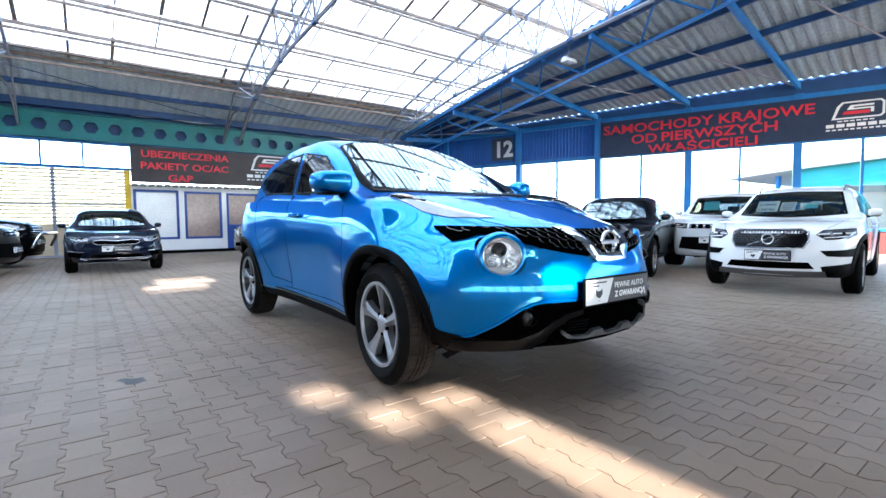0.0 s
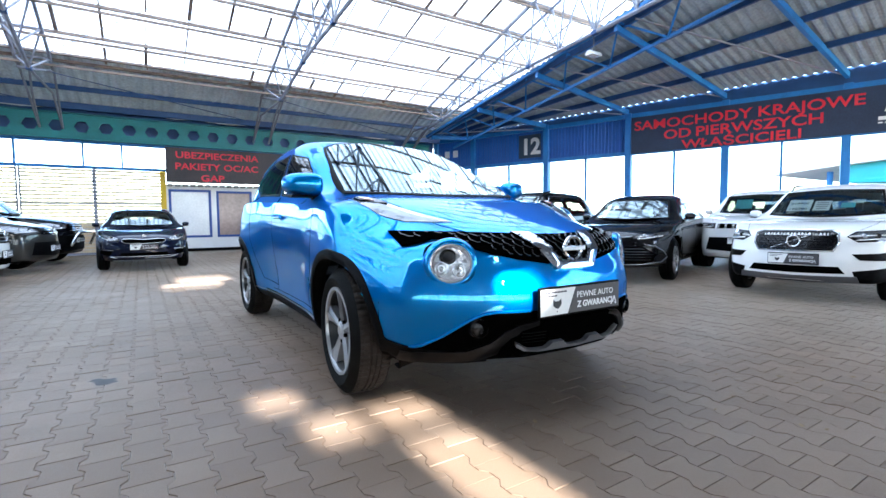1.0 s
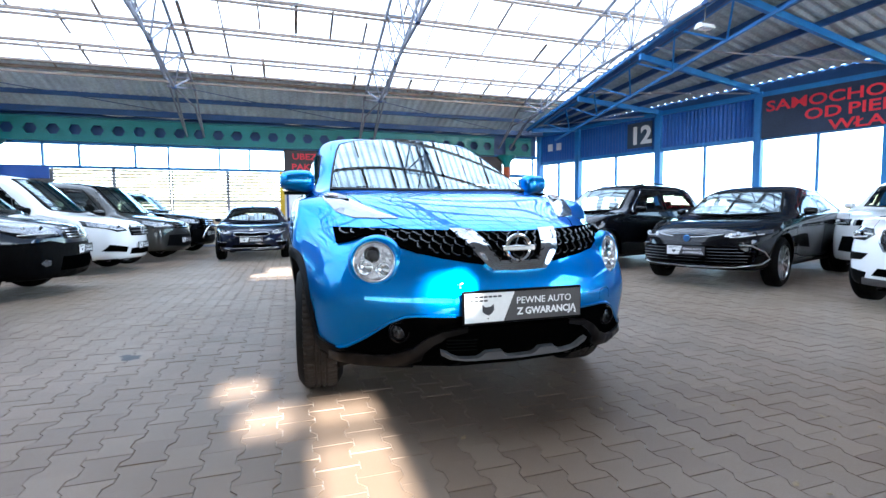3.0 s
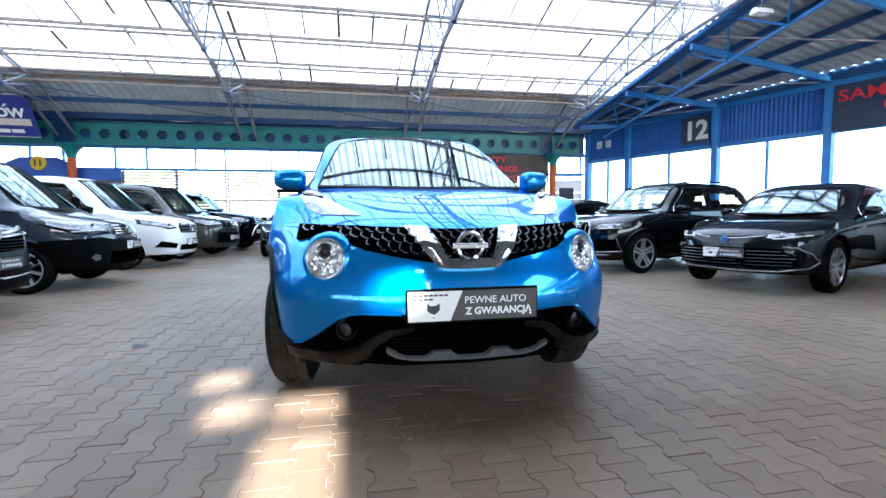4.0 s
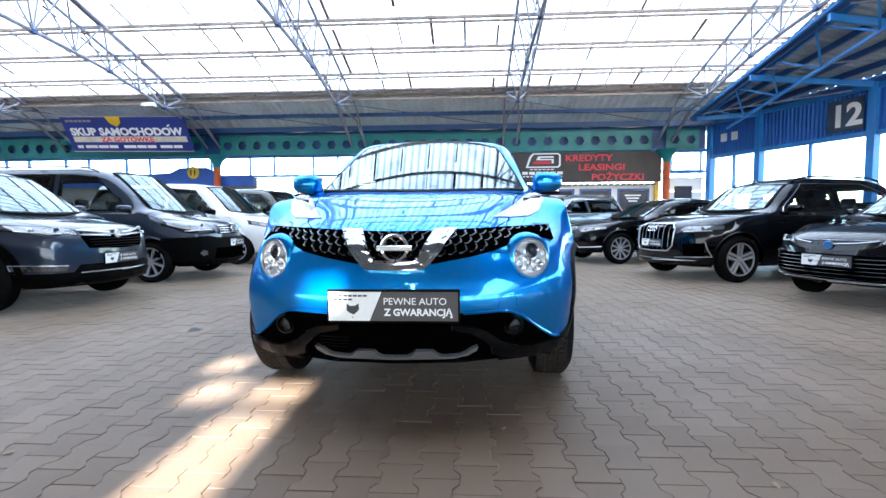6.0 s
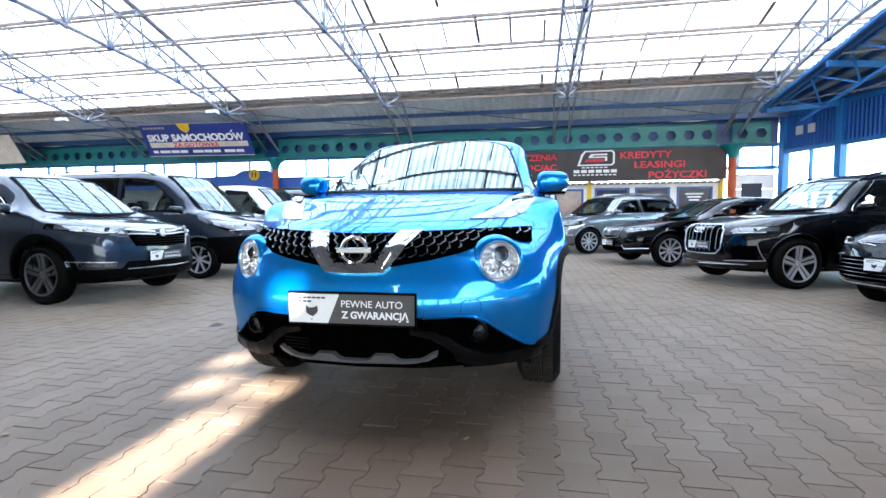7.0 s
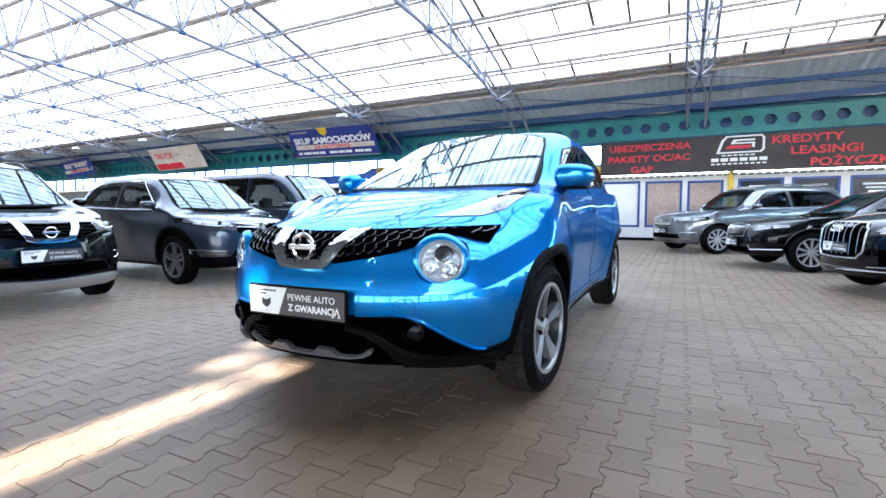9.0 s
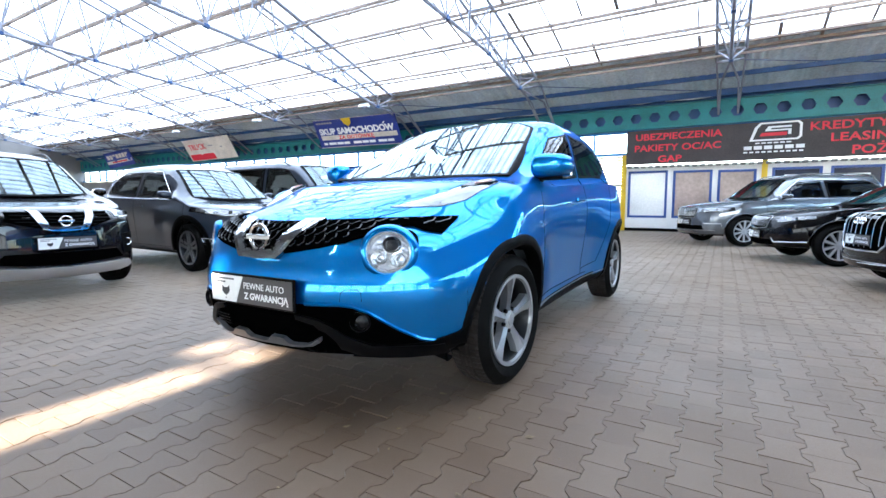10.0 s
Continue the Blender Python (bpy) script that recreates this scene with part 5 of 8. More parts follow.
def dealer_plate(parent, m, letters=True):
    """The dealer's plate: a white corner with small print and an emblem, a dark field with the slogan."""
    pl = empty("dealer_plate", m)
    pl.parent = parent
    tagged(pl, "dealer plate, white corner and dark field with slogan")
    if not PLATE_CACHE:
        def mesh_of(name, bm, mat):
            ob = part(name, bm, mat)
            me = ob.data
            bpy.data.objects.remove(ob)
            return me
        bm = bmesh.new()
        box(bm, -0.268, 0.268, 0.0, 0.014, -0.068, 0.068, 0.006)
        PLATE_CACHE["plate_holder"] = mesh_of("plate_holder", bm, BLACK)
        bm = bmesh.new()
        prism(bm, [(-0.26, -0.058), (-0.094, -0.058), (-0.045, 0.058), (-0.26, 0.058)], -0.003, 0.0)
        PLATE_CACHE["white_field"] = mesh_of("white_field", bm, PAPER)
        bm = bmesh.new()
        prism(bm, [(-0.091, -0.058), (0.26, -0.058), (0.26, 0.058), (-0.042, 0.058)], -0.003, 0.0)
        PLATE_CACHE["dark_field"] = mesh_of("dark_field", bm, material("graphite print", (0.06, 0.055, 0.055), 0.4))
        bm = bmesh.new()
        for z, a, b in ((0.043, -0.24, -0.085), (0.028, -0.24, -0.15)):
            for k in range(int((b - a) / 0.02)):
                box(bm, a + k * 0.02, a + k * 0.02 + 0.016, -0.004, -0.003, z - 0.0035, z + 0.0035)
        PLATE_CACHE["small_print"] = mesh_of("small_print", bm, DARK_PRINT)
        bm = bmesh.new()
        head = [(-0.024, 0.022), (-0.012, 0.012), (0.010, 0.013), (0.024, 0.022), (0.026, 0.0), (0.018, -0.012), (0.004, -0.022), (-0.012, -0.016), (-0.024, -0.006)]
        prism(bm, [(-0.162 + u, -0.010 + v) for u, v in head], -0.0042, -0.003)
        prism(bm, [(-0.164, -0.046), (-0.160, -0.046), (-0.160, -0.041), (-0.164, -0.041)], -0.0042, -0.003)
        PLATE_CACHE["emblem_print"] = mesh_of("emblem_print", bm, DARK_PRINT)
        for key, txt, z, b in (("slogan_top", "PEWNE AUTO", 0.008, 0.0), ("slogan_bottom", "Z GWARANCJĄ", -0.034, 0.0012)):
            ob = lettering(key, txt, 0.0285, WHITE_PRINT, None, pose(0, 0, 0), depth=0.0006, bold=b)
            me = ob.data
            bpy.data.objects.remove(ob)
            PLATE_CACHE[key] = me
    for key, me in PLATE_CACHE.items():
        ob = new(key, me)
        ob.parent = pl
        if key.startswith("slogan"):
            z = 0.008 if key == "slogan_top" else -0.036
            us = [v.co.x for v in me.vertices]
            k = (0.25 if key == "slogan_top" else 0.276) / (max(us) - min(us))
            ob.matrix_basis = pose(-0.036 - k * min(us), -0.0045, z, 90) @ Matrix.Diagonal((k, 1, 1, 1))
    return pl


def bars(shape, poly, view, parent, name, mat, kind, step, r=0.006, slant=0.0, off=0.008, res=0.03):
    """Grille bars that fill an outline: rows, uprights or a staggered mesh."""
    us, vs = [p[0] for p in poly], [p[1] for p in poly]
    single = kind not in ("mesh", "cells")
    bm = bmesh.new()

    def run(pts):
        nonlocal bm
        cur = []
        for u, v in pts + [(1e9, 1e9)]:
            if u < 1e8 and inside(poly, u, v):
                p, n = shape.at(view, u, v)
                cur.append(p + n * off)
            else:
                if len(cur) > 1:
                    sweep(bm, cur, r, 4)
                    if single:
                        part(name, bm, mat, parent, smooth=50)
                        bm = bmesh.new()
                cur = []
    if kind in ("rows", "mesh"):
        v = min(vs) + step * 0.5
        while v < max(vs):
            n = int((max(us) - min(us)) / res) + 1
            run([(min(us) + k * res, v + slant * abs(min(us) + k * res)) for k in range(n + 1)])
            v += step
    if kind == "uprights":
        u = min(us) + step * 0.5
        while u < max(us):
            n = int((max(vs) - min(vs)) / res) + 2
            run([(u + slant * (k * res), min(vs) + k * res) for k in range(n + 1)])
            u += step
    if kind == "mesh":
        v, j = min(vs) - 0.2, 0
        while v < max(vs) + 0.2:
            u = min(us) + (step * 0.9 if j % 2 else 0)
            while u < max(us):
                vv = v + step * 0.5 + slant * abs(u)
                lean = 0.3 * step * (1 if u > 0 else -1)
                run([(u + lean * (f - 0.5), vv + step * f) for f in (0.0, 0.33, 0.66, 1.0)])
                u += step * 1.8
            v += step
            j += 1
    if kind == "cells":
        # staggered hooked cells: a short upright that turns into a long foot
        rows = int((max(vs) - min(vs)) / step) + 3
        for j in range(-8, rows):
            cols = int((max(us) - min(us)) / (step * 1.55)) + 2
            for k in range(cols):
                u = min(us) + step * 1.55 * (k + (0.5 if j % 2 else 0.0))
                way = 1 if u > 0 else -1
                v = min(vs) + step * j + slant * 2.4 * abs(u)
                run([(u, v + step * 0.72), (u + way * 0.004, v + step * 0.3), (u - way * 0.006, v + 0.002), (u - way * step * 0.5, v - 0.004), (u - way * step * 0.95, v - 0.004)])
    if single:
        bm.free()
    else:
        tagged(part(name, bm, mat, parent, smooth=50), "dark staggered grille cells", kind="stuff")


def cabin(car, s, spec):
    """Lining, dashboard, steering wheel and seats, seen dimly through the glass."""
    y_dash, y_seat, y_rear, belt, half = spec["cabin"]
    bm = s.bm.copy()
    bmesh.ops.delete(bm, geom=[f for f in bm.faces if not (0.4 < f.calc_center_median().z and y_dash - 0.5 < f.calc_center_median().y < spec["L"] - 0.12)], context="FACES")
    bm.normal_update()
    shift = {v: v.normal * 0.028 for v in bm.verts}
    for v, d in shift.items():
        v.co -= d
    for f in bm.faces:
        f.material_index = 0
    part("cabin_lining", bm, LINING, car, smooth=50)
    bm = bmesh.new()
    box(bm, -half, half, y_dash - 0.35, spec["L"] - 0.3, 0.33, 0.36)
    part("cabin_floor", bm, LINING, car)
    bm = bmesh.new()
    box(bm, -half, half, y_dash - 0.3, y_dash + 0.22, belt - 0.34, belt - 0.04, 0.05)
    part("dashboard", bm, LINING, car)
    bm = bmesh.new()
    n, m = 22, 6
    ring = [[bm.verts.new(((0.17 + 0.014 * math.cos(b)) * math.cos(a), 0.014 * math.sin(b), (0.17 + 0.014 * math.cos(b)) * math.sin(a))) for b in (2 * math.pi * j / m for j in range(m))] for a in (2 * math.pi * k / n for k in range(n))]
    for k in range(n):
        for j in range(m):
            bm.faces.new((ring[k][j], ring[(k + 1) % n][j], ring[(k + 1) % n][(j + 1) % m], ring[k][(j + 1) % m]))
    box(bm, -0.16, 0.16, -0.012, 0.012, -0.025, 0.025, 0.008)
    part("steering_wheel", bm, BLACK, car, smooth=40, m=pose(0.36, y_dash + 0.32, belt - 0.03, -24))
    for y, xs in ((y_seat, (-0.36, 0.36)), (y_rear, (-0.42, 0.0, 0.42))):
        for x in xs:
            w = 0.24 if len(xs) == 2 else 0.2
            bm = bmesh.new()
            box(bm, -w, w, -0.48, 0.05, 0.36, belt - 0.52, 0.05)
            box(bm, -w, w, -0.05, 0.09, belt - 0.55, belt + 0.06, 0.06, Matrix.Rotation(radians(-8), 4, "X"))
            seat = part("seat", bm, SEAT, car, smooth=40, m=Matrix.Translation((x, y, 0)))
            bm = bmesh.new()
            box(bm, -0.12, 0.12, -0.05, 0.05, belt + 0.1, belt + 0.27, 0.04, Matrix.Translation((0, 0.12, 0)))
            part("headrest", bm, SEAT, seat, smooth=40)


def build_car(name, label, spec, m, group=""):
    """A whole parked car from its measures."""
    car = tagged(empty(name, m), label, "car", group)
    s = Shape(spec)
    R, (y1, y2) = spec["R"], spec["wy"]
    ra = spec.get("arch", R + 0.055)
    body_mat = spec["paint"]
    for yw in (y1, y2):
        s.cut_arch(yw, R, ra)
    for hole in spec.get("holes", ()):
        s.cut_round(*hole)
    for f in s.bm.faces:
        if f.calc_center_median().z < spec.get("dark_below", 0.27) or f.normal.z < -0.6:
            f.material_index = 1
    s.open_window(spec["windscreen"], "front")
    for g in spec["side_glass"]:
        s.open_window(g, "side")
    if "rear_glass" in spec:
        s.open_window(spec["rear_glass"], "rear")
    cabin(car, s, spec)
    part("body", s.bm, [body_mat, BLACK], car, smooth=50)
    half = s.hw(y1)
    for yw in (y1, y2):
        arch_liner(car, yw, R, ra, half)
        a0, a1 = spec.get("trim_arc", ((-8, 176), (2, 188)))[0 if yw == y1 else 1]
        arch_trim(s, car, yw, R, ra, spec.get("trim", 0.02), spec.get("trim_mat", body_mat), a0, a1, spec.get("trim_proud", 0.006))
        for sx in (1, -1):
            wheel(car, sx * (spec["track"]), yw, R, spec.get("tyre", 0.22), spec["rim"], spec["wheel"], spec.get("steer", 0.0) if yw == y1 else 0.0)
    # glass
    if "rear_glass" in spec:
        s.panel("rear_window", spec["rear_glass"], "rear", SIDE_GLASS, car, 0.003, depth=0.02, res=0.07).visible_shadow = False
    s.panel("windscreen", spec["windscreen"], "front", CAR_GLASS, car, 0.004, depth=0.02, res=0.07, fair=True, border=BLACK, inset=spec.get("border", (0.955, 0.92))).visible_shadow = False
    for sx in (1, -1):
        for g in spec["side_glass"]:
            s.panel("side_window", g, "side", SIDE_GLASS, car, 0.003, sx, depth=0.02, res=0.07, fair=True, border=BLACK).visible_shadow = False
        for ln in spec.get("seams", ()):
            s.seam("door_gap", ln, "side", car, SHADE_BLACK, 0.003, sx)
        for hy, hz in spec.get("handles", ()):
            p, n = s.side(hy, hz, sx)
            bm = bmesh.new()
            box(bm, -0.012, 0.012, -0.095, 0.095, -0.014, 0.014, 0.008, Matrix.Translation(p + n * 0.016))
            part("door_handle", bm, spec.get("handle_mat", body_mat), car)
        if "sill" in spec:
            s.panel("sill_trim", spec["sill"], "side", spec.get("sill_mat", BLACK), car, 0.012, sx, depth=0.02, res=0.12)
        if "window_line" in spec:
            s.seam("window_trim", spec["window_line"], "side", car, spec.get("line_mat", CHROME), 0.006, sx, off=0.006)
    if "mirror" in spec:
        door_mirror(car, *spec["mirror"], spec.get("mirror_mat", body_mat), spec.get("mirror_size", 1.0))
    for key, poly, mat, off in spec.get("front", ()):
        for o in ((poly, mirrored(poly)[::-1]) if key[-1] != "*" else (poly,)):
            if key != "headlamp":
                s.panel(key.rstrip("*"), o, "front", mat, car, off, depth=0.02, res=0.035)
                continue
            # a dark housing with a bright bowl, bulbs and a light strip under one clear front
            lamp = s.panel("headlamp", o, "front", GLOSS_BLACK, car, off, depth=0.02, res=0.035)
            cu, cv = sum(p[0] for p in o) / len(o), sum(p[1] for p in o) / len(o)
            s.panel("reflector", [(cu + (a - cu) * 0.86, cv + 0.006 + (b - cv) * 0.66) for a, b in o], "front", mat, lamp, off + 0.004, depth=0.01, res=0.035)
            us = [p[0] for p in o]
            span = max(us) - min(us)
            for f in (0.36, 0.66):
                u = min(us) + span * f
                p, n = s.front(u, cv)
                bm = bmesh.new()
                lathe(bm, [(0.006, 0.032), (-0.008, 0.03), (-0.010, 0.024), (0.0, 0.02), (-0.006, 0.001)], 20, "y")
                part("bulb", bm, SATIN if f < 0.5 else GLOSS_BLACK, lamp, smooth=35, m=Matrix.Translation(p + n * (off + 0.006)))
            low = min(p[1] for p in o)
            strip = [(min(us) + span * f, low + 0.25 * (cv - low) + 0.25 * span * f * 0.3) for f in (0.2, 0.5, 0.8)]
            s.seam("light_strip", [q if inside(o, *q) else (q[0], cv) for q in strip], "front", lamp, PAPER, 0.006, off=off + 0.008, res=0.03)
    for key, poly, kind, step, r, mat, slant in spec.get("bars", ()):
        bars(s, poly, "front", car, key, mat, kind, step, r, slant, off=0.02)
    for key, line, r, mat in spec.get("front_lines", ()):
        s.seam(key, line, "front", car, mat, r, off=0.010, res=0.03)
    if "hood" in spec:
        for o in (spec["hood"], mirrored(spec["hood"])):
            s.seam("bonnet_gap", o, "top", car, SHADE_BLACK, 0.003)
    if "badge" in spec:
        bx, bz, br = spec["badge"]
        p, n = s.front(bx, bz)
        bm = bmesh.new()
        lathe(bm, [(0.0, br), (-0.012, br), (-0.014, br * 0.9), (-0.014, br * 0.72), (-0.008, br * 0.68), (-0.008, 0.001)], 28, "y")
        part("badge", bm, spec.get("badge_mat", SATIN), car, smooth=30, m=Matrix.Translation(p + Vector((0, -0.016, 0))))
    if "plate" in spec:
        px, pz = spec["plate"]
        p, n = s.front(px, pz)
        q, _ = s.front(px, pz + 0.05)
        r_, _ = s.front(px, pz - 0.05)
        dealer_plate(car, pose(px, min(p.y, q.y, r_.y) - 0.018, pz))
    for sx in (1, -1):
        if spec.get("rails"):
            ya, yb, f = spec["rails"]
            bm = bmesh.new()
            n = 14
            pts = []
            for k in range(n + 1):
                y = ya + (yb - ya) * k / n
                w = f * s.hw(y)
                p, nn = s.above(sx * w, y)
                pts.append(p + Vector((0, 0, 0.045 if 0 < k < n else 0.0)))
            sweep(bm, pts, 0.016, 6)
            part("roof_rail", bm, spec.get("rail_mat", SILVER), car, smooth=50)
    for kind, (u, z, w, h) in spec.get("papers", ()):
        p, n = s.front(u, z)
        q, _ = s.front(u, z + 0.05)
        bm = bmesh.new()
        a, _ = s.front(u - w / 2, z - h / 2)
        b, _ = s.front(u + w / 2, z - h / 2)
        c, _ = s.front(u + w / 2, z + h / 2)
        d, _ = s.front(u - w / 2, z + h / 2)
        vs = [bm.verts.new(v + n * 0.008) for v in (a, b, c, d)]
        f = bm.faces.new(vs)
        out = bmesh.ops.extrude_face_region(bm, geom=[f])
        for g in out["geom"]:
            if isinstance(g, bmesh.types.BMVert):
                g.co += n * 0.002
        sheet = part("price_sheet", bm, PAPER if kind != "cyan" else CARD, car)
        if kind == "cyan":
            continue
        # lines of print that follow the sheet
        rows_ = ((0.22, 0.8), (-0.25, 0.8)) if kind == "price" else ((0.3, 0.7), (0.1, 0.8), (-0.1, 0.75), (-0.3, 0.6))
        up, along = ((c + d) - (a + b)) / 2, b - a
        mid = (a + b + c + d) / 4 + n * 0.012
        for f, width in rows_:
            if kind == "price":
                turn_ = Matrix((along.normalized(), up.normalized(), along.cross(up).normalized())).transposed().to_4x4()
                tx = lettering("price", "219900" if f > 0 else "178780", h * 0.34, DARK_PRINT, sheet, Matrix.Translation(mid + up * (f - 0.16) - along * 0.42) @ turn_, depth=0.001, bold=0.001)
                continue
            bm = bmesh.new()
            t_ = 0.05
            q = [mid + up * (f + s1 * t_) + along * (s2 * width / 2) for s1, s2 in ((-1, -1), (-1, 1), (1, 1), (1, -1))]
            bm.faces.new([bm.verts.new(v) for v in q])
            part("print_line", bm, GREY_PRINT, sheet)
    return car, s


def full(half):
    return list(half) + [(-u, v) for u, v in reversed(half) if abs(u) > 1e-6]


def measures(L, W, H, fo, wb, R, hood, cowl, roof, rear, tail_z, belt, paint_mat, **more):
    """Common proportions of a car: bonnet, cabin and tail from a few lengths."""
    w = W / 2
    cy, cz = cowl
    ry, rz = roof
    by, bz = rear
    b0, b1 = belt
    s = dict(
        L=L, R=R, wy=(fo, fo + wb), low=0.2, paint=paint_mat, track=w - 0.115, rim=R * 0.70, wheel=(5, ALLOY, True),
        top=[(0, hood - 0.06), (0.12, hood), (0.5, hood + (cz - hood) * 0.5), (cy, cz), (cy + 0.16, cz + 0.09), (ry, rz), (ry + 0.5, H), (by - 0.5, H - 0.015), (by, bz), (L - 0.12, tail_z), (L, tail_z - 0.08)],
        shoulder=[(0, hood - 0.14), (0.35, hood - 0.05), (fo, (hood + cz) / 2 + 0.0), (cy + 0.1, b0), ((cy + by) / 2, (b0 + b1) / 2), (by, b1), (L, min(b1, tail_z) - 0.05)],
        half=[(0, 0.84 * w), (0.4, 0.95 * w), (fo, w), (fo + wb / 2, 0.985 * w), (fo + wb, w), (L - 0.4, 0.95 * w), (L, 0.85 * w)],
        nose=[(0.2, 0.09), (0.34, 0.01), (0.5, 0.0), (hood - 0.18, 0.02), (hood, 0.09), (hood + 0.3, 0.2)],
        windscreen=full([(0, cz + 0.02), (w * 0.74, cz + 0.045), (w * 0.615, rz - 0.055), (0, rz - 0.03)]),
        side_glass=[
            [(cy + 0.42, b0 + 0.05), (ry + 0.02, rz - 0.14), (ry + 0.62, rz - 0.09), (ry + 0.66, b0 + 0.06)],
            [(ry + 0.74, b0 + 0.06), (ry + 0.71, rz - 0.09), (by - 0.55, rz - 0.1), (by - 0.25, b1 + 0.2), (by - 0.2, b1 + 0.06)],
        ],
        seams=[[(cy + 0.05, 0.42), (cy + 0.0, b0 - 0.06), (cy + 0.3, b0 + 0.02)], [(ry + 0.70, 0.36), (ry + 0.72, b0)], [(cy + 0.12, 0.35), (fo + wb - 0.5, 0.35)]],
        handles=[(ry + 0.45, b0 - 0.09), (ry + 1.3, b0 - 0.07)],
        sill=[(fo + R + 0.1, 0.215), (fo + wb - R - 0.1, 0.215), (fo + wb - R - 0.12, 0.30), (fo + R + 0.12, 0.30)],
        mirror=(w * 0.945 + 0.09, cy + 0.42, b0 + 0.09), mirror_size=0.95,
        hood=[(w * 0.62, 0.28), (w * 0.74, 0.7), (w * 0.78, cy - 0.05)],
        belly=0.02,
        rear_glass=full([(0, b1 + 0.12), (w * 0.62, b1 + 0.12), (w * 0.52, rz - 0.13), (0, rz - 0.10)]),
        cabin=(cy + 0.42, ry + 0.5, min(ry + 1.4, by - 0.45), b0, w * 0.8),
    )
    s.update(more)
    return s


def parked(bx, by, turn, size=0.9, tall=0.88):
    """The pose of a car whose badge stands over (bx, by), turned by degrees about its nose."""
    return pose(bx, by, 0, 0, 0, turn) @ Matrix.Diagonal((size, size, tall, 1))


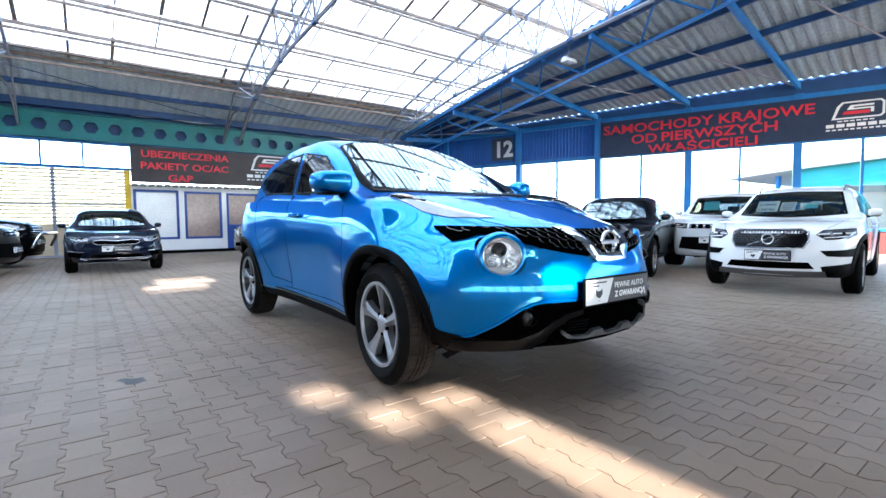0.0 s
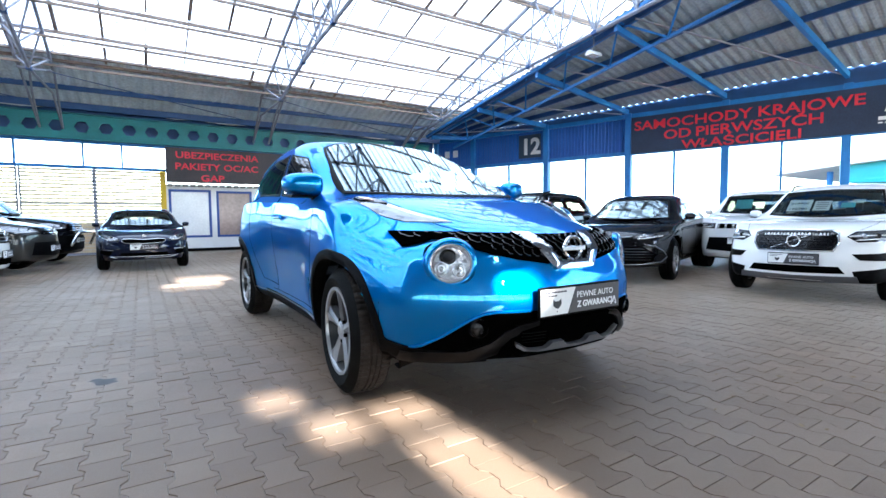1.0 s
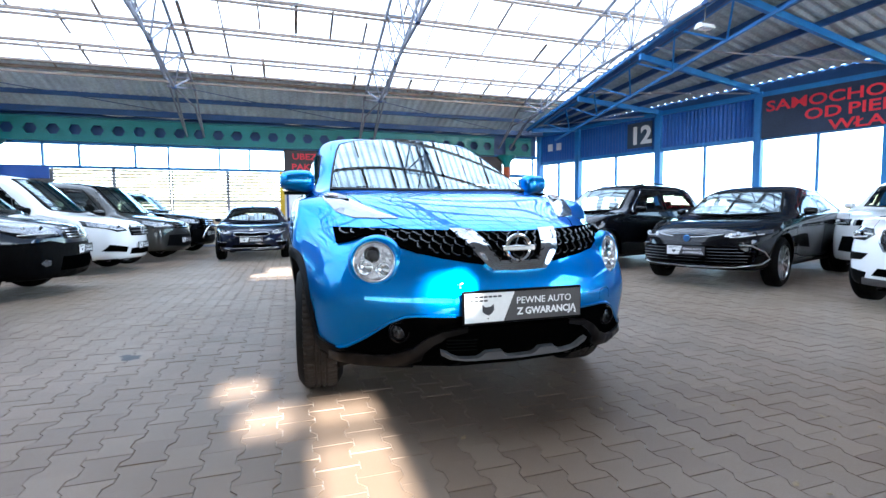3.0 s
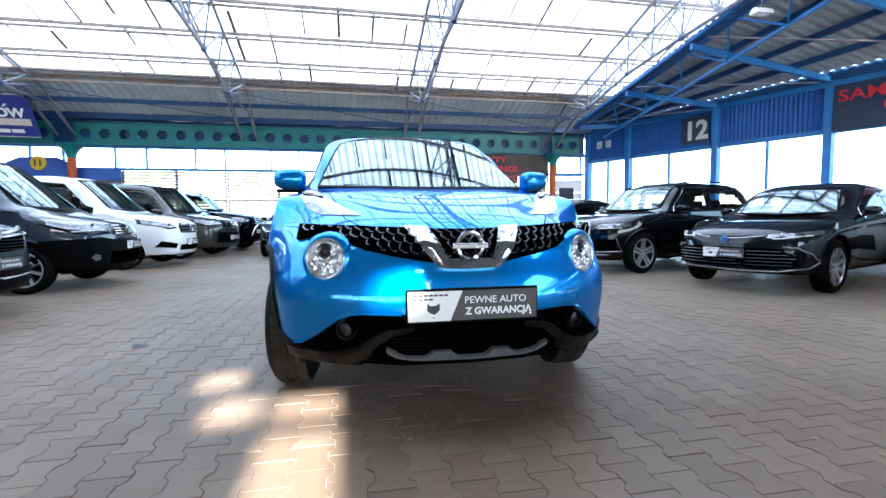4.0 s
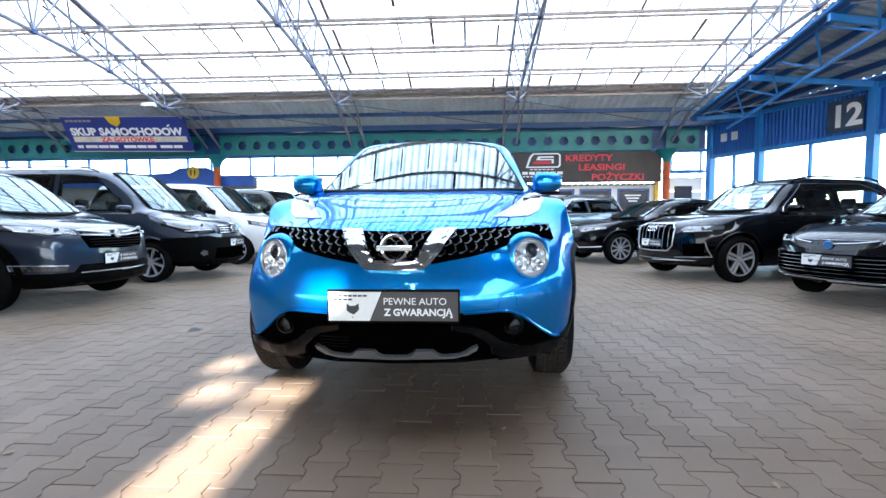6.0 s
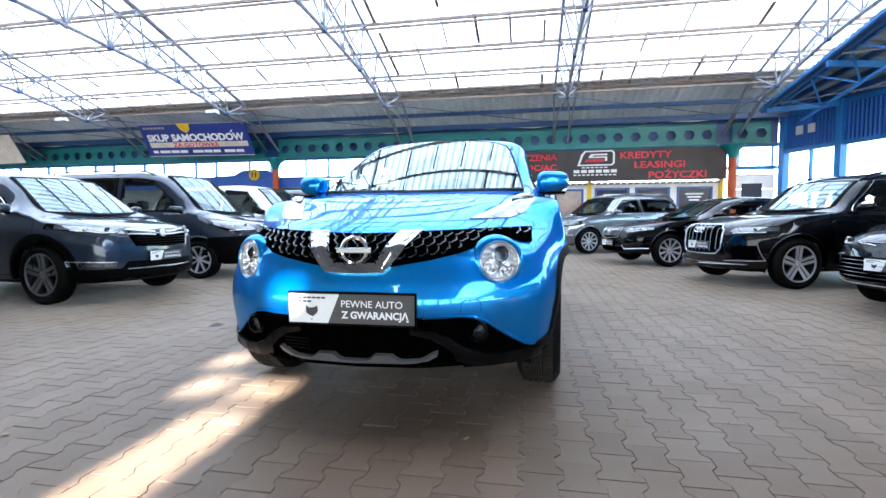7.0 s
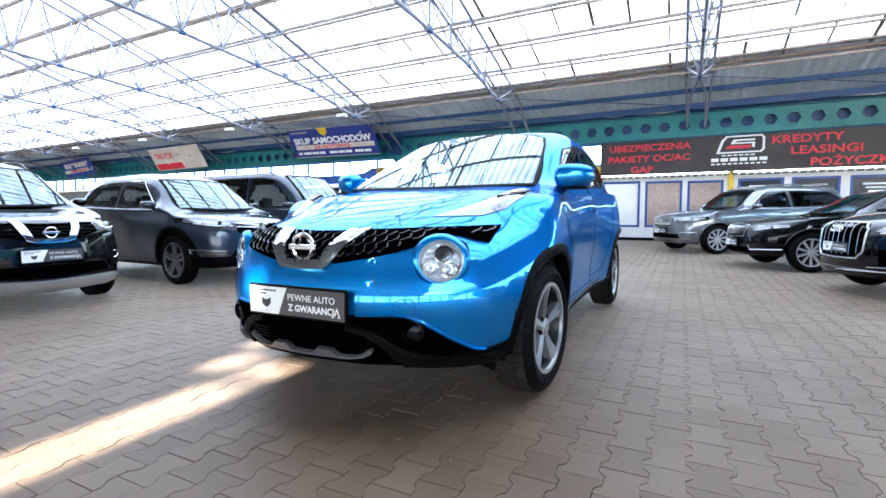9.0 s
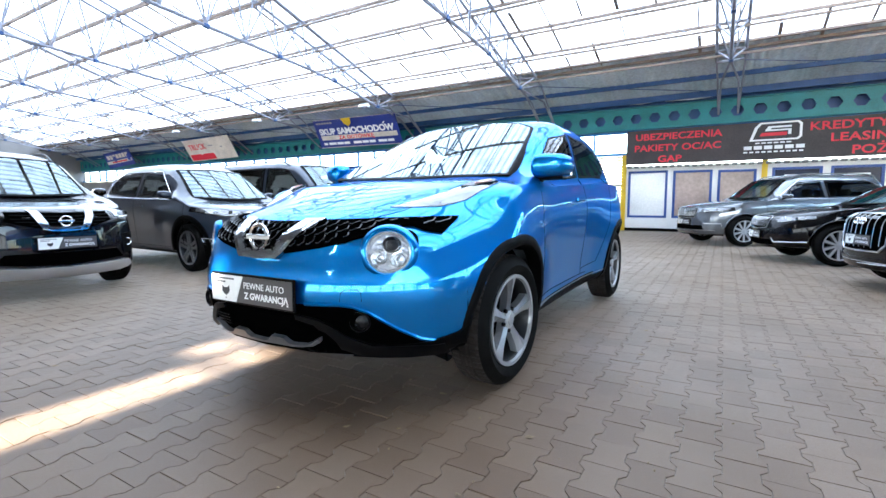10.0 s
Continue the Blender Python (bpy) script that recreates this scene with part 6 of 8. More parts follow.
# ---- the blue car in the middle ----
GRILLE_FIELD = [(0.20, 0.820), (0.46, 0.830), (0.69, 0.838), (0.69, 0.790), (0.65, 0.802), (0.585, 0.822), (0.53, 0.812), (0.46, 0.777), (0.40, 0.757), (0.31, 0.736), (0.16, 0.709)]
GRILLE_SIDE = [(0.20, 0.828), (0.46, 0.838), (0.70, 0.846), (0.70, 0.782), (0.65, 0.794), (0.585, 0.815), (0.53, 0.803), (0.46, 0.768), (0.40, 0.748), (0.31, 0.727), (0.15, 0.70)]
HERO = dict(
    L=4.135, R=0.328, wy=(0.866, 3.396), low=0.2, paint=PAINT_BLUE, track=0.755, rim=0.225, tyre=0.215, arch=0.385,
    top=[(0, 0.775), (0.08, 0.84), (0.3, 0.915), (0.8, 1.01), (1.15, 1.065), (1.32, 1.12), (1.95, 1.44), (2.3, 1.555), (2.6, 1.56), (3.25, 1.50), (3.68, 1.38), (3.95, 1.15), (4.135, 0.98)],
    shoulder=[(0, 0.70), (0.3, 0.80), (0.7, 0.95), (0.95, 0.99), (1.3, 1.0), (2.4, 1.05), (3.0, 1.075), (3.4, 1.06), (4.135, 0.93)],
    half=[(0, 0.79), (0.3, 0.865), (0.6, 0.895), (0.9, 0.897), (1.5, 0.850), (2.3, 0.838), (2.9, 0.868), (3.35, 0.900), (3.8, 0.85), (4.135, 0.72)],
    base=[(0, 0.27), (0.45, 0.25), (0.9, 0.235), (4.135, 0.26)],
    nose=[(0.2, 0.13), (0.3, 0.05), (0.42, 0.02), (0.54, 0.0), (0.62, 0.015), (0.70, 0.045), (0.78, 0.07), (0.86, 0.12), (1.0, 0.2)],
    tail=[(0, 0.1), (0.5, 0.03), (0.9, 0.0), (1.2, 0.1), (1.6, 0.3)],
    sweep=(0.5, 0.3), roof_taper=[(0, 0.79), (1.9, 0.79), (2.6, 0.77), (3.2, 0.72), (3.7, 0.68), (4.135, 0.66)], shelf=[(0, 0.0), (2.4, 0.0), (3.2, 0.03), (3.7, 0.045), (4.135, 0.03)], belly=0.035, tuck=0.0,
    windscreen=full([(0, 1.055), (0.66, 1.068), (0.625, 1.2), (0.56, 1.385), (0.525, 1.45), (0.40, 1.497), (0.2, 1.518), (0, 1.525)]),
    side_glass=[[(1.48, 1.075), (1.93, 1.36), (2.3, 1.425), (2.34, 1.10)], [(2.40, 1.105), (2.37, 1.43), (2.85, 1.405), (3.25, 1.30), (3.30, 1.22), (3.05, 1.13)]],
    seams=[[(1.30, 0.40), (1.28, 0.8), (1.36, 1.03)], [(2.36, 0.36), (2.40, 0.8), (2.37, 1.09)], [(2.37, 0.40), (2.75, 0.42), (3.02, 0.75), (3.1, 1.12)], [(1.30, 0.36), (2.5, 0.36)]],
    handles=[(2.16, 0.93)],
    sill=[(1.28, 0.225), (2.99, 0.225), (3.0, 0.33), (2.3, 0.325), (1.27, 0.315)],
    sill_mat=SILVER, trim=0.046, trim_mat=BLACK, trim_proud=0.010, trim_arc=((-12, 196), (-10, 190)), dark_below=0.325,
    mirror=(0.845, 1.43, 1.125), mirror_size=1.25,
    wheel=(5, ALLOY_GREY, False, ALLOY_SHADE), steer=-4.0,
    holes=[(0.572, 0.714, 0.089, 0.9)],
    hood=[(0.20, 0.16), (0.40, 0.24), (0.49, 0.42), (0.56, 0.8), (0.63, 1.12)],
    front=[
        # near-black sheets on the skin paint the shade in grille and mouth
        ("grille_recess", GRILLE_SIDE, SHADE_BLACK, 0.013),
        ("grille_recess*", full([(0, 0.822), (0.19, 0.826), (0.11, 0.69), (0, 0.685)]), SHADE_BLACK, 0.013),
        ("bumper_cladding*", full([(0, 0.500), (0.424, 0.503), (0.473, 0.497), (0.526, 0.472), (0.613, 0.400), (0.68, 0.352), (0.74, 0.335), (0.74, 0.285), (0.5, 0.285), (0, 0.287)]), SHADE_BLACK, 0.004),
        ("lower_intake*", full([(0, 0.455), (0.25, 0.452), (0.31, 0.42), (0.355, 0.392), (0.39, 0.35), (0.36, 0.335), (0, 0.32)]), SHADE_BLACK, 0.008),
    ],
    bars=[
        ("grille_mesh", GRILLE_FIELD, "cells", 0.027, 0.0038, GRILLE_EDGE, 0.05),
        ("grille_mesh", mirrored(GRILLE_FIELD), "cells", 0.027, 0.0038, GRILLE_EDGE, 0.05),
        ("grille_mesh", full([(0, 0.818), (0.165, 0.82), (0.09, 0.705), (0, 0.70)]), "cells", 0.027, 0.0038, GRILLE_EDGE, 0.0),
        ("intake_slat", [(-0.31, 0.41), (-0.16, 0.43), (-0.16, 0.36), (-0.31, 0.365)], "rows", 0.014, 0.003, BLACK, 0.0),
    ],
    border=(0.975, 0.955), plate=(0.0, 0.538), cabin=(1.62, 2.3, 3.05, 1.05, 0.66),
)


def round_lamp(car, s, cx, cz, r):
    for sx in (1, -1):
        # the lamp is swept back with the corner of the nose
        m = pose(sx * cx, 0.208, cz, -7, 0, 31 * sx) @ Matrix.Diagonal((1.08, 1, 1, 1))
        lamp = empty("headlamp", m)
        lamp.parent = car
        tagged(lamp, "round clear headlamp with chrome reflector")
        bm = bmesh.new()
        lathe(bm, [(0.024, r + 0.026), (0.006, r + 0.021), (-0.003, r + 0.014), (-0.008, r + 0.006), (-0.009, r + 0.001), (-0.004, r - 0.005), (0.03, r - 0.010)], 48, "y")
        part("bezel", bm, PAINT_BLUE, lamp, smooth=50)
        bm = bmesh.new()
        lathe(bm, [(-0.005, r - 0.003), (-0.008, r - 0.006), (-0.006, r - 0.010), (0.0, r - 0.011)], 48, "y")
        part("lens_rim", bm, SATIN, lamp, smooth=35)
        bm = bmesh.new()
        lathe(bm, [(0.0, r - 0.006), (0.014, r - 0.012), (0.034, r * 0.78), (0.045, r * 0.5), (0.048, 0.001)], 48, "y")
        part("reflector", bm, BRIGHT_BOWL, lamp, smooth=35)
        # three smaller bowls: the dipped beam's clear ball above, fluted dishes below
        for du, dv, q in ((0.012 * sx, 0.030, 0.037), (-0.038, -0.022, 0.033), (0.034, -0.032, 0.030)):
            bm = bmesh.new()
            lathe(bm, [(0.04, q), (0.004, q), (0.001, q - 0.003), (0.004, q - 0.006), (0.022, q * 0.55), (0.028, 0.001)], 28, "y")
            bowl = part("bowl", bm, CHROME, lamp, smooth=35, m=pose(du, 0, dv))
            bm = bmesh.new()
            if dv > 0:
                lathe(bm, [(0.014, q - 0.010), (0.002, q * 0.62), (-0.004, q * 0.35), (-0.006, 0.001)], 24, "y")
                part("lens_ball", bm, FOG_GLASS, bowl, smooth=60)
            else:
                lathe(bm, [(0.026, 0.007), (0.004, 0.006), (0.0, 0.001)], 12, "y")
                part("bulb", bm, SATIN, bowl, smooth=60)
        bm = bmesh.new()
        lathe(bm, [(0.0, r - 0.006), (-0.008, r * 0.8), (-0.014, r * 0.45), (-0.016, 0.001)], 36, "y")
        ln = part("lens", bm, LENS, lamp, smooth=60)
        ln.visible_shadow = False


def ring_badge(car, p, r, bar, mat=None):
    bm = bmesh.new()
    n = 36
    rows = []
    for k in range(n):
        a = 2 * math.pi * k / n
        c, s = math.cos(a), math.sin(a)
        rows.append([bm.verts.new((rr * c, d, rr * s)) for rr, d in ((r, 0.006), (r, -0.004), (r * 0.9, -0.010), (r * 0.76, -0.006), (r * 0.74, 0.006))])
    for k in range(n):
        a, b = rows[k], rows[(k + 1) % n]
        for i in range(4):
            bm.faces.new((a[i], a[i + 1], b[i + 1], b[i]))
    ring = part("badge", bm, mat or CHROME, car, smooth=40, m=Matrix.Translation(p))
    if bar:
        bm = bmesh.new()
        box(bm, -r * 1.22, r * 1.22, -0.012, 0.002, -r * 0.19, r * 0.19, 0.004)
        part("badge_bar", bm, mat or CHROME, ring)
    return ring


def build_hero():
    car, s = build_car("blue_car", "bright blue compact crossover car with black lower cladding", HERO, pose(2.33, 1.27, 0))
    round_lamp(car, s, 0.572, 0.714, 0.089)
    # chrome horseshoe round the badge
    s.panel("grille_frame", full([(0, 0.709), (0.086, 0.712), (0.156, 0.828), (0.252, 0.832), (0.138, 0.690), (0.118, 0.673), (0, 0.669)]), "front", FRAME_CHROME, car, 0.020, label="chrome v-shaped grille frame", depth=0.035, res=0.014, bulge=0.012)
    p, n = s.front(0, 0.767)
    ring_badge(car, p + Vector((0, -0.034, 0)), 0.06, True)
    for sx in (1, -1):
        # lamps on top of the wings
        o = [(0.420, 0.425), (0.50, 0.475), (0.60, 0.565), (0.675, 0.69), (0.722, 0.83), (0.726, 0.95), (0.69, 0.985), (0.645, 0.93), (0.595, 0.81), (0.53, 0.66), (0.465, 0.52)]
        o = o if sx > 0 else mirrored(o)[::-1]
        lamp = s.panel("wing_lamp", o, "top", WING_LENS, car, 0.004, label="pale boomerang lamp on the wing", depth=0.03, res=0.018, bulge=0.012)
        o = [(0.60, 0.77), (0.655, 0.80), (0.715, 0.875), (0.718, 0.945), (0.69, 0.97), (0.655, 0.925), (0.615, 0.83)]
        o = o if sx > 0 else mirrored(o)[::-1]
        s.panel("lamp_recess", o, "top", GLOSS_BLACK, lamp, 0.017, depth=0.012, res=0.03)
        o = [(0.65, 0.825), (0.685, 0.855), (0.705, 0.91), (0.69, 0.935), (0.66, 0.885)]
        o = o if sx > 0 else mirrored(o)[::-1]
        s.panel("indicator", o, "top", BULB_PINK, lamp, 0.021, depth=0.01, res=0.03)
        # satin black arms that frame the mouth and run out to the wheel
        o = [(0.74, 0.328), (0.617, 0.331), (0.528, 0.334), (0.44, 0.369), (0.38, 0.417), (0.324, 0.444), (0.23, 0.458), (0.23, 0.438), (0.31, 0.418), (0.355, 0.388), (0.39, 0.352), (0.40, 0.318), (0.47, 0.294), (0.60, 0.286), (0.74, 0.284)]
        s.panel("bumper_arm", o if sx > 0 else mirrored(o)[::-1], "front", ARM_BLACK, car, 0.016, depth=0.04, res=0.03, bulge=0.02)
        # rolled lower edge of the painted bumper
        s.seam("bumper_edge", [(sx * u, v) for u, v in ((0.28, 0.504), (0.424, 0.506), (0.473, 0.500), (0.526, 0.475), (0.613, 0.403), (0.68, 0.356), (0.735, 0.338))], "front", car, PAINT_BLUE, 0.007, off=0.004, res=0.025)
        # fog lamps in their pockets
        p, n = s.front(sx * 0.489, 0.437)
        bm = bmesh.new()
        lathe(bm, [(0.03, 0.044), (-0.012, 0.044), (-0.016, 0.038), (0.0, 0.034), (0.004, 0.001)], 28, "y")
        fog = part("fog_lamp", bm, ARM_BLACK, car, smooth=35, m=pose(p.x, p.y, p.z, 0, 0, 12 * sx))
        bm = bmesh.new()
        lathe(bm, [(-0.002, 0.032), (-0.008, 0.025), (-0.011, 0.001)], 24, "y")
        part("fog_lens", bm, FOG_GLASS, fog, smooth=60)
        s.panel("bumper_side_cladding", [(0.15, 0.33), (0.27, 0.338), (0.42, 0.365), (0.475, 0.40), (0.475, 0.262), (0.30, 0.275), (0.15, 0.285)], "side", BLACK, car, 0.012, sx, depth=0.02, res=0.04)
        # bumper crease to the wing and the small tow cover
        s.seam("bumper_gap", [(0.44, 0.62), (0.452, 0.53), (0.462, 0.44)], "side", car, SHADE_BLACK, 0.0025, sx, off=-0.0015)
        # wiper arms
        bm = bmesh.new()
        pts = []
        for k in range(8):
            u = (-0.5 + 0.115 * k) if sx > 0 else (0.02 + 0.07 * k)
            q, nn = s.front(u, 1.072 + 0.003 * k)
            pts.append(q + nn * 0.012)
        sweep(bm, pts, 0.005, 5)
        part("wiper", bm, BLACK, car)
    s.panel("skid_lip", full([(0, 0.33), (0.05, 0.33), (0.07, 0.339), (0.085, 0.355), (0.155, 0.355), (0.172, 0.341), (0.19, 0.332), (0.26, 0.334), (0.285, 0.343), (0.31, 0.359), (0.335, 0.369), (0.328, 0.351), (0.29, 0.332), (0.2, 0.323), (0, 0.321)]), "front", LIP, car, 0.030, label="satin grey scalloped bumper lip", depth=0.05, res=0.012, bulge=0.004)
    s.seam("tow_cover_gap", [(0.425, 0.519), (0.430, 0.555), (0.445, 0.567), (0.490, 0.567), (0.503, 0.555), (0.505, 0.519)], "front", car, SHADE_BLACK, 0.0022)
    s.seam("bonnet_front_gap", [(-0.46, 0.848), (-0.25, 0.832), (0, 0.826), (0.25, 0.832), (0.46, 0.848)], "front", car, SHADE_BLACK, 0.0035)
    bm = bmesh.new()
    sweep(bm, [(0, 3.2, 1.50), (0, 3.32, 1.60), (0, 3.5, 1.72)], 0.006)
    part("aerial", bm, BLACK, car)


# ---- the row along the slanting window wall ----
def build_right_row():
    # white estate
    v = measures(4.94, 1.88, 1.54, 0.92, 2.94, 0.345, 0.90, (1.45, 1.02), (2.25, 1.47), (4.2, 1.42), 1.05, (1.0, 1.06), PAINT_WHITE,
        plate=(0.0, 0.53), trim=0.06, trim_mat=BLACK, trim_proud=0.012, rails=(2.3, 4.1, 0.62), rail_mat=SILVER, wheel=(5, ALLOY, True),
        front=[("grille*", full([(0, 0.86), (0.36, 0.86), (0.42, 0.83), (0.43, 0.72), (0.38, 0.635), (0, 0.63)]), GLOSS_BLACK, 0.004),
               ("headlamp", [(0.50, 0.80), (0.56, 0.855), (0.86, 0.875), (0.87, 0.80), (0.80, 0.745), (0.60, 0.735)], LAMP_BOWL, 0.006),
               ("lower_grille*", full([(0, 0.45), (0.44, 0.45), (0.50, 0.37), (0, 0.36)]), SHADE_BLACK, 0.006),
               ("bumper_corner", [(0.55, 0.60), (0.78, 0.61), (0.90, 0.63), (0.90, 0.27), (0.60, 0.27), (0.56, 0.40), (0.85, 0.44), (0.85, 0.52), (0.62, 0.53)], BLACK, 0.006),
               ("skid*", full([(0, 0.33), (0.6, 0.34), (0.62, 0.27), (0, 0.25)]), SILVER, 0.01)],
        bars=[("grille_bar", full([(0, 0.85), (0.36, 0.85), (0.41, 0.82), (0.42, 0.72), (0.37, 0.645), (0, 0.64)]), "mesh", 0.03, 0.004, GRILLE, 0.0)],
        front_lines=[("grille_surround", full([(0, 0.865), (0.36, 0.865), (0.425, 0.835), (0.435, 0.72), (0.385, 0.63), (0, 0.625)]) + [(0, 0.865)], 0.011, SATIN), ("lamp_blade", [(0.52, 0.80), (0.85, 0.815)], 0.008, PAPER), ("lamp_blade", [(-0.52, 0.80), (-0.85, 0.815)], 0.008, PAPER), ("badge_slash", [(-0.25, 0.65), (0.25, 0.85)], 0.008, SATIN)],
        papers=[("price", (-0.34, 1.20, 0.30, 0.17)), ("white", (-0.06, 1.19, 0.2, 0.14)), ("cyan", (0.24, 1.19, 0.16, 0.07))])
    car, s = build_car("white_estate_car", "white estate car with black cladding and windscreen price sheets", v, parked(6.487, 1.996, -82.4, 0.845, 0.873), "cars along the window wall")
    q, _ = s.front(0, 0.745)
    ring_badge(car, q + Vector((0, -0.03, 0)), 0.075, False, SATIN)
    # black saloon
    v = measures(4.885, 1.84, 1.445, 0.965, 2.825, 0.335, 0.80, (1.45, 0.95), (2.16, 1.37), (3.75, 1.33), 1.08, (0.93, 1.0), PAINT_BLACK,
        badge=(0, 0.665, 0.046), badge_mat=BADGE_BLUE, plate=(0.0, 0.50), wheel=(10, SATIN, False), papers=[("white", (-0.3, 1.07, 0.34, 0.10)), ("white", (0.16, 1.08, 0.4, 0.12))], window_line=[(1.75, 0.985), (2.5, 1.33), (3.3, 1.34), (3.95, 1.07)],
        front=[("headlamp", [(0.44, 0.72), (0.60, 0.735), (0.88, 0.80), (0.89, 0.73), (0.62, 0.655), (0.42, 0.665)], LAMP_BOWL, 0.005),
               ("upper_grille*", full([(0, 0.655), (0.20, 0.665), (0.43, 0.70), (0.44, 0.655), (0.2, 0.61), (0, 0.60)]), GLOSS_BLACK, 0.004),
               ("grille*", full([(0, 0.575), (0.60, 0.565), (0.76, 0.45), (0.72, 0.35), (0, 0.30)]), SHADE_BLACK, 0.004)],
        bars=[("grille_bar", full([(0, 0.565), (0.59, 0.555), (0.74, 0.45), (0.70, 0.36), (0, 0.31)]), "rows", 0.04, 0.005, GLOSS_BLACK, 0.0)],
        front_lines=[("chrome_blade", [(0.62, 0.585), (0.74, 0.575), (0.82, 0.50), (0.85, 0.40), (0.80, 0.335), (0.60, 0.305)], 0.010, SATIN), ("chrome_blade", [(-0.62, 0.585), (-0.74, 0.575), (-0.82, 0.50), (-0.85, 0.40), (-0.80, 0.335), (-0.60, 0.305)], 0.010, SATIN), ("chrome_lip", full([(0, 0.285), (0.60, 0.30)]), 0.007, SATIN), ("chrome_brow", full([(0, 0.675), (0.2, 0.685), (0.44, 0.715)]), 0.005, SATIN)])
    build_car("black_saloon_car", "glossy black saloon car with slim lamps and wide lower grille", v, parked(6.104, 4.168, -70.0, 0.872, 0.91), "cars along the window wall")
    # black large off-roader
    v = measures(5.05, 1.97, 1.74, 0.92, 2.995, 0.375, 0.97, (1.45, 1.13), (2.25, 1.66), (4.35, 1.60), 1.2, (1.10, 1.16), PAINT_BLACK,
        badge=(0, 0.855, 0.045), plate=(0.0, 0.62), wheel=(5, ALLOY, True), rails=(2.2, 4.3, 0.62), rail_mat=BLACK, window_line=[(1.75, 1.13), (2.35, 1.6), (3.6, 1.6), (4.4, 1.3)],
        front=[("headlamp", [(0.52, 0.82), (0.58, 0.90), (0.93, 0.93), (0.94, 0.84), (0.66, 0.79)], LAMP_BOWL, 0.006),
               ("grille*", full([(0, 0.93), (0.36, 0.93), (0.46, 0.85), (0.44, 0.58), (0.36, 0.50), (0, 0.49)]), SHADE_BLACK, 0.004),
               ("side_intake", [(0.60, 0.62), (0.84, 0.64), (0.84, 0.43), (0.62, 0.43)], SHADE_BLACK, 0.004),
               ("skid*", full([(0, 0.40), (0.8, 0.42), (0.82, 0.37), (0, 0.34)]), GLOSS_BLACK, 0.012)],
        bars=[("grille_bar", full([(0, 0.92), (0.35, 0.92), (0.45, 0.85), (0.43, 0.59), (0.35, 0.51), (0, 0.50)]), "uprights", 0.11, 0.0055, SATIN, 0.0)],
        front_lines=[("grille_surround", full([(0, 0.935), (0.36, 0.935), (0.465, 0.855), (0.445, 0.58), (0.365, 0.495), (0, 0.485)]) + [(0, 0.935)], 0.014, SATIN), ("skid_trim", full([(0, 0.33), (0.78, 0.36)]), 0.006, SATIN), ("intake_trim", [(0.84, 0.66), (0.87, 0.42), (0.5, 0.40)], 0.009, SATIN), ("intake_trim", [(-0.84, 0.66), (-0.87, 0.42), (-0.5, 0.40)], 0.009, SATIN)])
    car, s = build_car("black_off_road_car", "large black off-road car with a chrome framed upright-bar grille", v, parked(5.299, 6.428, -74.5, 0.824, 0.839), "cars along the window wall")
    for k in range(4):
        q, _ = s.front(-0.083 + 0.055 * k, 0.855)
        ring_badge(car, q + Vector((0, -0.04, 0)), 0.04, False)
    # black long saloon
    v = measures(4.965, 1.88, 1.445, 0.93, 2.94, 0.34, 0.84, (1.5, 0.97), (2.4, 1.38), (3.85, 1.33), 1.08, (0.95, 1.02), PAINT_BLACK,
        badge=(0, 0.69, 0.055), plate=(0.0, 0.47), wheel=(10, ALLOY, False), window_line=[(1.8, 1.0), (2.55, 1.33), (3.4, 1.34), (4.05, 1.09)],
        front=[("grille*", full([(0, 0.79), (0.38, 0.79), (0.42, 0.76), (0.38, 0.60), (0, 0.58)]), SHADE_BLACK, 0.004),
               ("headlamp", [(0.50, 0.72), (0.54, 0.79), (0.86, 0.82), (0.88, 0.76), (0.62, 0.68)], LAMP_BOWL, 0.006),
               ("lower_grille*", full([(0, 0.40), (0.5, 0.40), (0.55, 0.31), (0, 0.30)]), SHADE_BLACK, 0.005)],
        bars=[("grille_bar", full([(0, 0.78), (0.37, 0.78), (0.41, 0.755), (0.37, 0.61), (0, 0.59)]), "uprights", 0.035, 0.005, SATIN, 0.0)],
        front_lines=[("grille_surround", full([(0, 0.795), (0.38, 0.795), (0.425, 0.765), (0.385, 0.595), (0, 0.575)]) + [(0, 0.795)], 0.009, SATIN), ("intake_trim", [(0.5, 0.44), (0.55, 0.36), (0.84, 0.38)], 0.009, SATIN), ("intake_trim", [(-0.5, 0.44), (-0.55, 0.36), (-0.84, 0.38)], 0.009, SATIN)])
    build_car("black_long_saloon_car", "black executive saloon car with an upright-bar grille", v, parked(4.521, 9.0, -75.0, 0.853, 0.877), "cars along the window wall")
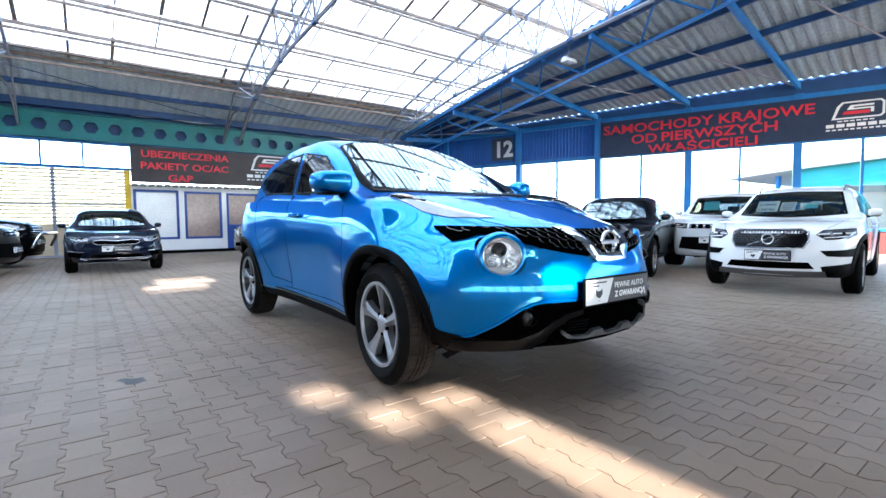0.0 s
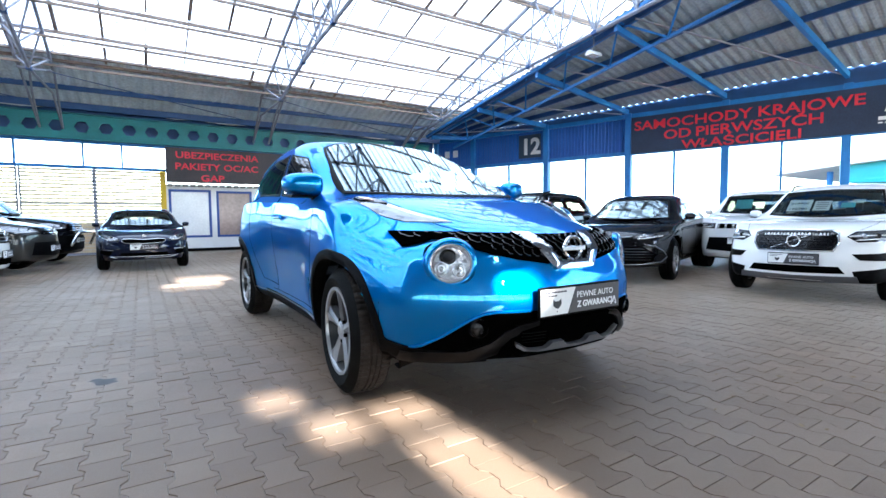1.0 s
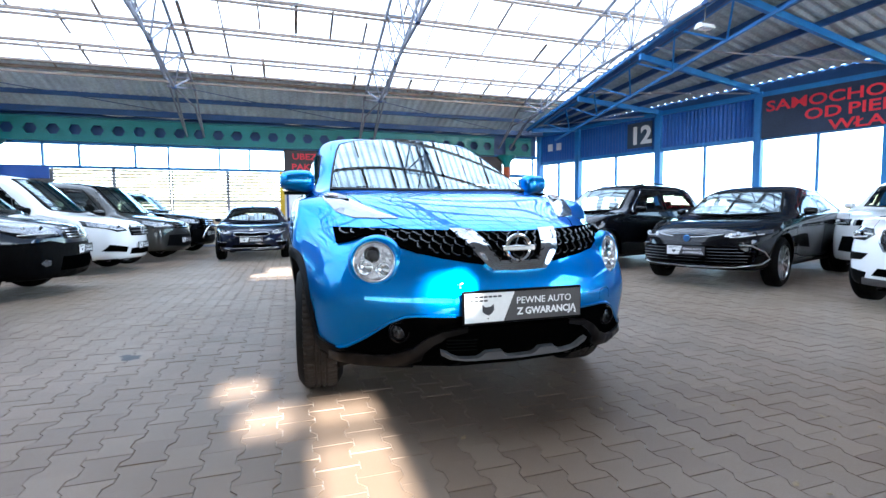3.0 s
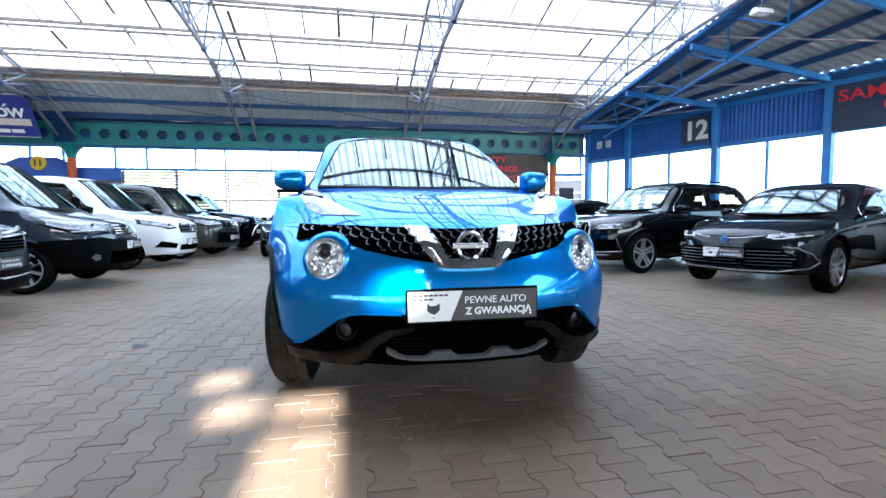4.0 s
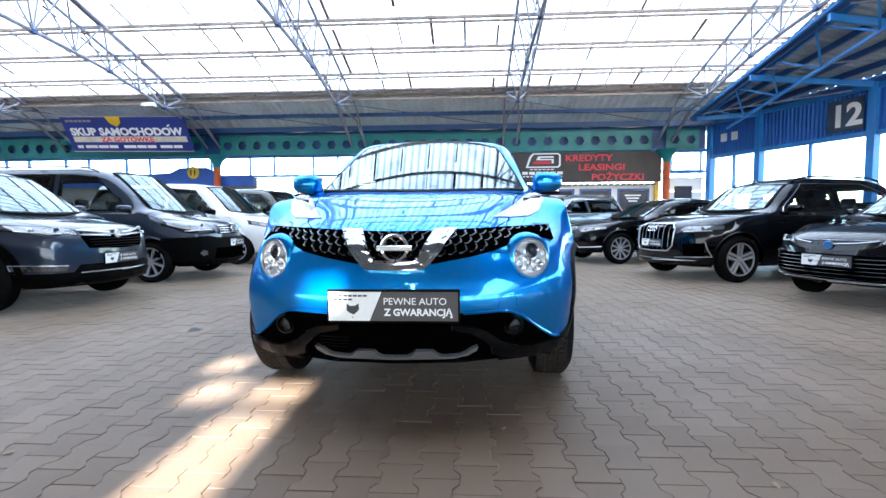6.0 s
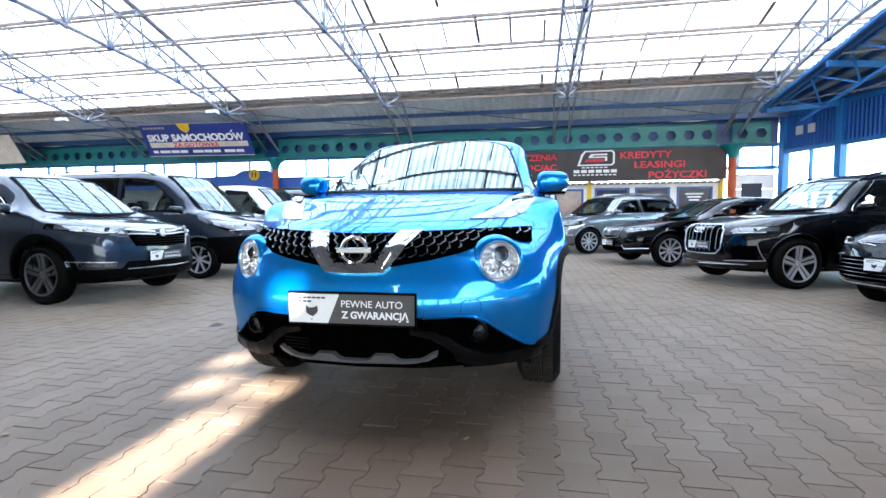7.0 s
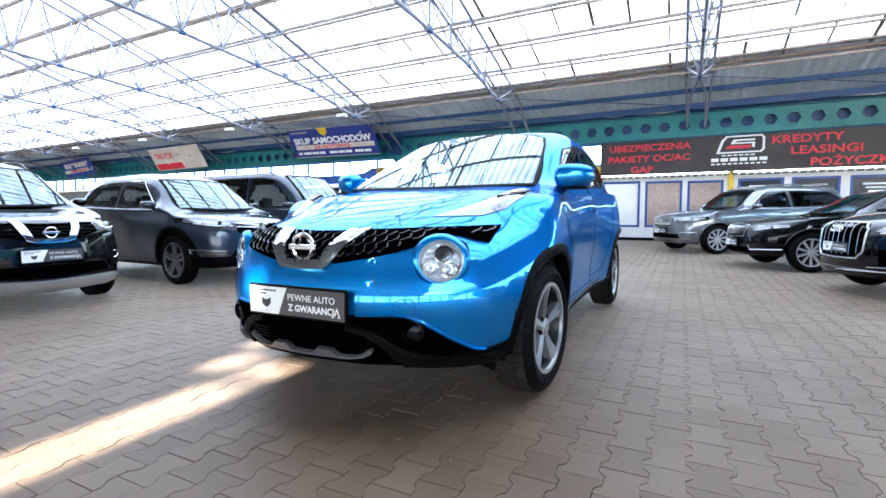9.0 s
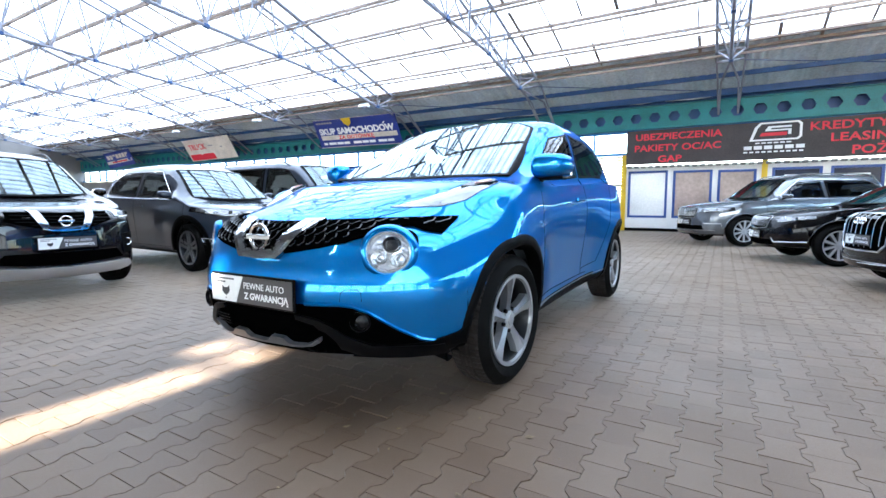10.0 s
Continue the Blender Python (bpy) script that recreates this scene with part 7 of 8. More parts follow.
    # grey large crossover
    v = measures(4.95, 1.93, 1.77, 0.93, 2.985, 0.37, 1.0, (1.4, 1.14), (2.15, 1.68), (4.45, 1.62), 1.25, (1.12, 1.18), PAINT_GREY,
        badge=(0, 0.83, 0.06), plate=(0.0, 0.58), wheel=(10, ALLOY, False), rails=(2.2, 4.3, 0.62), window_line=[(1.7, 1.16), (2.3, 1.62), (3.8, 1.62), (4.4, 1.35)],
        front=[("grille*", full([(0, 0.93), (0.40, 0.93), (0.44, 0.90), (0.42, 0.74), (0.36, 0.70), (0, 0.69)]), SHADE_BLACK, 0.004),
               ("headlamp", [(0.52, 0.85), (0.56, 0.93), (0.90, 0.95), (0.92, 0.87), (0.68, 0.82)], LAMP_BOWL, 0.006),
               ("lower_grille*", full([(0, 0.50), (0.58, 0.50), (0.62, 0.38), (0, 0.36)]), SHADE_BLACK, 0.005)],
        bars=[("grille_bar", full([(0, 0.92), (0.39, 0.92), (0.43, 0.89), (0.41, 0.745), (0.35, 0.71), (0, 0.70)]), "uprights", 0.035, 0.006, SATIN, 0.0)],
        front_lines=[("grille_surround", full([(0, 0.935), (0.40, 0.935), (0.445, 0.905), (0.425, 0.735), (0.365, 0.69), (0, 0.685)]) + [(0, 0.935)], 0.009, SATIN), ("skid_trim", full([(0, 0.36), (0.8, 0.38)]), 0.012, SILVER), ("intake_trim", [(0.62, 0.55), (0.85, 0.55), (0.85, 0.48)], 0.009, SATIN), ("intake_trim", [(-0.62, 0.55), (-0.85, 0.55), (-0.85, 0.48)], 0.009, SATIN)])
    build_car("grey_crossover_car", "large grey metallic crossover car with roof rails, beside the office front", v, parked(3.335, 11.684, -58.8, 0.878, 0.848), "cars along the window wall")
    # pale off-roader behind
    v = measures(4.40, 1.82, 1.64, 0.87, 2.64, 0.35, 0.98, (1.25, 1.10), (1.85, 1.56), (3.9, 1.52), 1.2, (1.08, 1.14), PAINT_WHITE,
        plate=(0.0, 0.60), wheel=(5, ALLOY, True), trim=0.05, trim_mat=BLACK, trim_proud=0.012,
        front=[("grille*", full([(0, 0.92), (0.46, 0.92), (0.46, 0.83), (0, 0.83)]), SILVER, 0.006),
               ("headlamp", [(0.50, 0.83), (0.50, 0.93), (0.82, 0.94), (0.83, 0.85)], LAMP_BOWL, 0.006),
               ("lower_grille*", full([(0, 0.66), (0.6, 0.66), (0.66, 0.42), (0, 0.38)]), BLACK, 0.005)],
        bars=[("grille_slot", full([(0, 0.915), (0.43, 0.915), (0.43, 0.835), (0, 0.835)]), "uprights", 0.125, 0.045, SHADE_BLACK, 0.0)],
        papers=[("cyan", (-0.25, 1.32, 0.3, 0.2))])
    build_car("white_off_road_car", "white compact off-road car with a seven-slot grille", v, parked(8.9, 3.6, -74.0, 0.88, 0.87), "cars along the window wall")


def build_left_row():
    v = measures(4.64, 1.82, 1.71, 0.92, 2.705, 0.355, 0.96, (1.06, 1.08), (1.9, 1.63), (4.0, 1.58), 1.2, (1.08, 1.15), PAINT_BLACK,
        plate=(0.0, 0.60), wheel=(5, ALLOY, True), trim=0.05, trim_mat=BLACK, trim_proud=0.012, rails=(1.9, 4.0, 0.62),
        front=[("grille*", full([(0, 0.91), (0.45, 0.93), (0.47, 0.83), (0.24, 0.76), (0, 0.755)]), SHADE_BLACK, 0.004),
               ("headlamp", [(0.49, 0.84), (0.50, 0.93), (0.88, 0.97), (0.89, 0.88), (0.72, 0.83)], LAMP_BOWL, 0.006),
               ("bumper_corner", [(0.58, 0.66), (0.86, 0.68), (0.88, 0.48), (0.60, 0.42)], BLACK, 0.006),
               ("lower_grille*", full([(0, 0.50), (0.5, 0.50), (0.58, 0.40), (0, 0.36)]), SHADE_BLACK, 0.005),
               ("skid*", full([(0, 0.345), (0.62, 0.365), (0.68, 0.31), (0.62, 0.275), (0, 0.255)]), SATIN, 0.04)],
        bars=[("grille_bar", full([(0, 0.90), (0.44, 0.92), (0.46, 0.84), (0.24, 0.77), (0, 0.765)]), "rows", 0.03, 0.005, BLACK, 0.03)])
    car, s = build_car("black_crossover_car", "black crossover car with a chrome v grille and silver bumper guard", v, parked(-1.366, 2.011, 88.8, 0.901, 0.897), "cars along the far aisle")
    s.panel("grille_frame", full([(0, 0.765), (0.14, 0.772), (0.21, 0.918), (0.29, 0.925), (0.20, 0.745), (0.13, 0.725), (0, 0.72)]), "front", FRAME_CHROME, car, 0.034, label="chrome v-shaped grille frame", depth=0.05, res=0.02, bulge=0.004)
    q, _ = s.front(0, 0.83)
    ring_badge(car, q + Vector((0, -0.03, 0)), 0.06, True)
    for sx in (1, -1):
        q, _ = s.front(sx * 0.66, 0.56)
        ring_badge(car, q + Vector((0, -0.004, 0)), 0.045, False)
    v = measures(4.60, 1.855, 1.69, 0.95, 2.66, 0.36, 0.94, (1.02, 1.05), (1.95, 1.61), (3.95, 1.55), 1.2, (1.06, 1.13), PAINT_SLATE,
        badge=(0, 0.845, 0.06), plate=(0.0, 0.55), wheel=(5, ALLOY_SHADE, True), trim=0.075, trim_mat=BLACK, trim_proud=0.014, window_line=[(1.5, 1.11), (2.05, 1.53), (3.3, 1.54), (3.95, 1.33)],
        front=[("grille*", full([(0, 0.88), (0.44, 0.90), (0.46, 0.80), (0.40, 0.68), (0, 0.66)]), SHADE_BLACK, 0.004),
               ("headlamp", [(0.46, 0.80), (0.47, 0.89), (0.89, 0.965), (0.91, 0.90), (0.72, 0.82)], LAMP_BOWL, 0.006),
               ("bumper_black*", full([(0, 0.50), (0.50, 0.50), (0.56, 0.42), (0.90, 0.42), (0.90, 0.27), (0, 0.25)]), BLACK, 0.006),
               ("fog_panel", [(0.60, 0.49), (0.86, 0.51), (0.86, 0.455), (0.62, 0.44)], LAMP_BOWL, 0.01)],
        bars=[("grille_bar", full([(0, 0.80), (0.42, 0.80), (0.38, 0.69), (0, 0.67)]), "rows", 0.03, 0.005, BLACK, 0.0)],
        front_lines=[("chrome_wing", full([(0, 0.845), (0.12, 0.845), (0.46, 0.875)]), 0.016, SATIN), ("chrome_wing", full([(0, 0.81), (0.12, 0.81), (0.46, 0.83)]), 0.009, SATIN), ("skid_trim", full([(0, 0.40), (0.5, 0.41)]), 0.008, SATIN), ("fog_trim", [(0.60, 0.495), (0.87, 0.515), (0.86, 0.455)], 0.009, SATIN), ("fog_trim", [(-0.60, 0.495), (-0.87, 0.515), (-0.86, 0.455)], 0.009, SATIN)])
    build_car("grey_crossover_car", "slate grey crossover car with dark wheels and chrome grille", v, parked(-1.162, 4.329, 86.9, 0.866, 0.894), "cars along the far aisle")

    def van(L, W, H, mat, hood, cowl, roof, extra):
        return measures(L, W, H, 0.95, 3.0, 0.335, hood, cowl, roof, (L - 0.25, H - 0.05), H - 0.2, (1.12, 1.14), mat, wheel=(8, ALLOY, False), roofw=0.80, **extra)
    v = van(4.80, 1.895, 1.94, PAINT_SLATE, 0.98, (0.85, 1.13), (1.85, 1.88), dict(
        badge=(0, 0.86, 0.06), plate=(0.12, 0.62), trim=0.03, rails=(1.9, 4.3, 0.72), rail_mat=SILVER,
        front=[("grille*", full([(0, 0.94), (0.40, 0.94), (0.42, 0.78), (0, 0.77)]), GLOSS_BLACK, 0.004),
               ("headlamp", [(0.46, 0.80), (0.52, 0.98), (0.86, 1.06), (0.90, 0.94), (0.80, 0.80)], LAMP_BOWL, 0.006),
               ("bumper_black*", full([(0, 0.72), (0.45, 0.72), (0.62, 0.76), (0.93, 0.72), (0.93, 0.28), (0, 0.26)]), BLACK, 0.014),
               ("lower_grille*", full([(0, 0.54), (0.48, 0.54), (0.52, 0.36), (0, 0.35)]), SHADE_BLACK, 0.02),
               ("fog_lamp", [(0.64, 0.50), (0.70, 0.52), (0.74, 0.47), (0.70, 0.42), (0.64, 0.44)], LAMP_BOWL, 0.02)],
        bars=[("grille_bar", full([(0, 0.93), (0.39, 0.93), (0.41, 0.79), (0, 0.78)]), "rows", 0.036, 0.007, CHROME, 0.0)]))
    build_car("grey_van", "slate grey passenger van with a black bumper and roof rails", v, parked(-1.074, 6.626, 92.0, 0.87, 0.867), "cars along the far aisle")
    v = van(5.14, 1.93, 1.91, PAINT_WHITE, 1.0, (1.05, 1.16), (1.95, 1.86), dict(
        badge=(0, 0.82, 0.09), plate=(0.0, 0.52), trim=0.02, mirror_mat=BLACK,
        front=[("grille*", full([(0, 0.93), (0.38, 0.93), (0.46, 0.86), (0.42, 0.72), (0, 0.71)]), BLACK, 0.004),
               ("headlamp", [(0.50, 0.82), (0.60, 0.90), (0.88, 1.02), (0.90, 0.92), (0.70, 0.80)], LAMP_BOWL, 0.006),
               ("side_intake", [(0.52, 0.50), (0.80, 0.56), (0.84, 0.44), (0.56, 0.40)], SHADE_BLACK, 0.006),
               ("lower_grille*", full([(0, 0.48), (0.44, 0.47), (0.48, 0.36), (0, 0.34)]), SHADE_BLACK, 0.006)],
        bars=[("grille_bar", full([(0, 0.92), (0.37, 0.92), (0.45, 0.86), (0.41, 0.73), (0, 0.72)]), "rows", 0.06, 0.008, SILVER, 0.0)]))
    build_car("white_van", "white passenger van with black lower intakes", v, parked(-1.078, 9.25, 87.0, 0.89, 0.862), "cars along the far aisle")
    v = van(4.90, 1.90, 1.95, PAINT_TAUPE, 1.0, (0.95, 1.16), (1.8, 1.89), dict(
        badge=(0, 0.90, 0.07), plate=(0.0, 0.52), trim=0.03,
        front=[("grille*", full([(0, 0.98), (0.42, 0.98), (0.44, 0.82), (0, 0.81)]), GLOSS_BLACK, 0.004),
               ("headlamp", [(0.46, 0.84), (0.48, 0.99), (0.84, 1.03), (0.88, 0.92), (0.80, 0.83)], LAMP_BOWL, 0.006),
               ("lower_grille*", full([(0, 0.66), (0.6, 0.66), (0.66, 0.40), (0, 0.36)]), BLACK, 0.006)],
        bars=[("grille_bar", full([(0, 0.97), (0.41, 0.97), (0.43, 0.83), (0, 0.82)]), "rows", 0.05, 0.006, CHROME, 0.0)]))
    build_car("taupe_van", "taupe grey passenger van parked between a white van and a pick-up", v, parked(-0.75, 11.2, 80.0, 0.9, 0.855), "cars along the far aisle")
    v = measures(4.90, 1.86, 1.80, 0.90, 3.0, 0.39, 1.05, (1.3, 1.20), (1.95, 1.70), (4.2, 1.62), 1.3, (1.16, 1.2), PAINT_BLACK,
        plate=(0.0, 0.58), wheel=(5, ALLOY, True), trim=0.06, trim_mat=BLACK, trim_proud=0.03, rails=(2.0, 4.0, 0.62),
        front=[("grille*", full([(0, 1.0), (0.44, 1.0), (0.44, 0.80), (0, 0.79)]), SHADE_BLACK, 0.004),
               ("headlamp", [(0.48, 0.84), (0.48, 1.0), (0.82, 1.02), (0.84, 0.86)], LAMP_BOWL, 0.006),
               ("lower_grille*", full([(0, 0.70), (0.7, 0.70), (0.74, 0.36), (0, 0.34)]), BLACK, 0.01)],
        bars=[("grille_bar", full([(0, 0.99), (0.43, 0.99), (0.43, 0.81), (0, 0.80)]), "rows", 0.05, 0.009, CHROME, 0.0)])
    car, s = build_car("black_pickup", "tall black off-road car with a bull bar, near the shutters", v, parked(-0.55, 13.3, 77.0, 0.9, 0.9), "cars along the far aisle")
    bm = bmesh.new()
    sweep(bm, [(-0.62, -0.02, 0.45), (-0.6, -0.14, 0.7), (-0.5, -0.16, 0.78), (0.5, -0.16, 0.78), (0.6, -0.14, 0.7), (0.62, -0.02, 0.45)], 0.035, 8)
    part("bull_bar", bm, CHROME, car, smooth=50)


def build_hatch():
    v = measures(4.31, 1.78, 1.47, 0.90, 2.65, 0.325, 0.83, (1.2, 0.98), (2.0, 1.40), (3.7, 1.36), 1.1, (0.95, 1.02), PAINT_NAVY,
        badge=(0, 0.78, 0.045), plate=(0.0, 0.545), wheel=(5, ALLOY, True), mirror_size=0.9,
        front=[("grille*", full([(0, 0.70), (0.26, 0.72), (0.38, 0.71), (0.40, 0.67), (0.33, 0.635), (0, 0.625)]), SHADE_BLACK, 0.004),
               ("headlamp", [(0.44, 0.72), (0.55, 0.77), (0.82, 0.85), (0.84, 0.78), (0.70, 0.70), (0.47, 0.66)], LAMP_BOWL, 0.006),
               ("lower_grille*", full([(0, 0.42), (0.42, 0.42), (0.46, 0.34), (0, 0.32)]), SHADE_BLACK, 0.005),
               ("fog_pocket", [(0.58, 0.46), (0.80, 0.48), (0.82, 0.38), (0.62, 0.37)], SHADE_BLACK, 0.005)],
        front_lines=[("grille_surround", full([(0, 0.705), (0.26, 0.725), (0.385, 0.715), (0.405, 0.67), (0.335, 0.63), (0, 0.62)]) + [(0, 0.705)], 0.009, SATIN), ("lower_trim", full([(0, 0.30), (0.5, 0.31), (0.62, 0.34)]), 0.010, SATIN), ("fog_trim", [(0.56, 0.48), (0.82, 0.50)], 0.007, SATIN), ("fog_trim", [(-0.56, 0.48), (-0.82, 0.50)], 0.007, SATIN)])
    build_car("navy_hatchback_car", "dark navy hatchback car in front of the slatted shutters", v, parked(0.673, 10.074, 0.4, 0.85, 0.831))


def build_red_car():
    v = measures(3.6, 1.62, 1.48, 0.75, 2.3, 0.30, 0.86, (0.95, 1.0), (1.6, 1.41), (3.2, 1.36), 1.1, (0.97, 1.03), PAINT_RED,
        badge=(0, 0.76, 0.045), plate=(0.0, 0.52), wheel=(5, ALLOY, True), mirror_size=0.9,
        front=[("grille*", full([(0, 0.70), (0.38, 0.71), (0.36, 0.64), (0, 0.63)]), SHADE_BLACK, 0.004),
               ("headlamp", [(0.42, 0.72), (0.52, 0.78), (0.74, 0.82), (0.75, 0.76), (0.5, 0.68)], LAMP_BOWL, 0.006),
               ("lower_grille*", full([(0, 0.42), (0.42, 0.42), (0.46, 0.34), (0, 0.32)]), SHADE_BLACK, 0.005)])
    build_car("red_hatchback_car", "small red hatchback car half hidden in the far window corner", v, parked(12.0, 6.1, -20.0))


build_hero()
build_red_car()
build_right_row()
build_left_row()
build_hatch()


# ---- banners and signs ----
def banner(name, label, m, w, h, mat, wave=0.012):
    """A tarpaulin that bellies a little; its lower left corner is at the pose."""
    sg = tagged(empty(name, m), label, "banner")
    bm = bmesh.new()
    n, k = int(w / 0.12), 8
    rows = [[[bm.verts.new((w * i / n, y + wave * math.sin(i * 0.5) * math.sin(math.pi * j / k), h * j / k)) for j in range(k + 1)] for i in range(n + 1)] for y in (0.0, 0.006)]
    for r in rows:
        for a, b in zip(r, r[1:]):
            for j in range(k):
                bm.faces.new((a[j], b[j], b[j + 1], a[j + 1]))
    part("tarpaulin", bm, mat, sg, smooth=60)
    return sg


def words(sg, text, x, z, h, mat, w=None, bold=0.006):
    """A line of print, word by word, fitted to a width."""
    obs = [lettering("lettering", t, h, mat, sg, pose(0, 0, 0), depth=0.003, bold=bold) for t in text.split()]
    sizes = [(min(v.co.x for v in o.data.vertices), max(v.co.x for v in o.data.vertices)) for o in obs]
    space = 0.38 * h
    have = sum(b - a for a, b in sizes) + space * (len(obs) - 1)
    k = w / have if w else 1.0
    for o, (a, b) in zip(obs, sizes):
        o.matrix_basis = pose(x - a * k, -0.024, z, 90) @ Matrix.Diagonal((k, 1, 1, 1))
        x += (b - a + space) * k


def emblem(sg, x, z, w, mat=WHITE_PRINT):
    """The dealer's mark as plain shapes: a leaning frame, a red bar, and bars for its lettering."""
    h = w * 0.42
    bm = bmesh.new()
    o = [(0, 0), (0.10 * w, 0.75 * h), (0.2 * w, h), (0.93 * w, h), (w, 0.85 * h), (w, 0.15 * h), (0.93 * w, 0)]
    i = [(0.07 * w, 0.09 * h), (0.16 * w, 0.7 * h), (0.23 * w, 0.91 * h), (0.91 * w, 0.91 * h), (0.95 * w, 0.8 * h), (0.95 * w, 0.2 * h), (0.91 * w, 0.09 * h)]
    ov, iv = [bm.verts.new((x + a, -0.022, z + b)) for a, b in o], [bm.verts.new((x + a, -0.022, z + b)) for a, b in i]
    for k in range(len(o)):
        j = (k + 1) % len(o)
        bm.faces.new((ov[k], ov[j], iv[j], iv[k]))
    prism(bm, [(x + a * w, z + b * h) for a, b in ((0.3, 0.55), (0.36, 0.78), (0.8, 0.78), (0.8, 0.68), (0.42, 0.68), (0.42, 0.6), (0.8, 0.6), (0.8, 0.3), (0.74, 0.3), (0.74, 0.52), (0.3, 0.52))], -0.023, -0.02)
    part("emblem", bm, mat, sg)
    bm = bmesh.new()
    prism(bm, [(x + a * w, z + b * h) for a, b in ((0.2, 0.26), (0.24, 0.44), (0.72, 0.44), (0.72, 0.26))], -0.023, -0.02)
    part("emblem_bar", bm, RED_PRINT, sg)
    bm = bmesh.new()
    for k in range(6):
        box(bm, x + w * (0.12 + 0.12 * k), x + w * (0.21 + 0.12 * k), -0.023, -0.02, z - 0.15 * h, z - 0.08 * h)
    for k in range(6):
        box(bm, x + w * (-0.1 + 0.2 * k), x + w * (0.06 + 0.2 * k), -0.023, -0.02, z - 0.46 * h, z - 0.26 * h)
    for k in range(10):
        box(bm, x + w * (-0.1 + 0.118 * k), x + w * (-0.02 + 0.118 * k), -0.023, -0.02, z - 0.64 * h, z - 0.56 * h)
    part("small_print", bm, mat, sg)


def build_signs():
    b = banner("office_banner", "dark banner with red Polish lettering over the office front", pose(1.32, 16.08, 2.09), 7.9, 1.05, BANNER)
    words(b, "UBEZPIECZENIA", 0.27, 0.74, 0.2, RED_PRINT, 2.35)
    words(b, "PAKIETY OC/AC", 0.25, 0.40, 0.2, RED_PRINT, 2.35)
    words(b, "GAP", 0.93, 0.06, 0.2, RED_PRINT, 0.66)
    emblem(b, 3.28, 0.52, 1.2)
    words(b, "KREDYTY", 4.65, 0.74, 0.22, RED_PRINT, 1.6)
    words(b, "LEASINGI", 5.1, 0.42, 0.22, RED_PRINT, 1.55)
    words(b, "POŻYCZKI", 5.55, 0.08, 0.22, RED_PRINT, 1.75)
    b = banner("window_banner", "dark banner with red Polish lettering across the blue fascia", WALL_R @ pose(7.72, -0.1, 2.88), 7.3, 1.08, BANNER_SLATE)
    words(b, "SAMOCHODY KRAJOWE", 0.1, 0.68, 0.27, RED_PRINT, 5.25)
    words(b, "OD PIERWSZYCH", 0.93, 0.34, 0.27, RED_PRINT, 3.65)
    words(b, "WŁAŚCICIELI", 1.4, 0.0 + 0.02, 0.25, RED_PRINT, 2.75)
    emblem(b, 5.68, 0.46, 1.0)
    sg = tagged(empty("number_sign", WALL_R @ pose(3.84, -0.06, 3.06)), "dark slate square sign with the bold white number 12", "sign")
    bm = bmesh.new()
    box(bm, 0, 0.84, 0.0, 0.03, 0, 0.80, 0.004)
    part("board", bm, SIGN_SLATE, sg)
    lettering("number", "12", 0.56, WHITE_PRINT, sg, pose(0.09, -0.008, 0.13, 90) @ Matrix.Diagonal((0.98, 1, 1, 1)), bold=0.026)
    b = banner("purchase_banner", "blue banner with white and red Polish lettering hung under the roof", pose(-10.83, 14.97, 3.24, 28.5, 0.8), 4.24, 1.21, BANNER_BLUE)
    words(b, "SKUP SAMOCHODOW", 0.2, 0.58, 0.25, WHITE_PRINT, 3.85, 0.014)
    bm = bmesh.new()
    prism(bm, [(3.55, 0.85), (3.60, 0.85), (3.69, 0.93), (3.61, 0.93)], -0.027, -0.022)
    part("accent_mark", bm, WHITE_PRINT, b)
    bm = bmesh.new()
    box(bm, 0.2, 4.12, -0.022, -0.018, 0.34, 0.53)
    part("print_band", bm, FADED_PRINT, b)
    words(b, "ZA GOTÓWKĘ", 1.15, 0.36, 0.15, RED_PRINT, 1.85)
    for u, w in ((0.22, 0.20), (0.50, 0.42), (0.96, 0.34), (1.34, 0.30), (1.85, 0.42), (2.31, 0.32), (2.67, 0.30), (3.12, 0.42), (3.58, 0.30)):
        bm = bmesh.new()
        box(bm, u, u + w, -0.024, -0.02, 0.13, 0.23)
        part("phone_bar", bm, WHITE_PRINT, b)
    bm = bmesh.new()
    for k in range(6):
        box(bm, 0.16 + 0.15 * k, 0.28 + 0.15 * k, -0.024, -0.02, 1.02, 1.09)
    part("small_print", bm, GREY_PRINT, b)
    bm = bmesh.new()
    prism(bm, [(1.55, 1.2), (2.05, 1.2), (2.03, 0.98), (1.86, 0.86), (1.66, 0.98)], -0.024, -0.02)
    part("print_crest", bm, YELLOW, b)
    for z in (0.004, 1.186):
        bm = bmesh.new()
        box(bm, 0.01, 4.23, -0.02, -0.016, z, z + 0.02)
        part("hem", bm, FADED_PRINT, b)
    b = banner("truck_banner", "aged white and red banner hung under the roof", pose(-20.18, 14.94, 3.1, 29.6, -0.9), 3.75, 1.14, FADED_PRINT, 0.03)
    words(b, "TRUCK", 0.33, 0.60, 0.30, RED_PRINT, 1.4)
    bm = bmesh.new()
    prism(bm, [(0.12, 0.05), (2.15, 0.05), (2.1, 0.36), (0.12, 0.36)], -0.022, -0.018)
    part("print_band", bm, RED_PRINT, b)
    bm = bmesh.new()
    box(bm, 1.95, 2.3, -0.022, -0.018, 0.72, 0.78)
    box(bm, 2.65, 3.0, -0.022, -0.018, 0.6, 0.66)
    part("small_print", bm, GREY_PRINT, b)
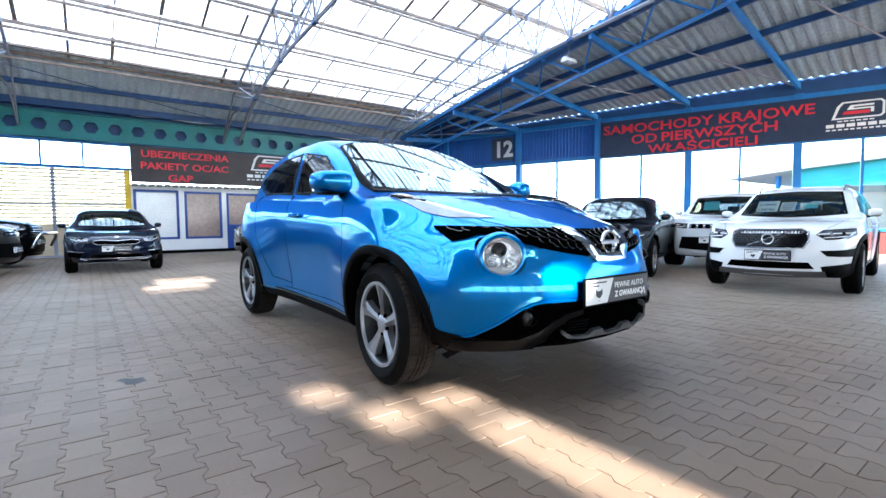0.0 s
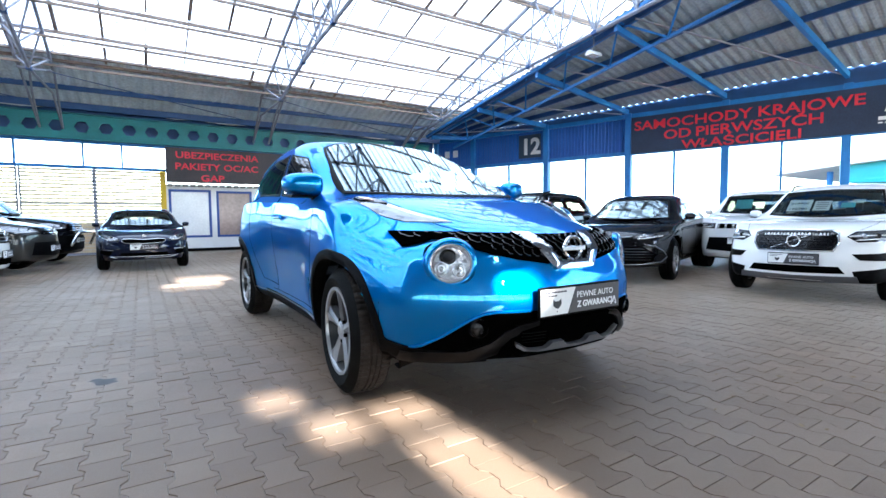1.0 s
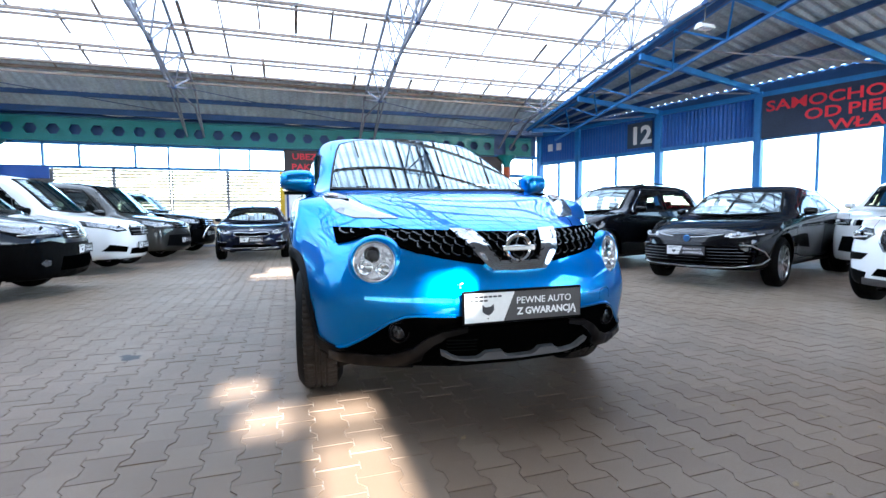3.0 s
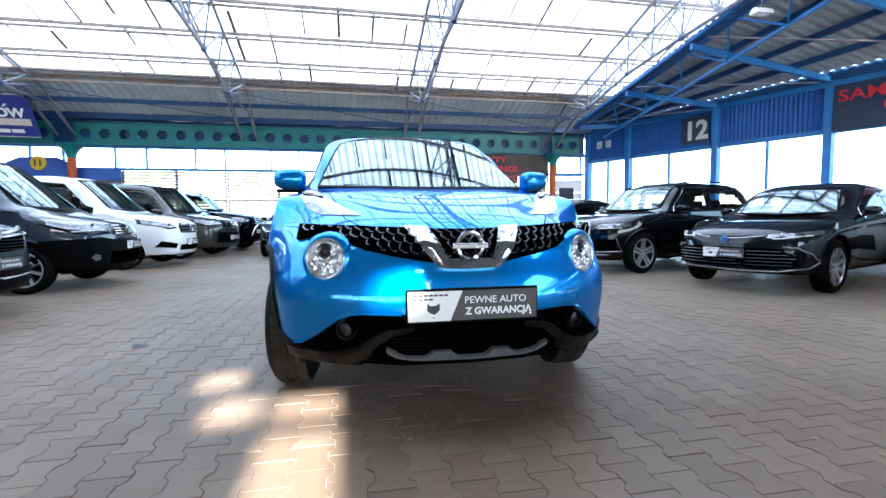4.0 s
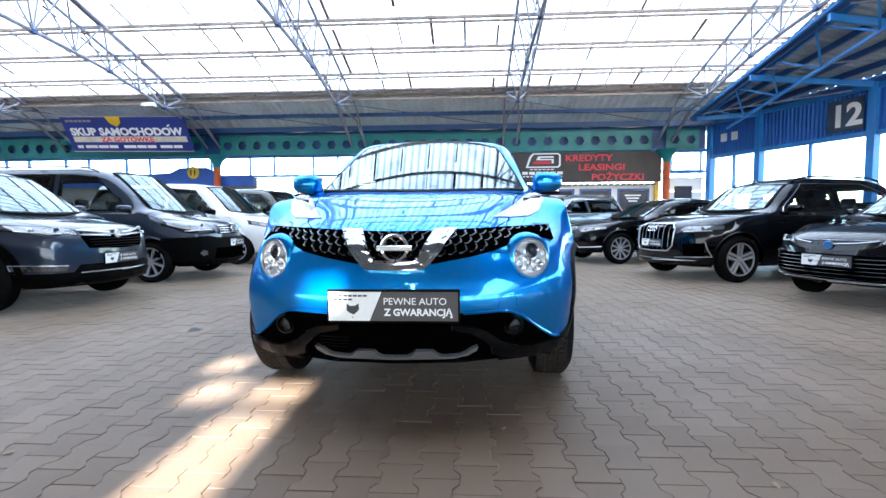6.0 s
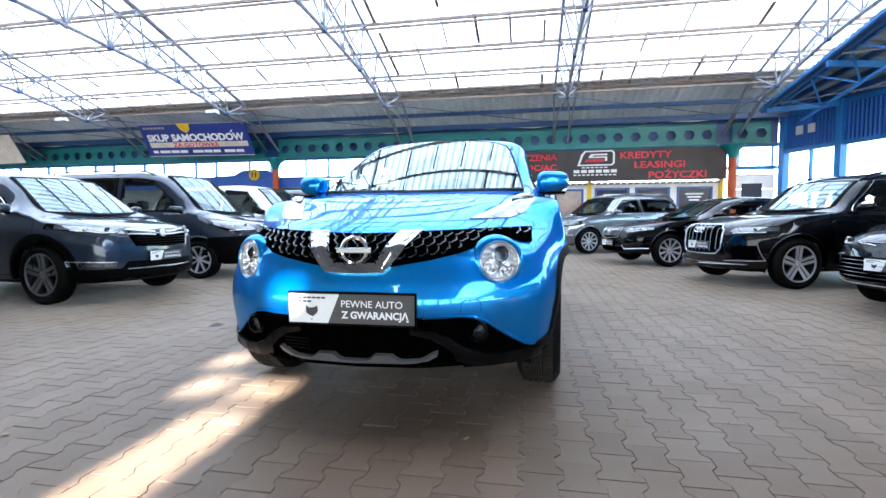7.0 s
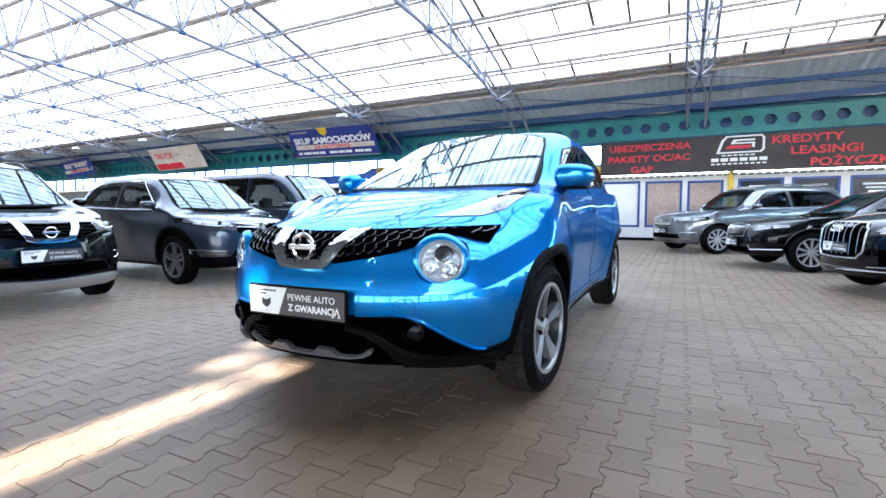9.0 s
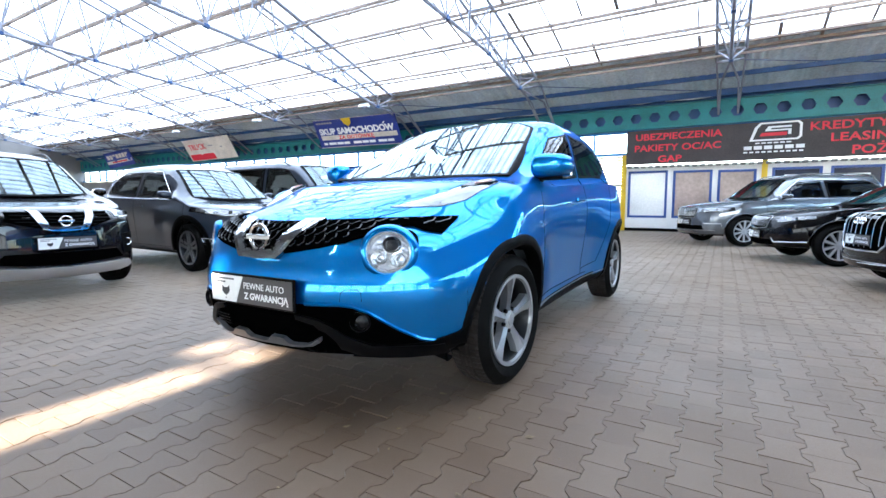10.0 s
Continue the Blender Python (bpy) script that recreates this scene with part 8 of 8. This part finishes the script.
    b = banner("far_banner", "faded blue and white banner hung far along the roof", pose(-29.4, 15.16, 3.08, 22, -3.6), 3.1, 0.95, BANNER_BLUE, 0.03)
    bm = bmesh.new()
    for k in range(7):
        box(bm, 0.3 + 0.36 * k, 0.6 + 0.36 * k, -0.022, -0.018, 0.52, 0.78)
    box(bm, 0.1, 3.0, -0.022, -0.018, 0.24, 0.42)
    part("small_print", bm, FADED_PRINT, b)
    bm = bmesh.new()
    box(bm, 0.7, 2.4, -0.026, -0.022, 0.29, 0.37)
    part("print_band", bm, RED_PRINT, b)


build_signs()


# ---- small things on the paving ----
def build_litter():
    """Dry leaves and scraps blown over the blocks."""
    rng = random.Random(11)
    spots = [(rng.uniform(-2.5, 5.5), rng.uniform(0.2, 8.5)) for _ in range(170)]
    spots += [(rng.gauss(0.55, 0.22), rng.gauss(4.1, 0.3)) for _ in range(22)]
    spots += [(rng.gauss(3.4, 0.5), rng.gauss(1.0, 0.4)) for _ in range(24)]
    bm = bmesh.new()
    for x, y in spots:
        r = rng.choice((0.004, 0.006, 0.008, 0.014))
        a = rng.uniform(0, 6.28)
        c, s = math.cos(a), math.sin(a)
        ring = [(1.6, 0.0, 0.003), (0.5, 0.7, 0.001), (-0.8, 0.6, 0.004), (-1.5, 0.1, 0.002), (-0.6, -0.7, 0.001), (0.7, -0.6, 0.004)]
        vs = [bm.verts.new((x + r * (c * u - s * v), y + r * (s * u + c * v), 0.002 + z)) for u, v, z in ring]
        mid = bm.verts.new((x, y, 0.008))
        for k in range(6):
            bm.faces.new((vs[k], vs[(k + 1) % 6], mid))
    ob = part("leaf_litter", bm, material("dry leaf", (0.26, 0.19, 0.11), 0.8, grain=0.4, scale=4, fine=60))
    tagged(ob, "dry leaves and scraps scattered over the paving", "litter", kind="stuff")


def build_stain(x, y, r, label, seed):
    rng = random.Random(seed)
    bm = bmesh.new()
    for k in range(5):
        cx, cy, cr = x + rng.gauss(0, r * 0.5), y + rng.gauss(0, r * 0.4), r * rng.uniform(0.3, 0.7)
        ring = [bm.verts.new((cx + cr * rng.uniform(0.6, 1.2) * math.cos(a), cy + 0.6 * cr * rng.uniform(0.6, 1.2) * math.sin(a), 0.0012 + 0.0003 * k)) for a in np.linspace(0, 6.28, 14)[:-1]]
        bm.faces.new(ring)
    ob = part("oil_stain", bm, material("oil stain", (0.012, 0.010, 0.009), 0.6, grain=0.5, scale=9, fine=80))
    tagged(ob, label, "stain")


build_litter()
build_stain(0.38, 3.05, 0.09, "dark oil stain soaked into the paving blocks", 3)


# ---- paving, block by block ----
PW, PH, PE = 0.18, 0.136, 0.012


def wave(x):
    """How far a block's flank stands out: broad at both ends, waisted in the middle."""
    t = x / PW
    return PE * (1 if t < 0.17 or t > 0.83 else -1 if 0.33 < t < 0.67 else (0.25 - t) / 0.08 if t < 0.5 else (t - 0.75) / 0.08)


def block_outline(gap):
    """One waisted block, its corner at the origin."""
    xs = [gap] + [f * PW for f in (0.17, 0.33, 0.67, 0.83)] + [PW - gap]
    return [(x, gap - wave(x)) for x in xs] + [(x, PH + wave(x) - gap) for x in reversed(xs)]


def block_mesh():
    bm = bmesh.new()
    o, i = block_outline(0.0006), block_outline(0.0023)
    mid = [bm.verts.new((y, x, -0.006)) for x, y in o]
    topv = [bm.verts.new((y, x, 0.0)) for x, y in i]
    n = len(o)
    for k in range(n):
        j = (k + 1) % n
        bm.faces.new((mid[k], mid[j], topv[j], topv[k]))
    bm.faces.new(topv)
    bmesh.ops.recalc_face_normals(bm, faces=bm.faces[:])
    me = bpy.data.meshes.new("paver")
    bm.to_mesh(me)
    bm.free()
    me.materials.append(PAVER)
    return me


def build_paving():
    floor = bpy.data.objects["floor"]
    shapes = (block_mesh(),)
    rng = random.Random(7)
    near = []
    rest = []
    X0, X1, Y0, Y1 = -8.018, 12.0, -1.112, 16.1
    for r in range(int((X1 - X0) / PH)):
        x = X0 + r * PH
        off = PW / 2 if r % 2 else 0.0
        for c in range(int((Y1 - Y0) / PW)):
            y = Y0 + c * PW - off
            kind = 0
            tilt = (rng.uniform(-0.004, 0.004), rng.uniform(-0.004, 0.004), rng.uniform(-0.0025, 0.0))
            (near if 0.7 < x < 4.1 and 0.25 < y < 0.25 + 2.0 else rest).append((x, y, kind, tilt))
    near.sort(key=lambda b: b[1])
    near, more = near[:300], near[300:]
    rest += more
    for x, y, kind, (a, b, h) in near:
        ob = new("paver", shapes[kind])
        ob.matrix_basis = pose(x, y, h) @ Matrix.Rotation(a, 4, "X") @ Matrix.Rotation(b, 4, "Y")
        ob.parent = floor
    vs, fs = [], []
    base = []
    for me in shapes:
        co = np.empty(len(me.vertices) * 3)
        me.vertices.foreach_get("co", co)
        base.append((co.reshape(-1, 3), [tuple(p.vertices) for p in me.polygons]))
    n = 0
    allv = []
    for x, y, kind, (a, b, h) in rest:
        co, faces = base[kind]
        q = co.copy()
        q[:, 2] += h + a * (q[:, 1] - PW / 2) - b * (q[:, 0] - PH / 2)
        q[:, 0] += x
        q[:, 1] += y
        allv.append(q)
        fs += [tuple(i + n for i in f) for f in faces]
        n += len(co)
    me = bpy.data.meshes.new("paving")
    me.from_pydata(np.vstack(allv).tolist(), [], fs)
    me.materials.append(PAVER)
    ob = new("paving", me)
    ob.parent = floor
    tagged(ob, "grey concrete paving blocks with wavy edges", kind="stuff")
    # the stretches out of reach of the eye
    bm = bmesh.new()
    for a, b, c, d in ((WEST_X, X0 - PW, SOUTH_Y, 16.3), (X1, 24, SOUTH_Y, 16.3), (X0 - PW, X1, SOUTH_Y, Y0)):
        box(bm, a, b, c, d, -0.02, -0.001)
    part("paving_field", bm, PAVER, floor)


build_paving()
